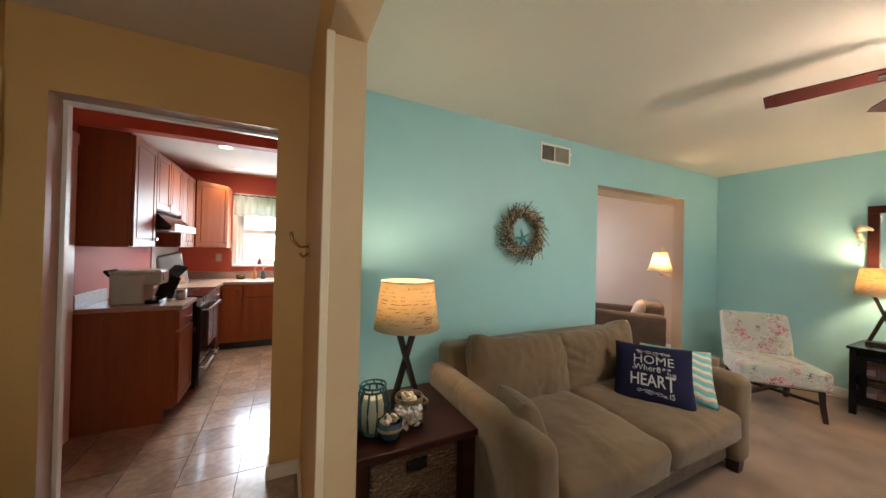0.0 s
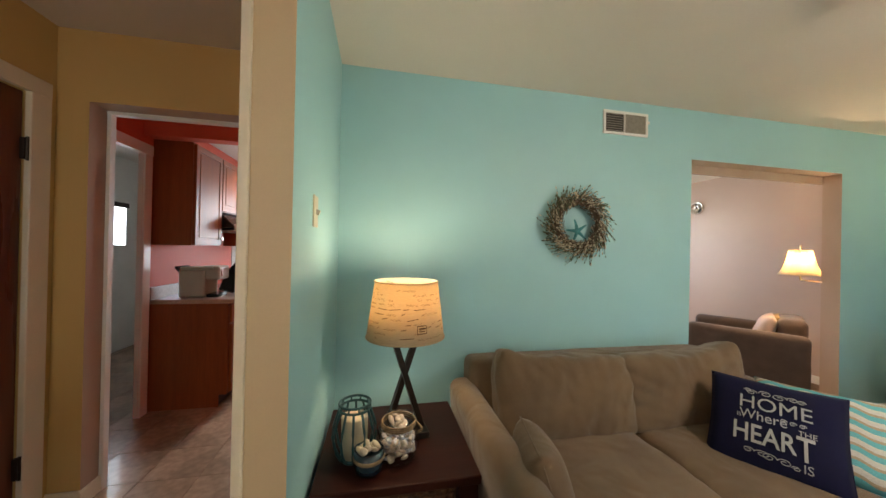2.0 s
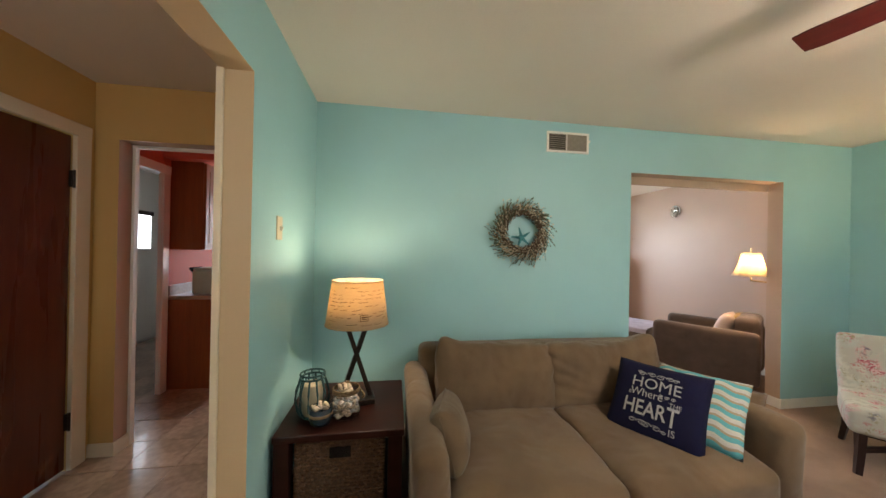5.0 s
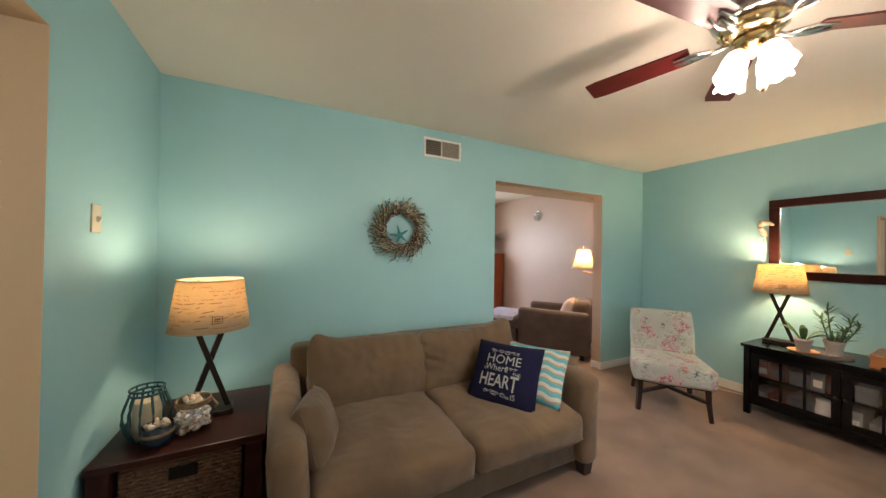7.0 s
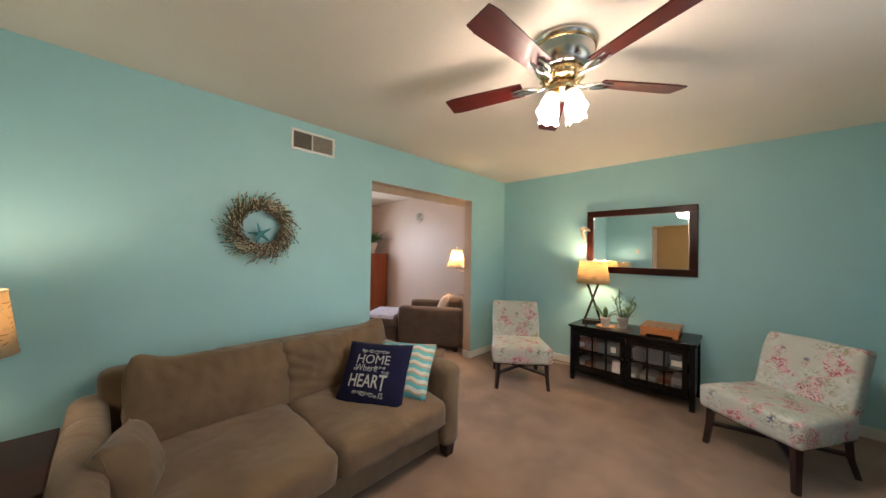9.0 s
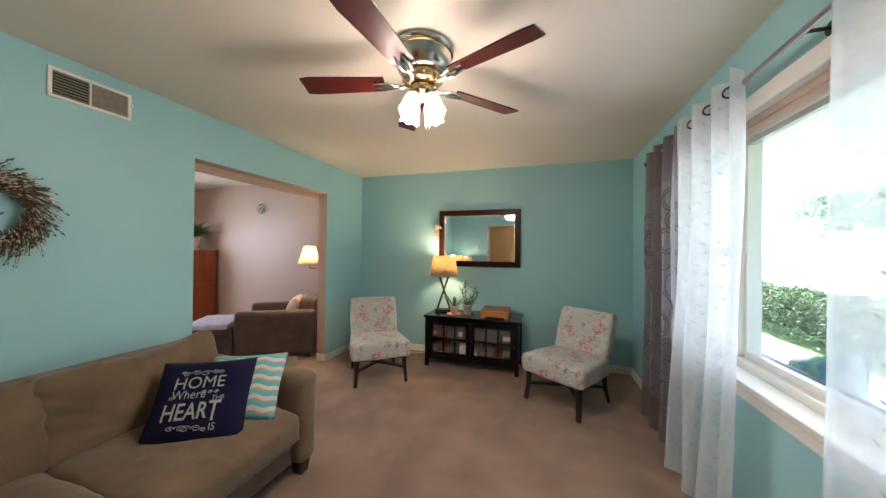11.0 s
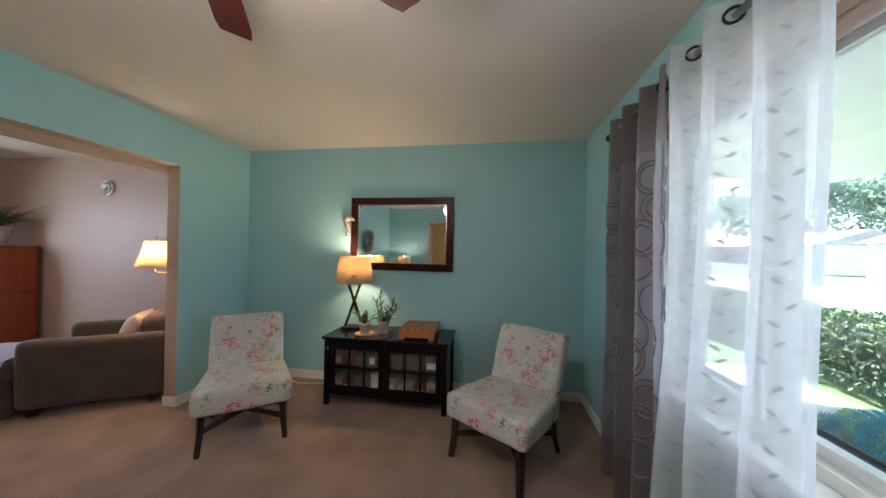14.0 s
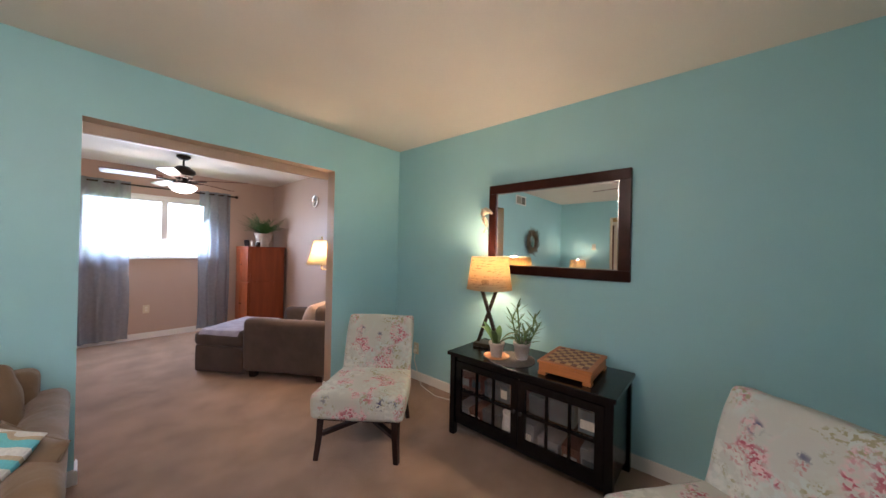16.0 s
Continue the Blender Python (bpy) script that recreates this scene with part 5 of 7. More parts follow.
wr = thing("wreath", "dried twig and seed-pod wreath with a teal starfish", "wreath", frame_of((2.225, YN - 0.05, 1.545), (1, 0, 0), (0, 0, 1)))
part("ring", tube([(0.155 * math.cos(a), 0, 0.150 * math.sin(a)) for a in (2 * math.pi * i / 40 for i in range(40))], 0.019, 7, close=True), TWIG, wr, "twisted twig ring", True)
rg = random.Random(3)
tw, pods, sprig = bmesh.new(), bmesh.new(), bmesh.new()
for k in range(780):
    a = rg.uniform(0, 6.283)
    r = 0.118 + 0.085 * rg.random() ** 1.3
    tang = a - 1.0 + rg.uniform(-0.35, 0.35)
    ln = rg.uniform(0.04, 0.085) + (0.055 if rg.random() < 0.24 else 0)
    y0 = rg.uniform(-0.036, 0.03)
    p0 = Vector((r * math.cos(a), y0, r * 0.96 * math.sin(a)))
    p1 = p0 + Vector((math.cos(tang), rg.uniform(-0.25, 0.15), math.sin(tang))) * ln
    if p1.length < 0.112:
        continue
    p1.y = min(p1.y, 0.04)
    mid = (p0 + p1) / 2 + Vector((0, -0.008, 0))
    tube([p0, mid, p1], 0.0018, 4, tw, taper=0.001)
    d = (p1 - p0).normalized()
    target = sprig if rg.random() < (0.75 if p1.length > 0.215 else 0.18) else pods
    rr = rg.uniform(0.0036, 0.0062)
    for t in (0.35, 0.65, 1.0):
        if rg.random() < 0.75:
            c = p0 + (p1 - p0) * t + Vector((rg.uniform(-0.006, 0.006), rg.uniform(-0.006, 0.004), rg.uniform(-0.006, 0.006)))
            q = d.to_track_quat("Z", "Y").to_matrix()
            vs = [target.verts.new(c + q @ Vector(v)) for v in ((0, 0, -2 * rr), (rr, 0, 0), (0, rr, 0), (-rr, 0, 0), (0, -rr, 0), (0, 0, 2 * rr))]
            for i in range(4):
                j = (i + 1) % 4
                target.faces.new((vs[0], vs[1 + j], vs[1 + i])), target.faces.new((vs[5], vs[1 + i], vs[1 + j]))
tagged(part("dry_twig", tw, TWIG, wr, "dry brown twigs"), kind="stuff")
tagged(part("seed_pod", pods, POD, wr, "pale seed pods"), kind="stuff")
tagged(part("sprig", sprig, SAGE, wr, "sage green sprigs"), kind="stuff")
st = bmesh.new()
for k in range(5):
    a = math.pi / 2 + 0.25 + 2 * math.pi * k / 5
    tube([(0, 0, 0), (0.03 * math.cos(a), -0.004, 0.03 * math.sin(a)), (0.068 * math.cos(a), 0, 0.068 * math.sin(a))], 0.013, 7, st, taper=0.004)
part("starfish", st, STAR, wr, "teal starfish", True).matrix_basis = pose(-0.004, 0.0, -0.048) @ Matrix.Diagonal((1.18, 1.0, 1.18, 1.0))

# ---- return-air vent, switch, outlet ----
v = thing("air_vent", "white return-air grille, half open and half grey", "vent")
VX0, VX1, VZ0, VZ1 = 2.44, 2.805, 2.195, 2.362
for q in ((VX0, VX1, VZ1 - 0.018, VZ1), (VX0, VX1, VZ0, VZ0 + 0.018), (VX0, VX0 + 0.018, VZ0 + 0.018, VZ1 - 0.018), (VX1 - 0.018, VX1, VZ0 + 0.018, VZ1 - 0.018), (2.606, 2.616, VZ0 + 0.018, VZ1 - 0.018)):
    part("frame", bx(q[0], q[1], YN - 0.012, YN - 0.0005, q[2], q[3], bevel=0.002), WHITE, v)
# Dark sheet on the wall paints the shade of the duct behind the slats.
part("backing", bx(VX0 + 0.015, VX1 - 0.015, YN - 0.003, YN - 0.001, VZ0 + 0.015, VZ1 - 0.015), VENTSHADE, v)
for k in range(8):
    z = VZ0 + 0.026 + k * 0.0165
    part("slat", moved(bx(VX0 + 0.019, 2.606, -0.006, 0.006, -0.001, 0.001), pose(0, YN - 0.008, z, 35)), VENTGREY, v)
for k in range(30):
    x = 2.6185 + k * 0.0056
    part("fin", bx(x, x + 0.0034, YN - 0.010, YN - 0.003, VZ0 + 0.018, VZ1 - 0.018), VENTGREY, v)
part("lever", bx(VX1 - 0.004, VX1 + 0.006, YN - 0.02, YN - 0.008, 2.29, 2.305), WHITE, v)


def plate(name, label, m, toggle):
    p = thing(name, label, "wall plate", m)
    part("cover", bx(-0.036, 0.036, -0.006, 0, -0.058, 0.058, bevel=0.002), ALMOND, p)
    if toggle:
        part("toggle", moved(bx(-0.005, 0.005, -0.016, 0, -0.010, 0.010, bevel=0.001), pose(0, -0.004, 0, 20)), PLASTIC, p)
    else:
        for z in (-0.02, 0.02):
            part("socket", bx(-0.015, 0.015, -0.008, -0.005, z - 0.013, z + 0.013, bevel=0.003), PLASTIC, p)
    return p


plate("light_switch", "almond plastic light switch plate", pose(0.68, 1.735, 1.483, 0, 0, 90), True)
plate("power_outlet", "almond power outlet with a lamp cord plugged in", pose(XE, 2.12, 0.32, 0, 0, -90), False)
plate("power_outlet", "almond power outlet on the family room wall", pose(3.85, YB, 0.42, 0, 0, 0), False)
cord = tube([(XE - 0.012, 2.12, 0.30), (XE - 0.04, 2.11, 0.22), (XE - 0.03, 2.05, 0.06), (XE - 0.09, 1.95, 0.008), (XE - 0.16, 1.70, 0.006), (XE - 0.10, 1.45, 0.006), (XE - 0.05, 1.27, 0.006)], 0.004, 6)
join(cord, bx(XE - 0.035, XE - 0.008, 2.108, 2.132, 0.285, 0.315, bevel=0.003))
whole("lamp_cord", cord, PLASTIC, "white lamp cord from outlet to floor", "cord", smooth=True)


# ---- ceiling fans ----
def fan_blades(f, z, n, first_angle, r0, r1, wood_mat, iron_mat, width=0.13):
    for k in range(n):
        a = first_angle + 360 / n * k
        bm = bmesh.new()
        pts = []
        steps = 8
        for i in range(steps + 1):
            t = i / steps
            x = r0 + (r1 - r0) * t
            w = width / 2 * (0.80 + 0.25 * t)
            if t > 0.9:
                w *= 0.86
            pts.append((x, w))
        up = [bm.verts.new((x, w, 0.004)) for x, w in pts] + [bm.verts.new((x, -w, 0.004)) for x, w in pts[::-1]]
        dn = [bm.verts.new((p.co.x, p.co.y, -0.004)) for p in up]
        bm.faces.new(up), bm.faces.new(dn[::-1])
        for i in range(len(up)):
            j = (i + 1) % len(up)
            bm.faces.new((up[i], dn[i], dn[j], up[j]))
        bl = part("blade", bm, wood_mat, f, "stained wooden blade")
        bl.matrix_basis = pose(0, 0, z, 0, 0, a) @ pose(0, 0, 0, 11, 0, 0)
        ir = bmesh.new()
        tube([(0.07, 0, -0.012), (0.12, 0.0, -0.024), (r0 + 0.02, 0.0, -0.008)], 0.010, 6, ir)
        for s in (-1, 1):
            tube([(0.11, 0, -0.018), (r0 - 0.02, s * 0.028, -0.014), (r0 + 0.06, s * 0.018, -0.007)], 0.007, 6, ir)
        iron = part("blade_iron", ir, iron_mat, f, "ornate blade bracket", True)
        iron.matrix_basis = pose(0, 0, z, 0, 0, a)


fan = thing("ceiling_fan", "five-blade ceiling fan with red-brown blades and lit tulip shades", "ceiling fan", turned(FANX, FANY, 0, 0))
part("motor_housing", lathe([(0.158, 2.44), (0.166, 2.432), (0.166, 2.420), (0.156, 2.412), (0.152, 2.405), (0.146, 2.36), (0.128, 2.318), (0.098, 2.300)], 40), CHROME, fan, "brushed metal motor housing", True)
part("housing_band", lathe([(0.153, 2.4115), (0.160, 2.408), (0.160, 2.402), (0.1515, 2.398)], 40), BRASS, fan, "brass band round the housing", True)
rotor = part("rotor", lathe([(0.098, 2.301), (0.106, 2.292), (0.104, 2.268), (0.084, 2.252), (0.060, 2.247)], 30), BRASS, fan, "antique brass rotor", True)
for k in range(14):
    a = 2 * math.pi * k / 14
    part("rotor_boss", moved(lathe([(0.001, 0.010), (0.009, 0.006), (0.011, 0.0), (0.009, -0.006), (0.001, -0.010)], 8), pose(0.101 * math.cos(a), 0.101 * math.sin(a), 2.278)), BRASS, rotor, "", True)
part("switch_housing", lathe([(0.056, 2.248), (0.064, 2.236), (0.058, 2.215), (0.044, 2.200), (0.030, 2.188), (0.014, 2.172), (0.004, 2.160)], 26), BRASS, fan, "antique brass switch housing", True)
fan_blades(fan, 2.262, 5, -40, 0.20, 0.645, BLADE, CHROME, 0.125)
for k in range(4):
    a = -23 + 90 * k
    m = pose(0, 0, 2.182, 0, 0, a)
    arm = part("light_arm", tube([(0.02, 0, 0.02), (0.045, 0, 0.026), (0.060, 0, 0.006)], 0.009, 8), BRASS, fan, "brass light arm", True)
    arm.matrix_basis = m
    part("shade_holder", lathe([(0.012, 0.012), (0.024, 0.004), (0.026, -0.012), (0.020, -0.014)], 16), BRASS, arm, "brass shade holder", True).matrix_basis = pose(0.060, 0, 0.004, 0, -20, 0)
    prof = [(0.020, 0.0), (0.034, -0.016), (0.043, -0.046), (0.045, -0.078), (0.054, -0.112), (0.051, -0.112), (0.042, -0.078), (0.039, -0.046), (0.030, -0.016)]
    bm = lathe(prof + prof[:1], 30, cap=False)
    for vv in bm.verts:
        if vv.co.z < -0.09:
            vv.co.z += 0.006 * math.cos(6 * math.atan2(vv.co.y, vv.co.x))
    sh = part("tulip_shade", bm, FROST, fan, "lit frosted glass shade", True)
    sh.matrix_basis = m @ pose(0.060, 0, 0.0, 0, -20, 0)
part("pull_chain", tube([(0.02, -0.02, 2.18), (0.024, -0.024, 2.11), (0.024, -0.024, 2.055)], 0.002, 5), BRASS, fan)
part("chain_ball", lathe([(0.002, 2.062), (0.010, 2.054), (0.012, 2.042), (0.007, 2.027), (0.002, 2.024)], 12, x=0.024, y=-0.024), BRASS, fan, "brass pull", True)

fan2 = thing("ceiling_fan", "bronze ceiling fan with walnut blades and a lit bowl", "ceiling fan", turned(4.03, 4.70, 0, 0))
part("canopy", lathe([(0.070, 2.44), (0.072, 2.42), (0.045, 2.395), (0.014, 2.385)], 24), BRONZE, fan2, "", True)
part("downrod", rod((0, 0, 2.39), (0, 0, 2.30), 0.012), BRONZE, fan2)
part("motor_housing", lathe([(0.02, 2.315), (0.06, 2.31), (0.115, 2.265), (0.125, 2.235), (0.10, 2.21), (0.085, 2.205)], 30), BRONZE, fan2, "dark bronze motor housing", True)
part("motor_band", lathe([(0.085, 2.206), (0.095, 2.195), (0.090, 2.165), (0.05, 2.15)], 30), CHROME, fan2, "", True)
fan_blades(fan2, 2.145, 5, -40, 0.19, 0.70, BLADE2, BRONZE, 0.14)
part("fitter", lathe([(0.05, 2.15), (0.055, 2.12), (0.09, 2.105), (0.10, 2.09)], 26), BRONZE, fan2, "", True)
bm = lathe([(0.09, 2.095), (0.135, 2.075), (0.14, 2.055), (0.11, 2.015), (0.06, 1.99), (0.004, 1.982)], 30)
for vv in bm.verts:
    a = math.atan2(vv.co.y, vv.co.x)
    k = 1 + 0.03 * math.cos(12 * a)
    vv.co.x *= k
    vv.co.y *= k
bo = part("glass_bowl", bm, FROST, fan2, "lit ribbed glass bowl", True)
bo.visible_shadow = False


# ---- curtains ----
def curtain(name, label, x0, x1, y, z0, z1, mat, waves, amp, rings, flare=0.0, seed=0.0, pattern=None, group="window curtains", phase=0.0):
    """A hanging panel with grommets; pattern: 'rings' or 'vines' woven on it."""
    c = thing(name, label, "curtain", None, group)
    w = x1 - x0

    def at(u, v, lift=0.0):
        fold = math.sin(2 * math.pi * waves * u + phase) + 0.25 * math.sin(4 * math.pi * waves * u + seed)
        drift = 0.02 * noise.noise(Vector((u * 4 + seed, v * 2, seed)))
        k = 1 + 0.25 * (1 - v) * noise.noise(Vector((u * 3, v * 3, seed + 5)))
        yy = y + amp * k * fold + drift + flare * (1 - v) ** 2
        return Vector((x0 + w * u + 0.010 * math.sin(9 * v + seed + 5 * u) * (1 - v), yy + lift, z0 + (z1 - z0) * v))

    def face(u, v, off):
        e = 0.004
        a, b = at(u + e, v) - at(u - e, v), at(u, v + e) - at(u, v - e)
        n = a.cross(b).normalized()
        if n.y < 0:
            n = -n
        return at(u, v) + n * off

    bands = ((0.0, 0.11, mat, "plain_band"), (0.11, 0.85, GREYMID, "panel"), (0.85, 1.0, mat, "plain_band")) if pattern == "rings" else ((0.0, 1.0, mat, "panel"),)
    for v0, v1, cloth, piece in bands:
        part(piece, sheet(lambda u, v: at(u, v0 + (v1 - v0) * v), int(waves * 14), max(4, int(30 * (v1 - v0)))), cloth, c, "", True)
    part("hem", sheet(lambda u, v: face(u, 0.02 * v, 0.003), int(waves * 14), 1), mat, c, "", True)
    for x in rings:
        q = []
        for i in range(20):
            a = 2 * math.pi * i / 20
            q.append(Vector((x + 0.015 * math.cos(a), y + 0.021 * math.cos(a), z1 - 0.055 + 0.025 * math.sin(a))))
        part("grommet", tube(q, 0.0052, 6, close=True), BRONZE, c, "dark metal grommet", True)
    rg = random.Random(int(seed * 10) + 1)
    if pattern == "rings":
        bm = bmesh.new()
        for row in range(10):
            for col in range(5):
                uc, vc = 0.10 + 0.2 * col + rg.uniform(-0.05, 0.05), 0.17 + row * 0.070 + rg.uniform(-0.012, 0.012)
                rw, rh = rg.uniform(0.075, 0.10), rg.uniform(0.075, 0.10)
                for k in (1.0, 0.72):
                    pts = []
                    for i in range(28):
                        a = 2 * math.pi * i / 28
                        pts.append(face(uc + k * 0.42 * rw / w * math.cos(a), vc + k * rh / (z1 - z0) * math.sin(a), -0.002))
                    if k == 1.0 or rg.random() < 0.5:
                        tube(pts, 0.0050, 6, bm, close=True)
        tagged(part("woven_ring_pattern", bm, GREYRING, c, "darker interlaced ring pattern", True), kind="stuff")
    if pattern == "vines":
        bm = bmesh.new()
        for col in range(int(w / 0.10)):
            uc = (col + 0.6) / (w / 0.10)
            for i in range(36):
                v = 0.05 + i * 0.0255 + rg.uniform(-0.005, 0.005)
                s = 1 if i % 2 else -1
                n = 5
                prev = None
                for j in range(n + 1):
                    t = j / n
                    ww = 0.0066 * math.sin(math.pi * (0.05 + 0.92 * t))
                    u = uc + (0.006 * math.sin(v * 40 + col) + s * 0.012 * t) / w
                    vv = v + 0.0065 * t
                    row = [bm.verts.new(face(u, vv + ww / (z1 - z0), 0.0035)), bm.verts.new(face(u, vv - ww / (z1 - z0), 0.0035))]
                    if prev:
                        bm.faces.new((prev[0], prev[1], row[1], row[0]))
                    prev = row
        tagged(part("embroidered_vine", bm, SHEERLEAF, c, "embroidered leaf vines", True), kind="stuff")
    return c


RY, RZ = -0.985, 2.165
curtain("grey_curtain", "grey grommet curtain with woven ring pattern, drawn aside", 3.93, 4.57, RY, 0.02, 2.22, GREY, 3.2, 0.045, (4.02, 4.22, 4.42), 0.02, 1.0, "rings", phase=0.6)
curtain("sheer_curtain", "white sheer grommet curtain with embroidered leaf vines", 3.22, 3.95, RY + 0.01, 0.03, 2.22, SHEER, 3.6, 0.050, (3.372, 3.575, 3.778), 0.05, 2.3, "vines", phase=1.57)
curtain("sheer_curtain", "white sheer grommet curtain with embroidered leaf vines", 2.06, 2.70, RY + 0.01, 0.03, 2.22, SHEER, 3.3, 0.050, (2.16, 2.34, 2.52), 0.05, 4.1, "vines", phase=0.3)
curtain("grey_curtain", "grey grommet curtain with woven ring pattern, drawn aside", 1.30, 2.10, RY, 0.02, 2.22, GREY, 3.6, 0.045, (1.4, 1.6, 1.8, 2.0), 0.02, 5.2, "rings")
cr = thing("curtain_rod", "brushed grey metal curtain rod across the window", "curtain rod")
part("pole", rod((1.15, RY, RZ), (4.68, RY, RZ), 0.0125, n=14), ROD, cr, "", True)
for x, s in ((1.15, -1), (4.68, 1)):
    part("finial", moved(lathe([(0.0125, 0), (0.02, 0.008), (0.026, 0.03), (0.018, 0.05), (0.002, 0.058)], 16), pose(x, RY, RZ, 0, 90 * s, 0)), BRONZE, cr, "", True)
for x in (1.22, 2.93, 4.62):
    part("bracket", rod((x, YS, RZ), (x, RY, RZ), 0.007, n=8), BRONZE, cr)
    part("bracket_plate", rod((x, YS + 0.001, RZ), (x, YS + 0.007, RZ), 0.026, n=14), BRONZE, cr)

FRZ, FRY = 2.16, YB - 0.085
fr = thing("curtain_rod", "dark metal curtain rod over the family room window", "curtain rod")
part("pole", rod((2.75, FRY, FRZ), (4.90, FRY, FRZ), 0.011, n=12), BRONZE, fr, "", True)
part("finial", moved(lathe([(0.011, 0), (0.022, 0.012), (0.024, 0.03), (0.002, 0.05)], 14), pose(4.90, FRY, FRZ, 0, 90, 0)), BRONZE, fr, "", True)
for x in (2.80, 4.84):
    part("bracket", rod((x, YB, FRZ), (x, FRY, FRZ), 0.007, n=8), BRONZE, fr)
curtain("blue_curtain", "blue-grey semi-sheer curtain beside the family room window", 4.42, 4.84, FRY, 0.05, 2.20, BLUECURT, 3.4, 0.030, (), 0.0, 6.0, None, "family room curtains")
curtain("blue_curtain", "blue-grey semi-sheer curtain beside the family room window", 2.95, 3.66, FRY, 0.05, 2.20, BLUECURT, 4.6, 0.030, (), 0.0, 7.0, None, "family room curtains")

# ---- family room furniture ----
A, W2 = Vector((0.55, -0.835, 0)).normalized(), Vector((0.835, 0.55, 0)).normalized()


def along(a, w, z=0.0):
    p = Vector((4.31, 3.42, 0)) + A * a + W2 * w
    return (p.x, p.y, z)


yawc = math.degrees(math.atan2(W2.y, W2.x))
AW, AD = 0.82, 0.92
cc = along(AD / 2, AW / 2)
chair = thing("armchair", "grey-brown upholstered oversized armchair in the family room corner", "armchair", turned(cc[0], cc[1], 0, yawc))
upholstered("base_frame", soft(AW - 0.24, AD - 0.06, 0.22, 0.025, 0, 0.003, 41), SOFA2, chair, pose(0, 0.0, 0.17))
for s in (-1, 1):
    bm = soft(0.14, AD, 0.545, 0.055, 0, 0.005, 43 + s, 12)
    upholstered("arm", bm, SOFA2, chair, pose(s * (AW / 2 - 0.07), 0, 0.335))
upholstered("backrest", soft(AW - 0.26, 0.20, 0.60, 0.06, 0, 0.006, 45), SOFA2, chair, pose(0, -AD / 2 + 0.11, 0.44))
upholstered("seat_cushion", soft(AW - 0.30, AD - 0.22, 0.17, 0.05, 0.02, 0.006, 46), SOFA2, chair, pose(0, 0.10, 0.36))
for x in (-AW / 2 + 0.08, AW / 2 - 0.08):
    for y in (-AD / 2 + 0.09, AD / 2 - 0.09):
        part("foot", bar((x, y, 0.07), (x, y, 0), 0.07, 0.07, taper=0.85), LEGWOOD, chair)
oc = along(-0.305, AW / 2)
ott = thing("ottoman", "grey-brown upholstered ottoman with a lilac-grey throw", "ottoman", turned(oc[0], oc[1], 0, yawc))
upholstered("base", soft(AW - 0.08, 0.56, 0.28, 0.03, 0, 0.004, 51), SOFA2, ott, pose(0, 0, 0.155))
upholstered("cushion", soft(AW - 0.06, 0.58, 0.14, 0.05, 0.02, 0.006, 52), SOFA2, ott, pose(0, 0, 0.36))
throw = paint("lilac_grey_throw", (0.36, 0.33, 0.38), 0.95, 0.12, 14, 0.5, 300)
def throw_at(u, v):
    x, y = (AW - 0.06) * (u - 0.5), 0.46 * (v - 0.5)
    edge = max(0.0, abs(u - 0.5) * 2 - 0.86) / 0.14
    return (x * (1 - 0.02 * edge), y, 0.458 - 0.05 * edge ** 2 + 0.008 * noise.noise(Vector((x * 9, y * 9, 3))))
part("throw", sheet(throw_at, 24, 14), throw, ott, "lilac-grey throw", True)
for q, (c, lab, mt, sz) in enumerate((((along(0.60, 0.34, 0.56)), "taupe cushion on the armchair", TAUPE, 0.40), ((along(0.66, 0.52, 0.55)), "mustard-brown cushion on the armchair", paint("mustard_cloth", (0.30, 0.20, 0.08), 0.9, 0.1, 20, 0.3, 300), 0.38))):
    cu = thing("chair_cushion", lab, "cushion", frame_of(c, (W2.x, W2.y, 0), (A.x * 0.35, A.y * 0.35, 0.9)), "cushions on the armchair")
    part("cover", pillow(sz, sz, 0.15, 60 + q), mt, cu, "", True)

arm = thing("armoire", "tall reddish-brown wooden armoire in the family room corner", "armoire")
X0, X1, Y0, Y1, AZ = 4.95, 5.49, 5.28, 5.86, 1.345
part("carcass", bx(X0 + 0.012, X1, Y0 + 0.006, Y1, 0.06, AZ - 0.03), ARMOIRE, arm)
part("plinth", bx(X0 + 0.02, X1 - 0.01, Y0 + 0.02, Y1, 0, 0.06), ARMOIRE, arm)
part("top", bx(X0 - 0.012, X1 + 0.012, Y0 - 0.012, Y1, AZ - 0.03, AZ, bevel=0.006), ARMOIRE, arm)
for z0, z1 in ((0.075, 0.775), (0.795, AZ - 0.035)):
    part("side_panel", bx(X0 + 0.03, X1 - 0.02, Y0 - 0.002, Y0 + 0.008, z0, z1, bevel=0.003), ARMOIRE, arm)
    for y0, y1 in ((Y0 + 0.01, (Y0 + Y1) / 2 - 0.003), ((Y0 + Y1) / 2 + 0.003, Y1 - 0.01)):
        d = part("door", bx(X0 - 0.010, X0 + 0.012, y0, y1, z0, z1, bevel=0.003), ARMOIRE, arm)
        part("door_panel", bx(X0 - 0.014, X0 - 0.009, y0 + 0.05, y1 - 0.05, z0 + 0.06, z1 - 0.06, bevel=0.002), ARMOIRE, d)
        yk = y1 - 0.025 if y0 < (Y0 + Y1) / 2 - 0.1 else y0 + 0.025
        part("knob", rod((X0 - 0.010, yk, (z0 + z1) / 2), (X0 - 0.032, yk, (z0 + z1) / 2), 0.005, 0.008), BRONZE, d)

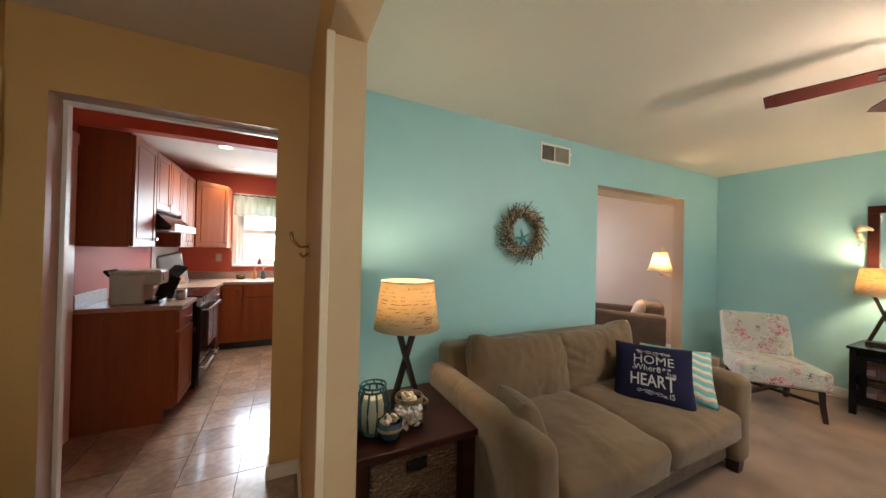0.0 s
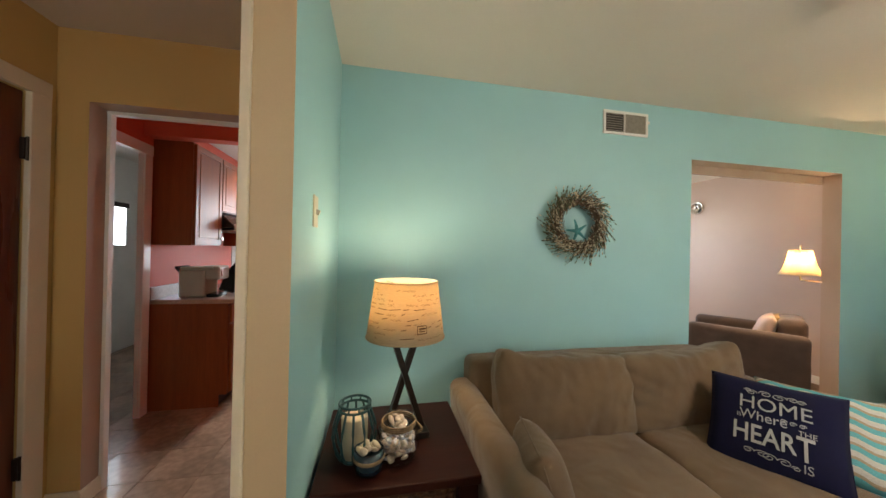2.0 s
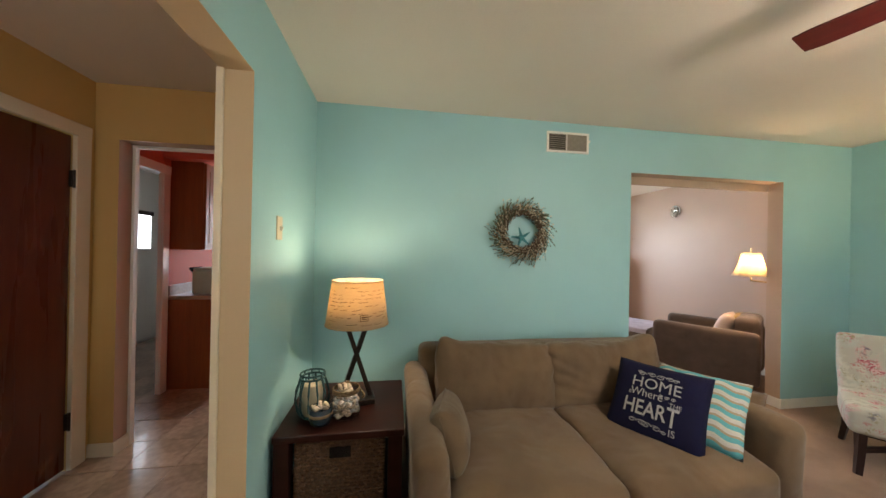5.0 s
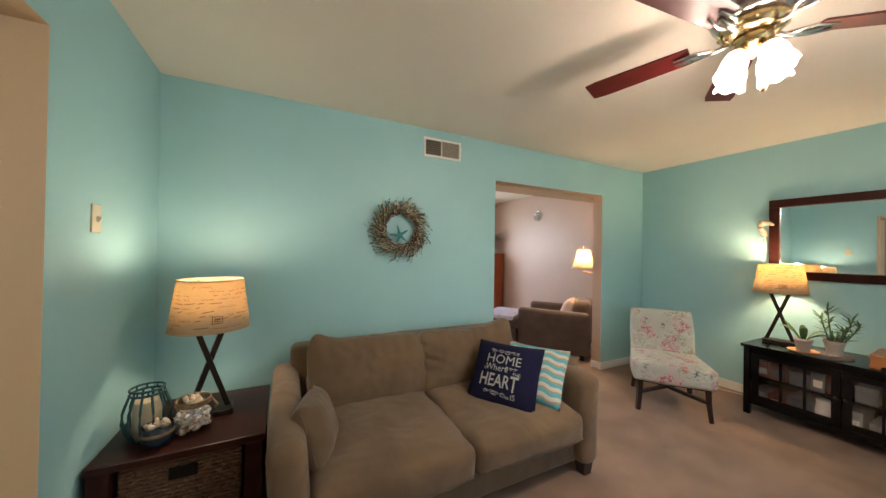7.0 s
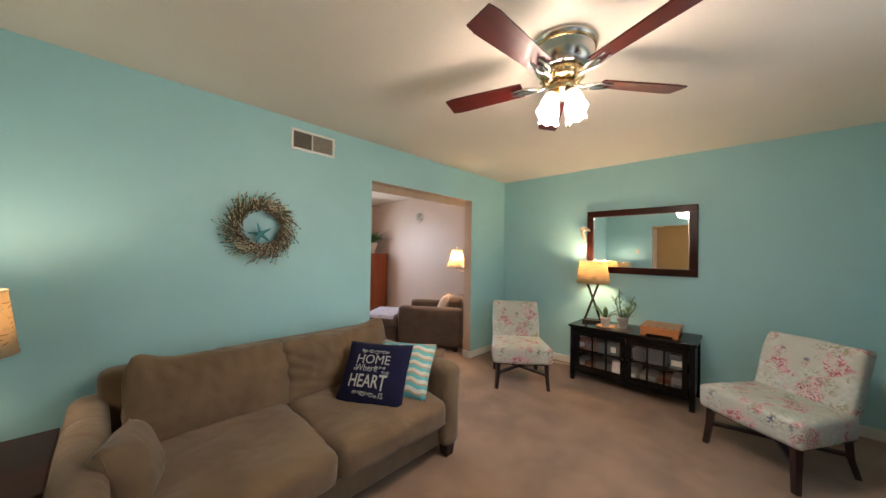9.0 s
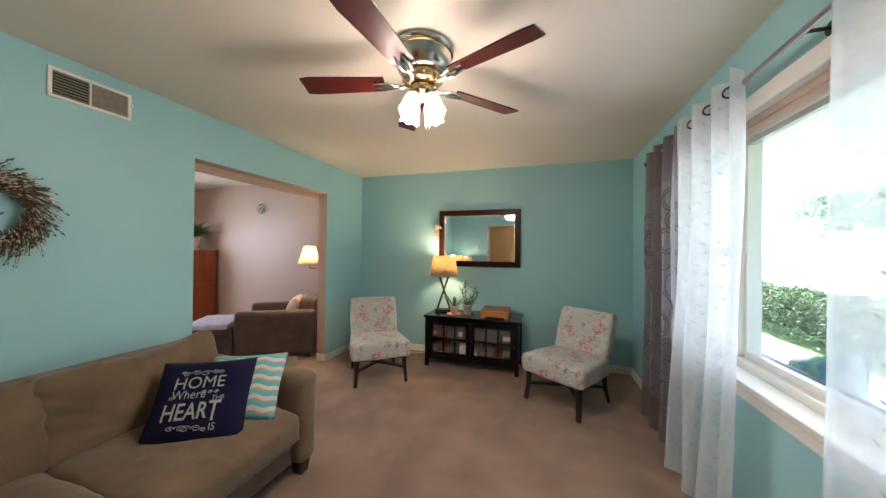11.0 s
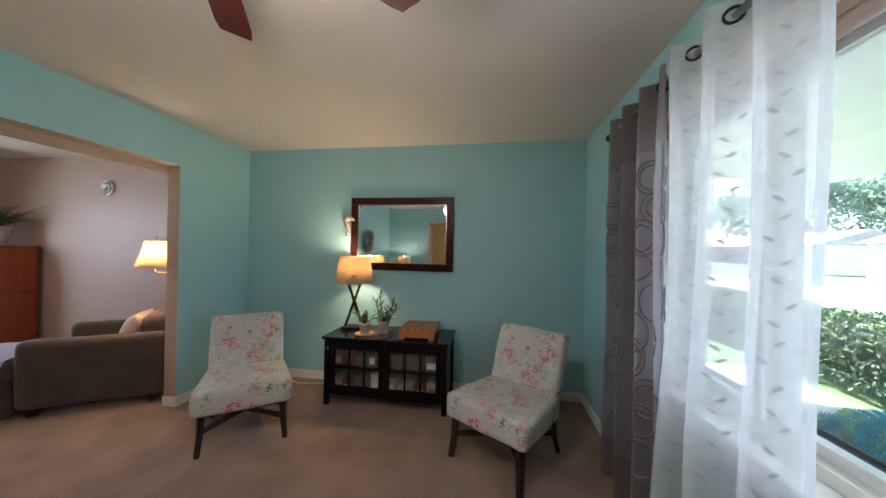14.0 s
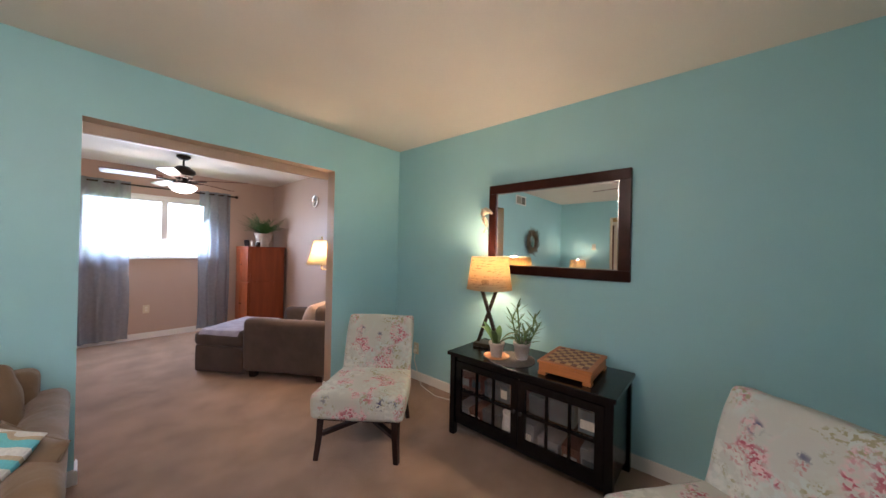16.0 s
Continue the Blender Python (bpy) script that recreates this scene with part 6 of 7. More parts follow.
fern = potted("fern", "bushy dark fern in a white urn pot on the armoire", turned(5.24, 5.52, AZ, 0), 0.125, 0.22, POT, 0, 2, 0.3, 0.03, profile=[(0.085, 0), (0.090, 0.012), (0.066, 0.030), (0.072, 0.045), (0.105, 0.10), (0.118, 0.16), (0.120, 0.185), (0.136, 0.200), (0.138, 0.220), (0.124, 0.220), (0.112, 0.185)])
rg = random.Random(31)
for k in range(84):
    bm = bmesh.new()
    a, ln, rise, dr = rg.uniform(0, 6.28), rg.uniform(0.26, 0.46), rg.uniform(0.75, 1.5), rg.uniform(0.10, 0.55)
    side = Vector((-math.sin(a), math.cos(a), 0))
    last = None
    for i in range(17):
        t = i / 16
        out, up = ln * t * (math.cos(rise) + 0.3 * t), ln * (t * math.sin(rise) - dr * t * t)
        c = Vector((math.cos(a) * out, math.sin(a) * out, 0.18 + up))
        rib = [bm.verts.new(c - side * 0.002), bm.verts.new(c + side * 0.002)]
        if last:
            bm.faces.new((last[0], last[1], rib[1], rib[0]))
            for root, s in zip(rib, (-1, 1)):
                w = 0.058 * math.sin(math.pi * (0.1 + 0.85 * t))
                bm.faces.new([root] + [bm.verts.new(c + v) for v in (side * s * w * 0.5 + Vector((0.008 * math.cos(a), 0.008 * math.sin(a), 0.004)), side * s * w + Vector((0, 0, -0.006)), side * s * w * 0.5 - Vector((0.006 * math.cos(a), 0.006 * math.sin(a), 0.002)))])
        last = rib
    part("frond", bm, FERN, fern, "", False)
whole("photo_frame", bx(-0.012, 0.012, -0.045, 0.045, 0, 0.11, bevel=0.003), LEGWOOD, "small dark picture frame on the armoire", "picture frame", m=pose(5.06, 5.72, AZ, 0, -8, 20))
whole("small_urn", lathe([(0.02, 0), (0.03, 0.008), (0.022, 0.02), (0.035, 0.06), (0.028, 0.095), (0.033, 0.10), (0.025, 0.10), (0.02, 0.03)], 18), POT, "small pale urn on the armoire", "urn", smooth=True, m=turned(5.06, 5.45, AZ, 0))
whole("candle_jar", lathe([(0.03, 0), (0.036, 0.005), (0.036, 0.07), (0.03, 0.075), (0.028, 0.02)], 18), BRONZE, "dark candle jar on the armoire", "candle", smooth=True, m=turned(5.10, 5.36, AZ, 0))

ck = thing("wall_clock", "small round silver wall clock with a pale face", "clock", pose(XE, 4.345, 2.05, 0, -90, 0))
part("rim", lathe([(0.088, 0.001), (0.095, 0.010), (0.092, 0.024), (0.080, 0.028), (0.076, 0.018)], 36), CHROME, ck, "silver rim", True)
part("dial", lathe([(0.001, 0.017), (0.077, 0.017), (0.077, 0.014)], 36, cap=False), WHITE, ck, "pale dial")
part("dial_ring", lathe([(0.045, 0.0175), (0.045, 0.020), (0.030, 0.020), (0.030, 0.0175)], 30, cap=False), VENTGREY, ck, "grey inner ring")
for a, ln in ((40, 0.045), (-80, 0.06)):
    part("pointer", moved(bx(-0.003, 0.003, -0.008, ln, 0.0205, 0.0225), pose(0, 0, 0, 0, 0, a)), BLACK, ck)
for k in range(12):
    part("hour_mark", moved(bx(-0.002, 0.002, 0.058, 0.070, 0.0172, 0.019), pose(0, 0, 0, 0, 0, 30 * k)), BLACK, ck)

wl = thing("swing_arm_lamp", "brass swing-arm wall lamp with a lit cream bell shade", "lamp")
part("wall_plate", rod((4.98, KY0, 1.10), (4.98, KY0 + 0.014, 1.10), 0.05, n=20), BRASS, wl)
part("swing_arm", tube([(4.98, KY0 + 0.014, 1.10), (4.98, KY0 + 0.05, 1.12), (4.90, KY0 + 0.10, 1.13), (4.80, KY0 + 0.165, 1.14), (4.80, KY0 + 0.165, 1.20)], 0.008, 8), BRASS, wl, "", True)
part("socket", rod((4.80, KY0 + 0.165, 1.18), (4.80, KY0 + 0.165, 1.25), 0.016), BRASS, wl)
bell = [(0.150, 1.185), (0.128, 1.22), (0.105, 1.28), (0.088, 1.35), (0.075, 1.42)]
bell2 = [(r - 0.003, z) for r, z in bell]
bs = part("bell_shade", lathe(bell + bell2[::-1] + bell[:1], 36, cap=False, x=4.80, y=KY0 + 0.165), SHADE2, wl, "lit cream pleated shade", True)
for k in range(12):
    a = 2 * math.pi * k / 12
    part("shade_rib", tube([(4.80 + (r + 0.001) * math.cos(a), KY0 + 0.165 + (r + 0.001) * math.sin(a), z) for r, z in bell], 0.0018, 4), SHADE2, bs)
part("finial", rod((4.80, KY0 + 0.165, 1.40), (4.80, KY0 + 0.165, 1.465), 0.005, 0.008), BRASS, wl)

# ---- foyer pieces ----
hk = thing("coat_hook", "brass double coat hook on the foyer wall", "hook")
part("hook_plate", bx(0.549, 0.555, 2.078, 2.098, 1.32, 1.40, bevel=0.002), BRASS, hk)
part("upper_prong", tube([(0.55, 2.088, 1.38), (0.51, 2.088, 1.375), (0.475, 2.088, 1.41), (0.465, 2.088, 1.45)], 0.006, 8, taper=0.009), BRASS, hk, "", True)
part("lower_prong", tube([(0.55, 2.088, 1.345), (0.525, 2.088, 1.325), (0.51, 2.088, 1.345)], 0.006, 8, taper=0.008), BRASS, hk, "", True)
chime = thing("door_chime", "white door chime box on the foyer wall", "chime")
part("case", bx(FX, FX + 0.05, 1.42, 1.60, 2.16, 2.26, bevel=0.006), PLASTIC, chime)
part("grille", bx(FX + 0.05, FX + 0.053, 1.45, 1.57, 2.18, 2.24), WHITE, chime)
stand = thing("plant_stand", "dark wooden plant stand in the foyer", "stand", turned(-0.47, 1.12, 0, 0))
part("stand_top", bx(-0.17, 0.17, -0.17, 0.17, 0.72, 0.75, bevel=0.004), ESPRESSO, stand)
for x in (-0.14, 0.14):
    for y in (-0.14, 0.14):
        part("leg", bar((x * 0.95, y * 0.95, 0.72), (x, y, 0), 0.035, 0.035), ESPRESSO, stand)
potted("foyer_plant", "leafy green plant in a pale pot on the foyer stand", turned(-0.47, 1.12, 0.75, 0), 0.08, 0.15, POT, 26, 17, 0.30, 0.045, riser=(0.6, 1.4))

# ---- kitchen ----
CT = 0.90


def raised_door(x, y0, y1, z0, z1, parent, axis="x", knob=None):
    """A framed door with a raised panel; its face looks along +x, or along -y."""
    def bb(d0, d1, a, b, c, d, bevel=0.0):
        return bx(x + d0, x + d1, a, b, c, d, bevel=bevel) if axis == "x" else bx(a, b, x - d1, x - d0, c, d, bevel=bevel)
    dr = part("door", bb(0, 0.018, y0, y1, z0, z1, 0.003), CHERRY, parent)
    s = 0.05 if z1 - z0 > 0.3 else 0.03
    for a, b, c, d in ((y0, y1, z1 - s, z1), (y0, y1, z0, z0 + s), (y0, y0 + s, z0 + s, z1 - s), (y1 - s, y1, z0 + s, z1 - s)):
        part("stile", bb(0.018, 0.024, a, b, c, d, 0.002), CHERRY, dr)
    part("raised_panel", bb(0.018, 0.023, y0 + s + 0.014, y1 - s - 0.014, z0 + s + 0.014, z1 - s - 0.014, 0.003), CHERRY, dr)
    if knob:
        ky, kz = knob
        p0, p1 = ((x + 0.024, ky, kz), (x + 0.046, ky, kz)) if axis == "x" else ((ky, x - 0.024, kz), (ky, x - 0.046, kz))
        part("knob", rod(p0, p1, 0.006, 0.013), CHROME, dr, "small nickel knob")
    return dr


def base_unit(label, y0, y1, drawer=True):
    c = thing("base_cabinet", label, "cabinet", None, "kitchen base cabinets")
    part("body", bx(KX, -0.31, y0, y1, 0.10, CT - 0.035), CHERRY, c)
    part("toe_kick", bx(KX, -0.38, y0 + 0.004, y1 - 0.004, 0, 0.10), LEGWOOD, c)
    if drawer:
        d = part("drawer_front", bx(-0.31, -0.29, y0 + 0.015, y1 - 0.015, 0.70, 0.845, bevel=0.004), CHERRY, c)
        ym = (y0 + y1) / 2
        part("pull", tube([(-0.29, ym - 0.045, 0.775), (-0.265, ym - 0.04, 0.775), (-0.265, ym + 0.04, 0.775), (-0.29, ym + 0.045, 0.775)], 0.005, 7), CHROME, d, "nickel pull", True)
    raised_door(-0.31, y0 + 0.015, y1 - 0.015, 0.115, 0.685 if drawer else 0.845, c, "x", (y1 - 0.04, 0.62))
    return c


end_unit = base_unit("cherry wood base cabinet with a drawer beside the stove", 3.47, 3.90)
part("end_panel", bx(KX, -0.372, 3.462, 3.4695, 0.0, CT - 0.036), CHERRY, end_unit)
part("end_panel_front", bx(-0.372, -0.312, 3.462, 3.4695, 0.10, CT - 0.036), CHERRY, end_unit)
base_unit("cherry wood base cabinet between stove and corner", 4.67, 5.27)
bk = thing("base_cabinet", "cherry wood sink cabinet under the kitchen window", "cabinet", None, "kitchen base cabinets")
part("body", bx(KX, 1.4, 5.30, YB, 0.10, CT - 0.035), CHERRY, bk)
part("toe_kick", bx(-0.38, 1.4, 5.37, YB, 0, 0.10), LEGWOOD, bk)
for n, (a, b) in enumerate(((-0.27, -0.05), (-0.03, 0.44), (0.46, 0.93))):
    raised_door(5.30, a, b, 0.115, 0.845 if n == 0 else 0.685, bk, "y", (b - 0.04, 0.78 if n == 0 else 0.62))
    if n:
        part("drawer_front", bx(a, b, 5.28, 5.30, 0.70, 0.845, bevel=0.004), CHERRY, bk)
ctop = thing("worktop", "beige speckled kitchen worktop with a splash lip", "worktop")
part("slab", bx(KX, -0.265, 3.45, 3.905, CT - 0.035, CT, bevel=0.006), COUNTER, ctop)
part("slab", bx(KX, -0.265, 4.665, 5.275, CT - 0.035, CT, bevel=0.006), COUNTER, ctop)
part("slab", bx(KX, 1.4, 5.276, YB, CT - 0.035, CT, bevel=0.006), COUNTER, ctop)
part("splash_lip", bx(KX, KX + 0.02, 3.45, 3.905, CT, CT + 0.10, bevel=0.003), COUNTER, ctop)
part("splash_lip", bx(KX, KX + 0.02, 4.665, YB - 0.02, CT, CT + 0.10, bevel=0.003), COUNTER, ctop)
part("splash_lip", bx(KX, 1.4, YB - 0.02, YB, CT, CT + 0.10, bevel=0.003), COUNTER, ctop)

stove = thing("stove", "black electric range with a glass top and oven", "stove")
part("body", bx(KX + 0.02, -0.27, 3.91, 4.66, 0.06, CT - 0.012), APPL, stove)
part("cooktop", bx(KX + 0.02, -0.235, 3.908, 4.662, CT - 0.012, CT + 0.008, bevel=0.003), APPL, stove, "black glass cooktop")
part("oven_door", bx(-0.27, -0.235, 3.92, 4.65, 0.27, 0.80, bevel=0.006), APPL, stove, "black glass oven door")
part("warming_drawer", bx(-0.27, -0.240, 3.92, 4.65, 0.08, 0.255, bevel=0.006), APPL, stove)
part("control_strip", bx(-0.27, -0.238, 3.92, 4.65, 0.81, 0.885, bevel=0.004), STEEL, stove, "steel control strip")
for z, x in ((0.765, -0.19), (0.225, -0.20)):
    hd2 = part("oven_handle", rod((x, 3.96, z), (x, 4.61, z), 0.011, n=10), STEEL, stove, "steel bar handle", True)
    for y in (4.0, 4.57):
        part("handle_post", rod((-0.24, y, z), (x, y, z), 0.007, n=8), STEEL, hd2)
for k, (x, y, r) in enumerate(((-0.75, 4.1, 0.09), (-0.45, 4.1, 0.11), (-0.75, 4.47, 0.11), (-0.45, 4.47, 0.09))):
    part("burner_ring", tube([(x + r * math.cos(a), y + r * math.sin(a), CT + 0.0085) for a in (2 * math.pi * i / 28 for i in range(28))], 0.0012, 4, close=True), VENTGREY, stove)
for y, mt in ((4.18, TOWEL), (4.40, PAPER)):
    tw2 = thing("dish_towel", "grey dish towel hung on the oven handle" if mt is TOWEL else "white dish towel hung on the oven handle", "towel")
    part("cloth", sheet(lambda u, v, y=y: (-0.190 + 0.014 * math.cos(math.pi * min(1, v * 6)) + 0.004 * math.sin(u * 14), y + 0.18 * (u - 0.5), 0.778 - (0 if v < 0.1 else 0.42 * (v - 0.1)) + 0.0), 12, 14), mt, tw2, "", True)

for k, (y0, y1, z0) in enumerate(((3.47, 3.93, 1.345), (3.93, 4.68, 1.68), (4.68, 5.24, 1.345))):
    c = thing("wall_cabinet", "cherry wood wall cabinet with raised-panel doors", "cabinet", None, "kitchen wall cabinets")
    part("body", bx(KX, -0.60, y0 + 0.001, y1 - 0.001, z0, 2.198), CHERRY, c)
    ys = [y0, y1] if k == 0 else [y0, (y0 + y1) / 2, y1]
    for n, (a, b) in enumerate(zip(ys, ys[1:])):
        raised_door(-0.60, a + 0.006, b - 0.006, z0 + 0.006, 2.185, c, "x", (b - 0.03 if n == 0 else a + 0.03, z0 + 0.07))
cc2 = thing("wall_cabinet", "cherry wood corner wall cabinet beside the window", "cabinet", None, "kitchen wall cabinets")
cb2 = bmesh.new()
foot = ((KX, 5.241), (-0.585, 5.241), (-0.285, 5.60), (-0.27, YB), (KX, YB))
low, high = ([cb2.verts.new((x, y, z)) for x, y in foot] for z in (1.345, 2.198))
cb2.faces.new(low[::-1]), cb2.faces.new(high)
for i in range(5):
    j = (i + 1) % 5
    cb2.faces.new((low[i], low[j], high[j], high[i]))
part("body", cb2, CHERRY, cc2)
slant = math.degrees(math.atan2(0.359, 0.300))
raised_door(0.0, -0.222, 0.222, 1.355, 2.185, cc2, "y", (0.185, 1.42)).matrix_basis = pose(-0.435, 5.4205, 0, 0, 0, slant)
hood = thing("range_hood", "black and white range hood over the stove", "range hood")
hb = bmesh.new()
vs = [hb.verts.new(p) for p in ((KX, 3.935, 1.50), (KX, 4.675, 1.50), (KX, 4.675, 1.675), (KX, 3.935, 1.675), (-0.46, 3.935, 1.53), (-0.46, 4.675, 1.53), (-0.60, 4.675, 1.675), (-0.60, 3.935, 1.675))]
for f in ((0, 1, 2, 3), (4, 7, 6, 5), (0, 4, 5, 1), (3, 2, 6, 7), (0, 3, 7, 4), (1, 5, 6, 2)):
    hb.faces.new([vs[i] for i in f])
part("canopy", hb, APPL, hood, "black canopy")
part("front_lip", bx(-0.475, -0.445, 3.935, 4.675, 1.495, 1.56, bevel=0.004), WHITE, hood, "white front lip")
part("filter", bx(-0.88, -0.50, 4.0, 4.61, 1.494, 1.503), STEEL, hood)
whole("splash_panel", bx(KX, KX + 0.008, 4.90, 5.88, CT + 0.102, 1.49), BACKSPL, "pale wall panel behind the stove", "panel")

kg = thing("coffee_maker", "light grey pod coffee maker on the worktop", "coffee maker", turned(-0.62, 3.66, CT, 0))
part("body", bx(-0.11, 0.09, -0.12, 0.12, 0, 0.24, bevel=0.02, seg=3), KEURIG, kg)
part("brew_head", bx(0.05, 0.19, -0.10, 0.10, 0.15, 0.27, bevel=0.02, seg=3), KEURIG, kg)
part("lid", bx(-0.10, 0.15, -0.115, 0.115, 0.24, 0.262, bevel=0.009), KEURIG, kg)
part("drip_tray", bx(0.09, 0.18, -0.09, 0.09, 0, 0.03, bevel=0.005), BLACK, kg, "black drip tray")
part("handle", tube([(-0.11, -0.09, 0.22), (-0.14, -0.09, 0.255), (-0.14, 0.09, 0.255), (-0.11, 0.09, 0.22)], 0.012, 8), BLACK, kg, "black handle", True)
part("panel", bx(0.186, 0.192, -0.06, 0.06, 0.18, 0.25, bevel=0.002), STEEL, kg, "silver front panel")
kb = thing("knife_block", "black knife block full of black-handled knives", "knife block", pose(-0.49, 3.84, CT, 0, 0, 20))
part("block", moved(bx(-0.06, 0.06, -0.045, 0.045, 0, 0.19, bevel=0.006), pose(0, 0, 0.019, 0, 18, 0)), BLACK, kb)
rg = random.Random(9)
for i in range(4):
    for j in range(3):
        p = Vector((0.05 + (i - 1.5) * 0.024, (j - 1) * 0.026, 0.205 - i * 0.007))
        part("knife_handle", bar(p, p + Vector((0.070, 0.012 * (j - 1), 0.078 + 0.02 * rg.random())), 0.018, 0.024), BLACK, kb, "black handle with steel end")
whole("coffee_mug", lathe([(0.03, 0), (0.038, 0.004), (0.04, 0.085), (0.037, 0.085), (0.034, 0.008)], 20), STEEL, "steel mug beside the knife block", "mug", smooth=True, m=turned(-0.355, 3.79, CT, 0))
whole("tray", bx(-0.18, 0.18, -0.03, 0.03, 0, 0.36, bevel=0.029, seg=5), CERAMIC, "grey-green oval tray propped on the worktop", "tray", m=pose(-0.78, 5.26, CT + 0.004, 0, -12, 62))
rb = thing("recipe_card", "white printed card propped against the tray", "card", pose(-0.66, 5.14, CT + 0.001, -14, 0, 50))
part("sheet", bx(-0.085, 0.085, -0.004, 0.004, 0, 0.20, bevel=0.001), PAPER, rb)
part("print", bx(-0.04, 0.04, -0.0055, -0.0042, 0.03, 0.08), SAUCER, rb, "coloured print")
part("print", bx(-0.03, 0.03, -0.0055, -0.0042, 0.11, 0.15), CERAMIC, rb)
whole("sponge_basket", lathe([(0.04, 0), (0.05, 0.004), (0.062, 0.07), (0.058, 0.07), (0.045, 0.008)], 20), WICKER, "brown woven basket beside the sink", "basket", smooth=True, m=turned(-0.12, 5.70, CT, 0))
for nm, x, mt, lab in (("soap_bottle", 0.05, SAUCER, "orange soap bottle beside the sink"), ("soap_bottle", 0.16, BOXBLUE, "blue soap bottle beside the sink")):
    sb = thing(nm, lab, "bottle", turned(x, 5.72, CT, 0))
    part("bottle", lathe([(0.028, 0), (0.03, 0.005), (0.03, 0.09), (0.012, 0.115), (0.010, 0.13)], 18), mt, sb, "", True)
    part("pump", tube([(0, 0, 0.13), (0, 0, 0.165), (0.03, 0, 0.168)], 0.005, 6), WHITE, sb, "", True)
fl = thing("bud_vase", "small red bottle vase on the kitchen window sill", "vase", turned(0.10, YB - 0.015, KZ0 + 0.002, 0))
part("vase", lathe([(0.02, 0), (0.026, 0.01), (0.028, 0.05), (0.010, 0.08), (0.009, 0.12)], 16), BOXRED, fl, "", True)
tap = thing("tap", "chrome kitchen tap at the sink", "tap", turned(0.30, 5.80, CT, 0))
part("spout", tube([(0, 0, 0), (0, 0, 0.24), (0, -0.05, 0.29), (0, -0.13, 0.27), (0, -0.16, 0.22)], 0.011, 9), STEEL, tap, "", True)
part("lever", tube([(0.02, 0, 0.05), (0.08, -0.01, 0.09)], 0.007, 7), STEEL, tap, "", True)
va = thing("valance", "pale patterned fabric valance over the kitchen window", "valance")
part("cloth", sheet(lambda u, v: (KW0 - 0.04 + (KW1 - KW0 + 0.08) * u, YB - 0.05 + 0.014 * math.sin(u * 60), 2.14 - 0.31 * v + 0.008 * math.sin(u * 30)), 60, 6), VALANCE, va, "", True)
part("pole", rod((KW0 - 0.06, YB - 0.05, 2.13), (KW1 + 0.06, YB - 0.05, 2.13), 0.008), BRONZE, va)
for x, y in ((-0.155, 4.43), (-0.125, 5.475)):
    dl = thing("downlight", "round recessed ceiling downlight, lit", "downlight", turned(x, y, H, 0), "kitchen downlights")
    part("trim_ring", lathe([(0.085, 0), (0.086, -0.006), (0.062, -0.008), (0.060, -0.001)], 28), WHITE, dl, "", True)
    part("lens", lathe([(0.001, -0.003), (0.058, -0.003), (0.058, -0.001)], 24, cap=False), glow("downlight_lens", (1, 0.86, 0.68), 1.2), dl, "lit lens")
for y in (5.30, 5.45):
    plate("kitchen_outlet", "grey wall plate on the red kitchen wall", pose(-0.42 + (y - 5.3) * 1.2, YB, 1.20 + (y - 5.3), 0, 0, 0), False)

# ---- outside, front ----
GZ = -0.30
struct("ground", bx(-300, 300, -400, 300, GZ - 0.2, GZ), GRASS, "sunlit lawn reaching to the horizon", "ground")
struct("porch_floor", bx(-2.5, 7.5, -4.0, YS - 0.2, GZ, -0.15), CONCRETE, "concrete porch slab", "pavement")
struct("porch_ceiling", bx(-2.8, 7.6, -4.1, YS - 0.25, 2.50, 2.56), SIDING, "white painted porch ceiling", "ceiling")
struct("porch_beam", bx(-2.8, 7.6, -3.95, -3.75, 2.22, 2.50), SIDING, "white painted porch beam", "beam")
struct("porch_roof", bx(-2.9, 7.7, -4.3, YS - 0.25, 2.565, 2.75), ROOF, "grey shingle porch roof", "roof")
struct("road", bx(-300, 300, -19, -12, GZ, GZ + 0.01), ASPHALT, "pale sunlit street", "road")
struct("driveway", bx(12, 16, -40, -19, GZ, GZ + 0.012), ASPHALT, "pale concrete driveway", "road")
for x in (5.69, 1.6, -2.2):
    p = thing("porch_post", "white square porch post with a moulded base", "post", turned(x, -3.84, -0.15, 0), "porch posts")
    part("shaft", bx(-0.065, 0.065, -0.065, 0.065, 0.85, 2.37, bevel=0.004), SIDING, p)
    part("plinth", bx(-0.09, 0.09, -0.09, 0.09, 0, 0.85, bevel=0.006), SIDING, p)
    part("cap", bx(-0.10, 0.10, -0.10, 0.10, 2.30, 2.37, bevel=0.006), SIDING, p)
dp = thing("rain_pipe", "brown rain pipe beside the porch post", "pipe")
part("pipe", tube([(5.70, -4.02, -0.15), (5.70, -4.02, 2.1), (5.70, -4.06, 2.3)], 0.035, 8), BARK, dp, "", True)
for z in (0.4, 1.7):
    part("strap", bx(5.655, 5.745, -4.04, -3.91, z, z + 0.03), BARK, dp)

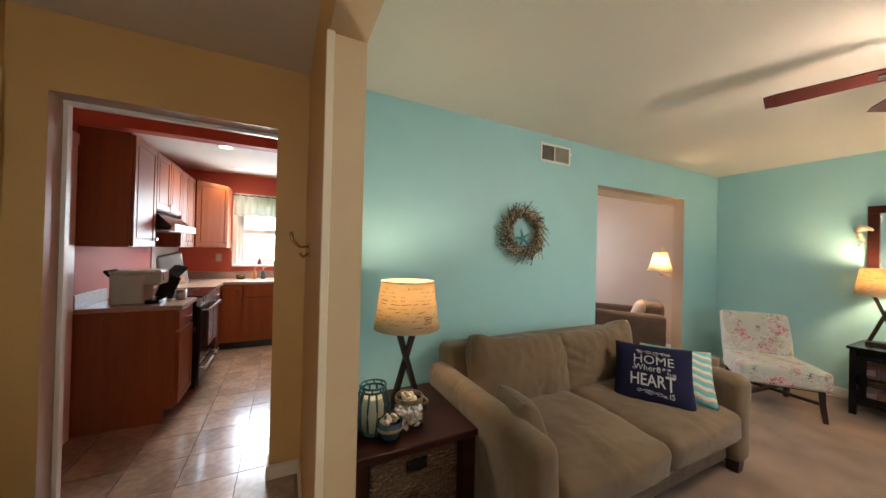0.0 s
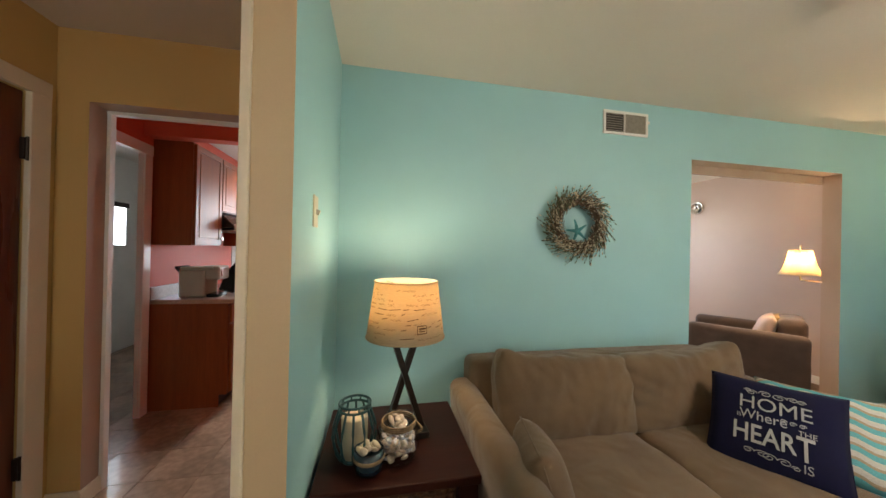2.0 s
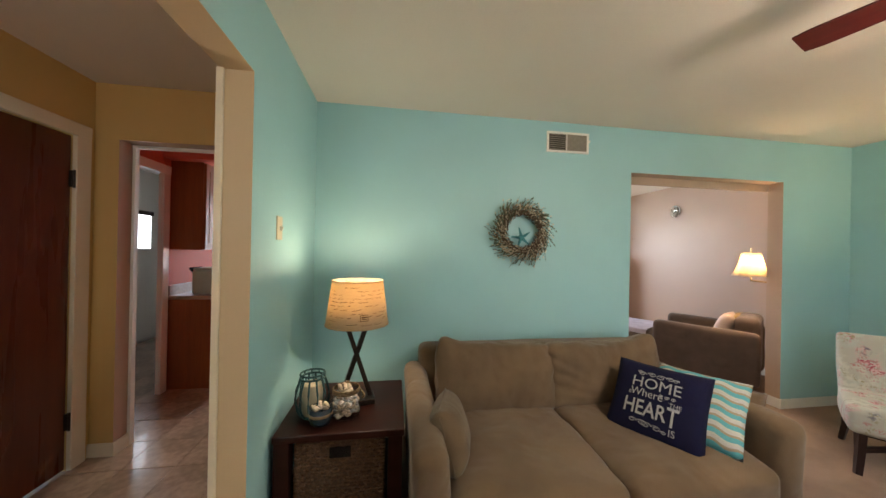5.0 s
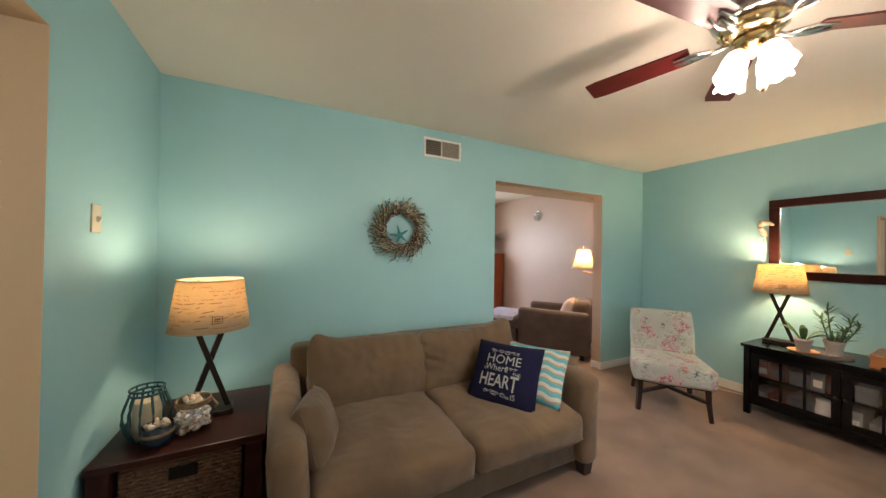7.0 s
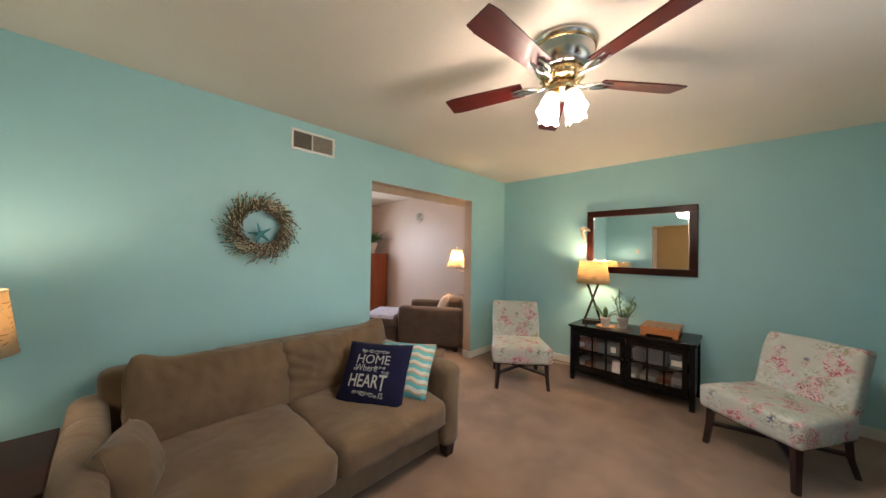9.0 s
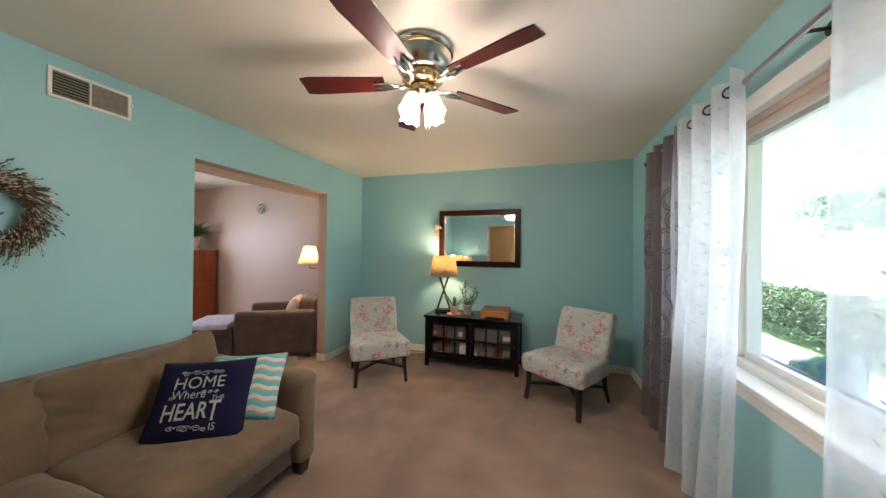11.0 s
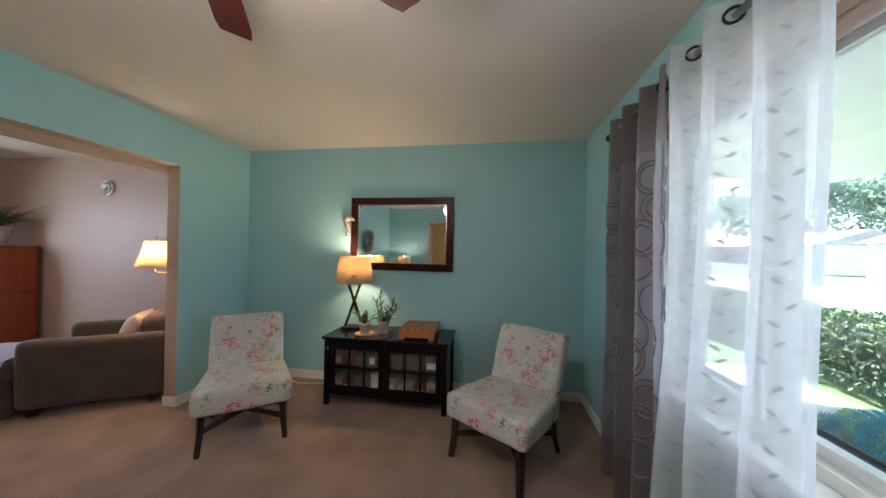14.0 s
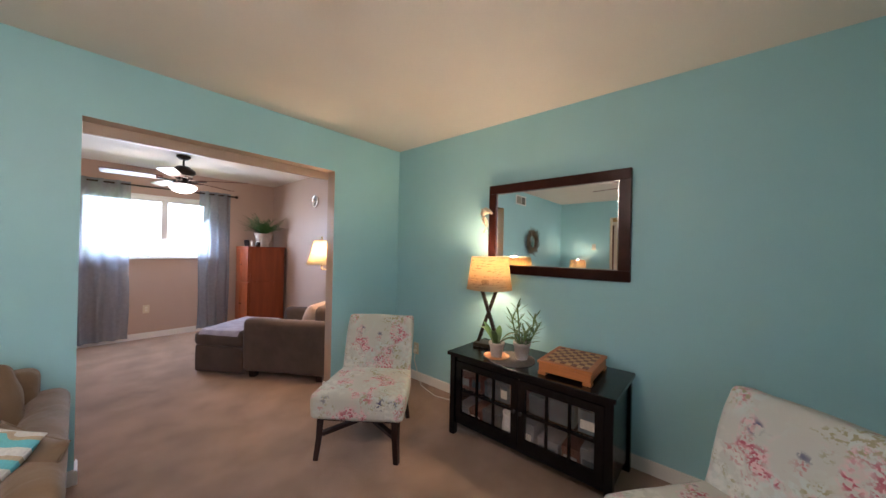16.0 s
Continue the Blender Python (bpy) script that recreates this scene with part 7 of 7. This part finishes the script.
bench = thing("porch_bench", "grey mesh porch bench under the window", "bench")
part("back_frame", tube([(3.05, -1.40, 0.70), (3.12, -1.44, 0.735), (4.55, -1.44, 0.735), (4.68, -1.45, 0.70), (4.72, -1.55, 0.35), (4.72, -1.60, -0.15)], 0.018, 8), BLACK, bench, "dark metal frame", True)
part("back_frame", tube([(3.05, -1.40, 0.70), (3.02, -1.50, 0.35), (3.02, -1.56, -0.15)], 0.018, 8), BLACK, bench, "dark metal frame", True)
part("back_mesh", sheet(lambda u, v: (3.05 + 1.63 * u, -1.44 - 0.13 * (1 - v) - 0.02 * math.sin(math.pi * v), 0.27 + 0.46 * v), 12, 6), MESHGREY, bench, "grey woven mesh back", True)
# The seat's white stands in for sunlight falling on it.
part("seat", bx(3.03, 4.70, -2.08, -1.55, 0.24, 0.28, bevel=0.01), WHITE, bench, "bench seat with sunlight put into its white colour")
for x in (3.06, 4.68):
    part("front_leg", rod((x, -2.06, 0.25), (x, -2.06, -0.15), 0.018), BLACK, bench)
scp = thing("porch_cushion", "blue-green palm-leaf outdoor cushion on the porch bench", "cushion", frame_of((3.935, -1.68, 0.56), (-0.93, -0.10, 0.36), (0.36, -0.25, 0.90)))
part("cover", pillow(0.46, 0.46, 0.16, 71), PALM, scp, "", True)


def frond(cx, cz, ang, ln, bm):
    """A printed palm frond lying on the cushion's face."""
    for s in (-1, 1):
        for i in range(12):
            t = i / 12
            bxx, bz = cx + ln * t * math.cos(ang), cz + ln * t * math.sin(ang)
            a = ang + s * (0.95 - 0.45 * t)
            l2 = 0.36 * ln * math.sin(math.pi * (0.15 + 0.8 * t))
            prev = None
            for j in range(4):
                u = j / 3
                w = 0.008 * math.sin(math.pi * (0.1 + 0.85 * u))
                px, pz = bxx + l2 * u * math.cos(a), bz + l2 * u * math.sin(a)
                row = []
                for q in (-1, 1):
                    x, z = px - q * w * math.sin(a), pz + q * w * math.cos(a)
                    x, z = max(-0.215, min(0.215, x)), max(-0.215, min(0.215, z))
                    row.append(bm.verts.new((x, pillow_y(x / 0.23, z / 0.23, 0.16) + 0.007, z)))
                if prev:
                    bm.faces.new((prev[0], prev[1], row[1], row[0]))
                prev = row
    return bm


for cx, cz, ang, ln, mt in ((-0.18, -0.15, 0.9, 0.26, PALMTEAL), (0.0, -0.2, 1.2, 0.28, PALMBLUE), (0.17, -0.1, 1.9, 0.24, PALMTEAL), (-0.2, 0.05, 0.4, 0.24, PALMBLUE), (0.05, 0.02, 0.9, 0.2, PALMTEAL), (0.2, -0.2, 2.6, 0.22, PALMBLUE), (-0.14, 0.16, -0.5, 0.26, PALMGREEN), (0.18, 0.19, 3.6, 0.26, PALMTEAL), (0.19, 0.06, 2.5, 0.22, PALMGREEN), (-0.19, 0.20, -1.2, 0.24, PALMBLUE), (-0.06, -0.02, 2.2, 0.20, PALMGREEN), (0.08, 0.12, 0.2, 0.18, PALMBLUE)):
    part("printed_frond", frond(cx, cz, ang, ln, bmesh.new()), mt, scp)
    fb = frond(cx, cz, ang, ln, bmesh.new())
    for vv in fb.verts:
        vv.co.y = -vv.co.y
    part("printed_frond", fb, mt, scp)


def leaf_mass(rng, count, where, size, bm=None):
    """Many small folded leaves, each at a place given by where()."""
    bm = bm or bmesh.new()
    for _ in range(count):
        c = Vector(where())
        q = Euler((rng.uniform(-1.2, 1.2), rng.uniform(-1.2, 1.2), rng.uniform(0, 6.28))).to_matrix()
        s = size * rng.uniform(0.6, 1.3)
        a, b, t, d = (bm.verts.new(c + q @ Vector(v)) for v in ((-s, 0, 0), (0, -s * 0.45, s * 0.12), (s, 0, 0), (0, s * 0.45, s * 0.12)))
        bm.faces.new((a, b, t)), bm.faces.new((a, t, d))
    return bm


rng = random.Random(77)
for k, x in enumerate((1.6, 3.4, 5.2, 7.0, 8.8, 10.6)):
    hd3 = thing("hedge_bush", "clipped green hedge bush along the porch", "bush", turned(x, -5.0, GZ, 0), "front hedge")
    for j in range(5):
        part("stem", tube([(rng.uniform(-0.5, 0.5), rng.uniform(-0.15, 0.15), 0), (rng.uniform(-0.7, 0.7), rng.uniform(-0.25, 0.25), 0.5)], 0.014, 5, taper=0.006), BARK, hd3)

    def in_bush(x=x):
        u, v, w = rng.uniform(-1, 1), rng.uniform(-1, 1), rng.uniform(0, 1)
        edge = rng.random() < 0.7
        top = 0.93 + 0.06 * math.sin(5 * u + x) + 0.04 * math.sin(13 * u)
        if edge:
            if rng.random() < 0.5:
                w = rng.uniform(0.90, 1.03)
            else:
                v = math.copysign(rng.uniform(0.85, 1.05), v)
        return (u * 0.98, v * 0.45 * (1 - 0.25 * w * w), 0.08 + (top - 0.08) * w)

    tagged(part("foliage", leaf_mass(rng, 4200, in_bush, 0.036), HEDGE, hd3, "small hedge leaves"), kind="stuff")
    # Filler block; the shade between the leaves is put into its dark colour.
    part("inner_mass", soft(1.7, 0.5, 0.60, 0.15, 0, 0.06, 80 + k, 10), HEDGESHADE, hd3, "dark core for the shaded inside of the bush", True).matrix_basis = pose(0, 0, 0.46)


def tree(x, y, h, r, seed, label, leaves=2400, leaf=0.16):
    rg = random.Random(seed)
    t = thing("tree", label, "tree", turned(x, y, GZ, 0), "trees across the street")
    tk = bmesh.new()
    tube([(0, 0, 0), (0.1, 0.05, h * 0.25), (-0.05, 0.1, h * 0.5), (0.1, 0, h * 0.8)], h * 0.035, 8, tk, taper=h * 0.008)
    clumps = []
    for k in range(13):
        a, z = rg.uniform(0, 6.28), h * rg.uniform(0.32, 0.9)
        ln = r * rg.uniform(0.5, 1.0) * (1.1 - 0.5 * abs(z / h - 0.55))
        tip = Vector((ln * math.cos(a), ln * math.sin(a), z + 0.12 * h))
        tube([(0, 0, z - 0.1 * h), tip * 0.55 + Vector((0, 0, 0.3 * z)), tip], h * 0.012, 5, tk, taper=h * 0.003)
        clumps.append((tip, r * rg.uniform(0.28, 0.5)))
    clumps.append((Vector((0, 0, h * 0.92)), r * 0.45))
    part("trunk", tk, BARK, t, "", True)

    def spot():
        c, s = rg.choice(clumps)
        d = Vector((rg.gauss(0, 1), rg.gauss(0, 1), rg.gauss(0, 0.8))).normalized() * s * rg.uniform(0.55, 1.05)
        return c + d
    tagged(part("crown", leaf_mass(rg, leaves, spot, leaf), TREELEAF, t, "leafy crown"), kind="stuff")
    return t


for n, (x, y, h, r) in enumerate(((22, -45, 11, 5.5), (33, -46, 12, 6), (44, -44, 11, 6), (55, -46, 12, 6.5), (13, -46, 12, 5.5), (66, -44, 12, 6), (28, -52, 14, 7), (48, -54, 14, 7))):
    tree(x, y, h, r, 100 + n, "broad leafy green tree across the street", 2600, 0.42)


def house(x0, x1, y0, y1, label):
    h = thing("house", label, "house")
    zt = GZ + 2.9
    part("wall", bx(x0, x1, y0, y1, GZ, zt), SIDING, h)
    r = bmesh.new()
    ym = (y0 + y1) / 2
    vs = [r.verts.new(p) for p in ((x0 - 0.4, y0 - 0.5, zt), (x1 + 0.4, y0 - 0.5, zt), (x1 + 0.4, y1 + 0.5, zt), (x0 - 0.4, y1 + 0.5, zt), (x0 - 0.4, ym, zt + 1.5), (x1 + 0.4, ym, zt + 1.5))]
    for f in ((0, 1, 5, 4), (2, 3, 4, 5), (0, 4, 3), (1, 2, 5), (0, 3, 2, 1)):
        r.faces.new([vs[i] for i in f])
    part("roof", r, ASPHALT, h, "pale shingle roof")
    n = int((x1 - x0) / 3)
    for k in range(n):
        xc = x0 + (x1 - x0) * (k + 0.5) / n
        w = part("window", bx(xc - 0.6, xc + 0.6, y1, y1 + 0.03, GZ + 1.0, GZ + 2.2), WHITE, h)
        # Outdoor glare and haze are put into the pane's pale canvas colour.
        part("pane", bx(xc - 0.52, xc + 0.52, y1 + 0.03, y1 + 0.04, GZ + 1.08, GZ + 2.12), PALM, w)
    part("garage_door", bx(x0 + 0.5, x0 + 3.2, y1, y1 + 0.025, GZ, GZ + 2.2), WHITE, h)
    return h


house(17, 33, -38, -30, "white single-storey house across the street")
house(38, 54, -39, -31, "white single-storey house across the street")

car = thing("car", "dark blue car parked across the street", "car", turned(17.5, -20.5, GZ, 4))
cb = soft(4.3, 1.75, 0.62, 0.18, 0.02, 0, 90, 12)
part("body", cb, CARPAINT, car, "", True).matrix_basis = pose(0, 0, 0.60)
cabin = soft(2.2, 1.5, 0.55, 0.2, 0.02, 0, 91, 12)
for v2 in cabin.verts:
    if v2.co.z > 0:
        v2.co.x *= 0.78
        v2.co.y *= 0.88
part("cabin", cabin, DARKWIN, car, "dark glazed cabin", True).matrix_basis = pose(-0.1, 0, 1.10)
for x in (-1.35, 1.35):
    for y in (-0.83, 0.83):
        wh = part("wheel", rod((x, y - 0.1, 0.32), (x, y + 0.1, 0.32), 0.32, n=20), RUBBER, car)
        part("rim", rod((x, y - 0.11, 0.32), (x, y + 0.11, 0.32), 0.2, n=16), STEEL, wh)

# ---- outside, back ----
rng = random.Random(78)
for n, (x, y, h, r) in enumerate(((-14, 70, 9, 5), (26, 72, 9, 5), (40, 70, 10, 5.5), (-30, 71, 10, 5))):
    tree(x, y, h, r, 200 + n, "broad leafy green tree behind the house", 1800, 0.36)


# ---- floor tiles of foyer and kitchen ----
TS = 0.305
tiles = thing("tile_floor", "brown stone-look floor tiles with pale joints", "floor", kind="structure")
tile_mesh = None
for i in range(-6, 10):
    for j in range(-4, 24):
        x0, y0 = FX + TS * i, YS + TS * j
        x1, y1 = x0 + TS, y0 + TS
        cx, cy = (x0 + x1) / 2, (y0 + y1) / 2
        lo, hi = (FX, 0.62) if cy < YN else (-2.3 if cx < KX - 0.1 else KX - 0.12, 2.0)
        if cx < lo or cx > hi or cy > YB or cx > 1.3 or cy < YS:
            continue
        if cx + TS / 2 > 0.625 and cy < KY0 - 0.1:
            continue
        if cx < KX and not 2.55 < cy < 5.9:
            continue
        if tile_mesh is None:
            tb = bx(-TS / 2 + 0.0018, TS / 2 - 0.0018, -TS / 2 + 0.0018, TS / 2 - 0.0018, -0.012, 0.0, bevel=0.0012, seg=1)
            ob = part("tile", tb, TILE, tiles)
            tile_mesh = ob.data
        else:
            ob = new("tile", tile_mesh)
            ob.parent = tiles
        ob.matrix_basis = pose(cx, cy, random.uniform(-0.0006, 0.0004), 0, 0, 90 * ((i * 7 + j * 3) % 4))
struct("carpet_bar", bx(0.585, 0.625, -0.45, 1.43, -0.012, 0.004, bevel=0.002), BRASS, "metal carpet edge strip at the foyer opening", "trim")
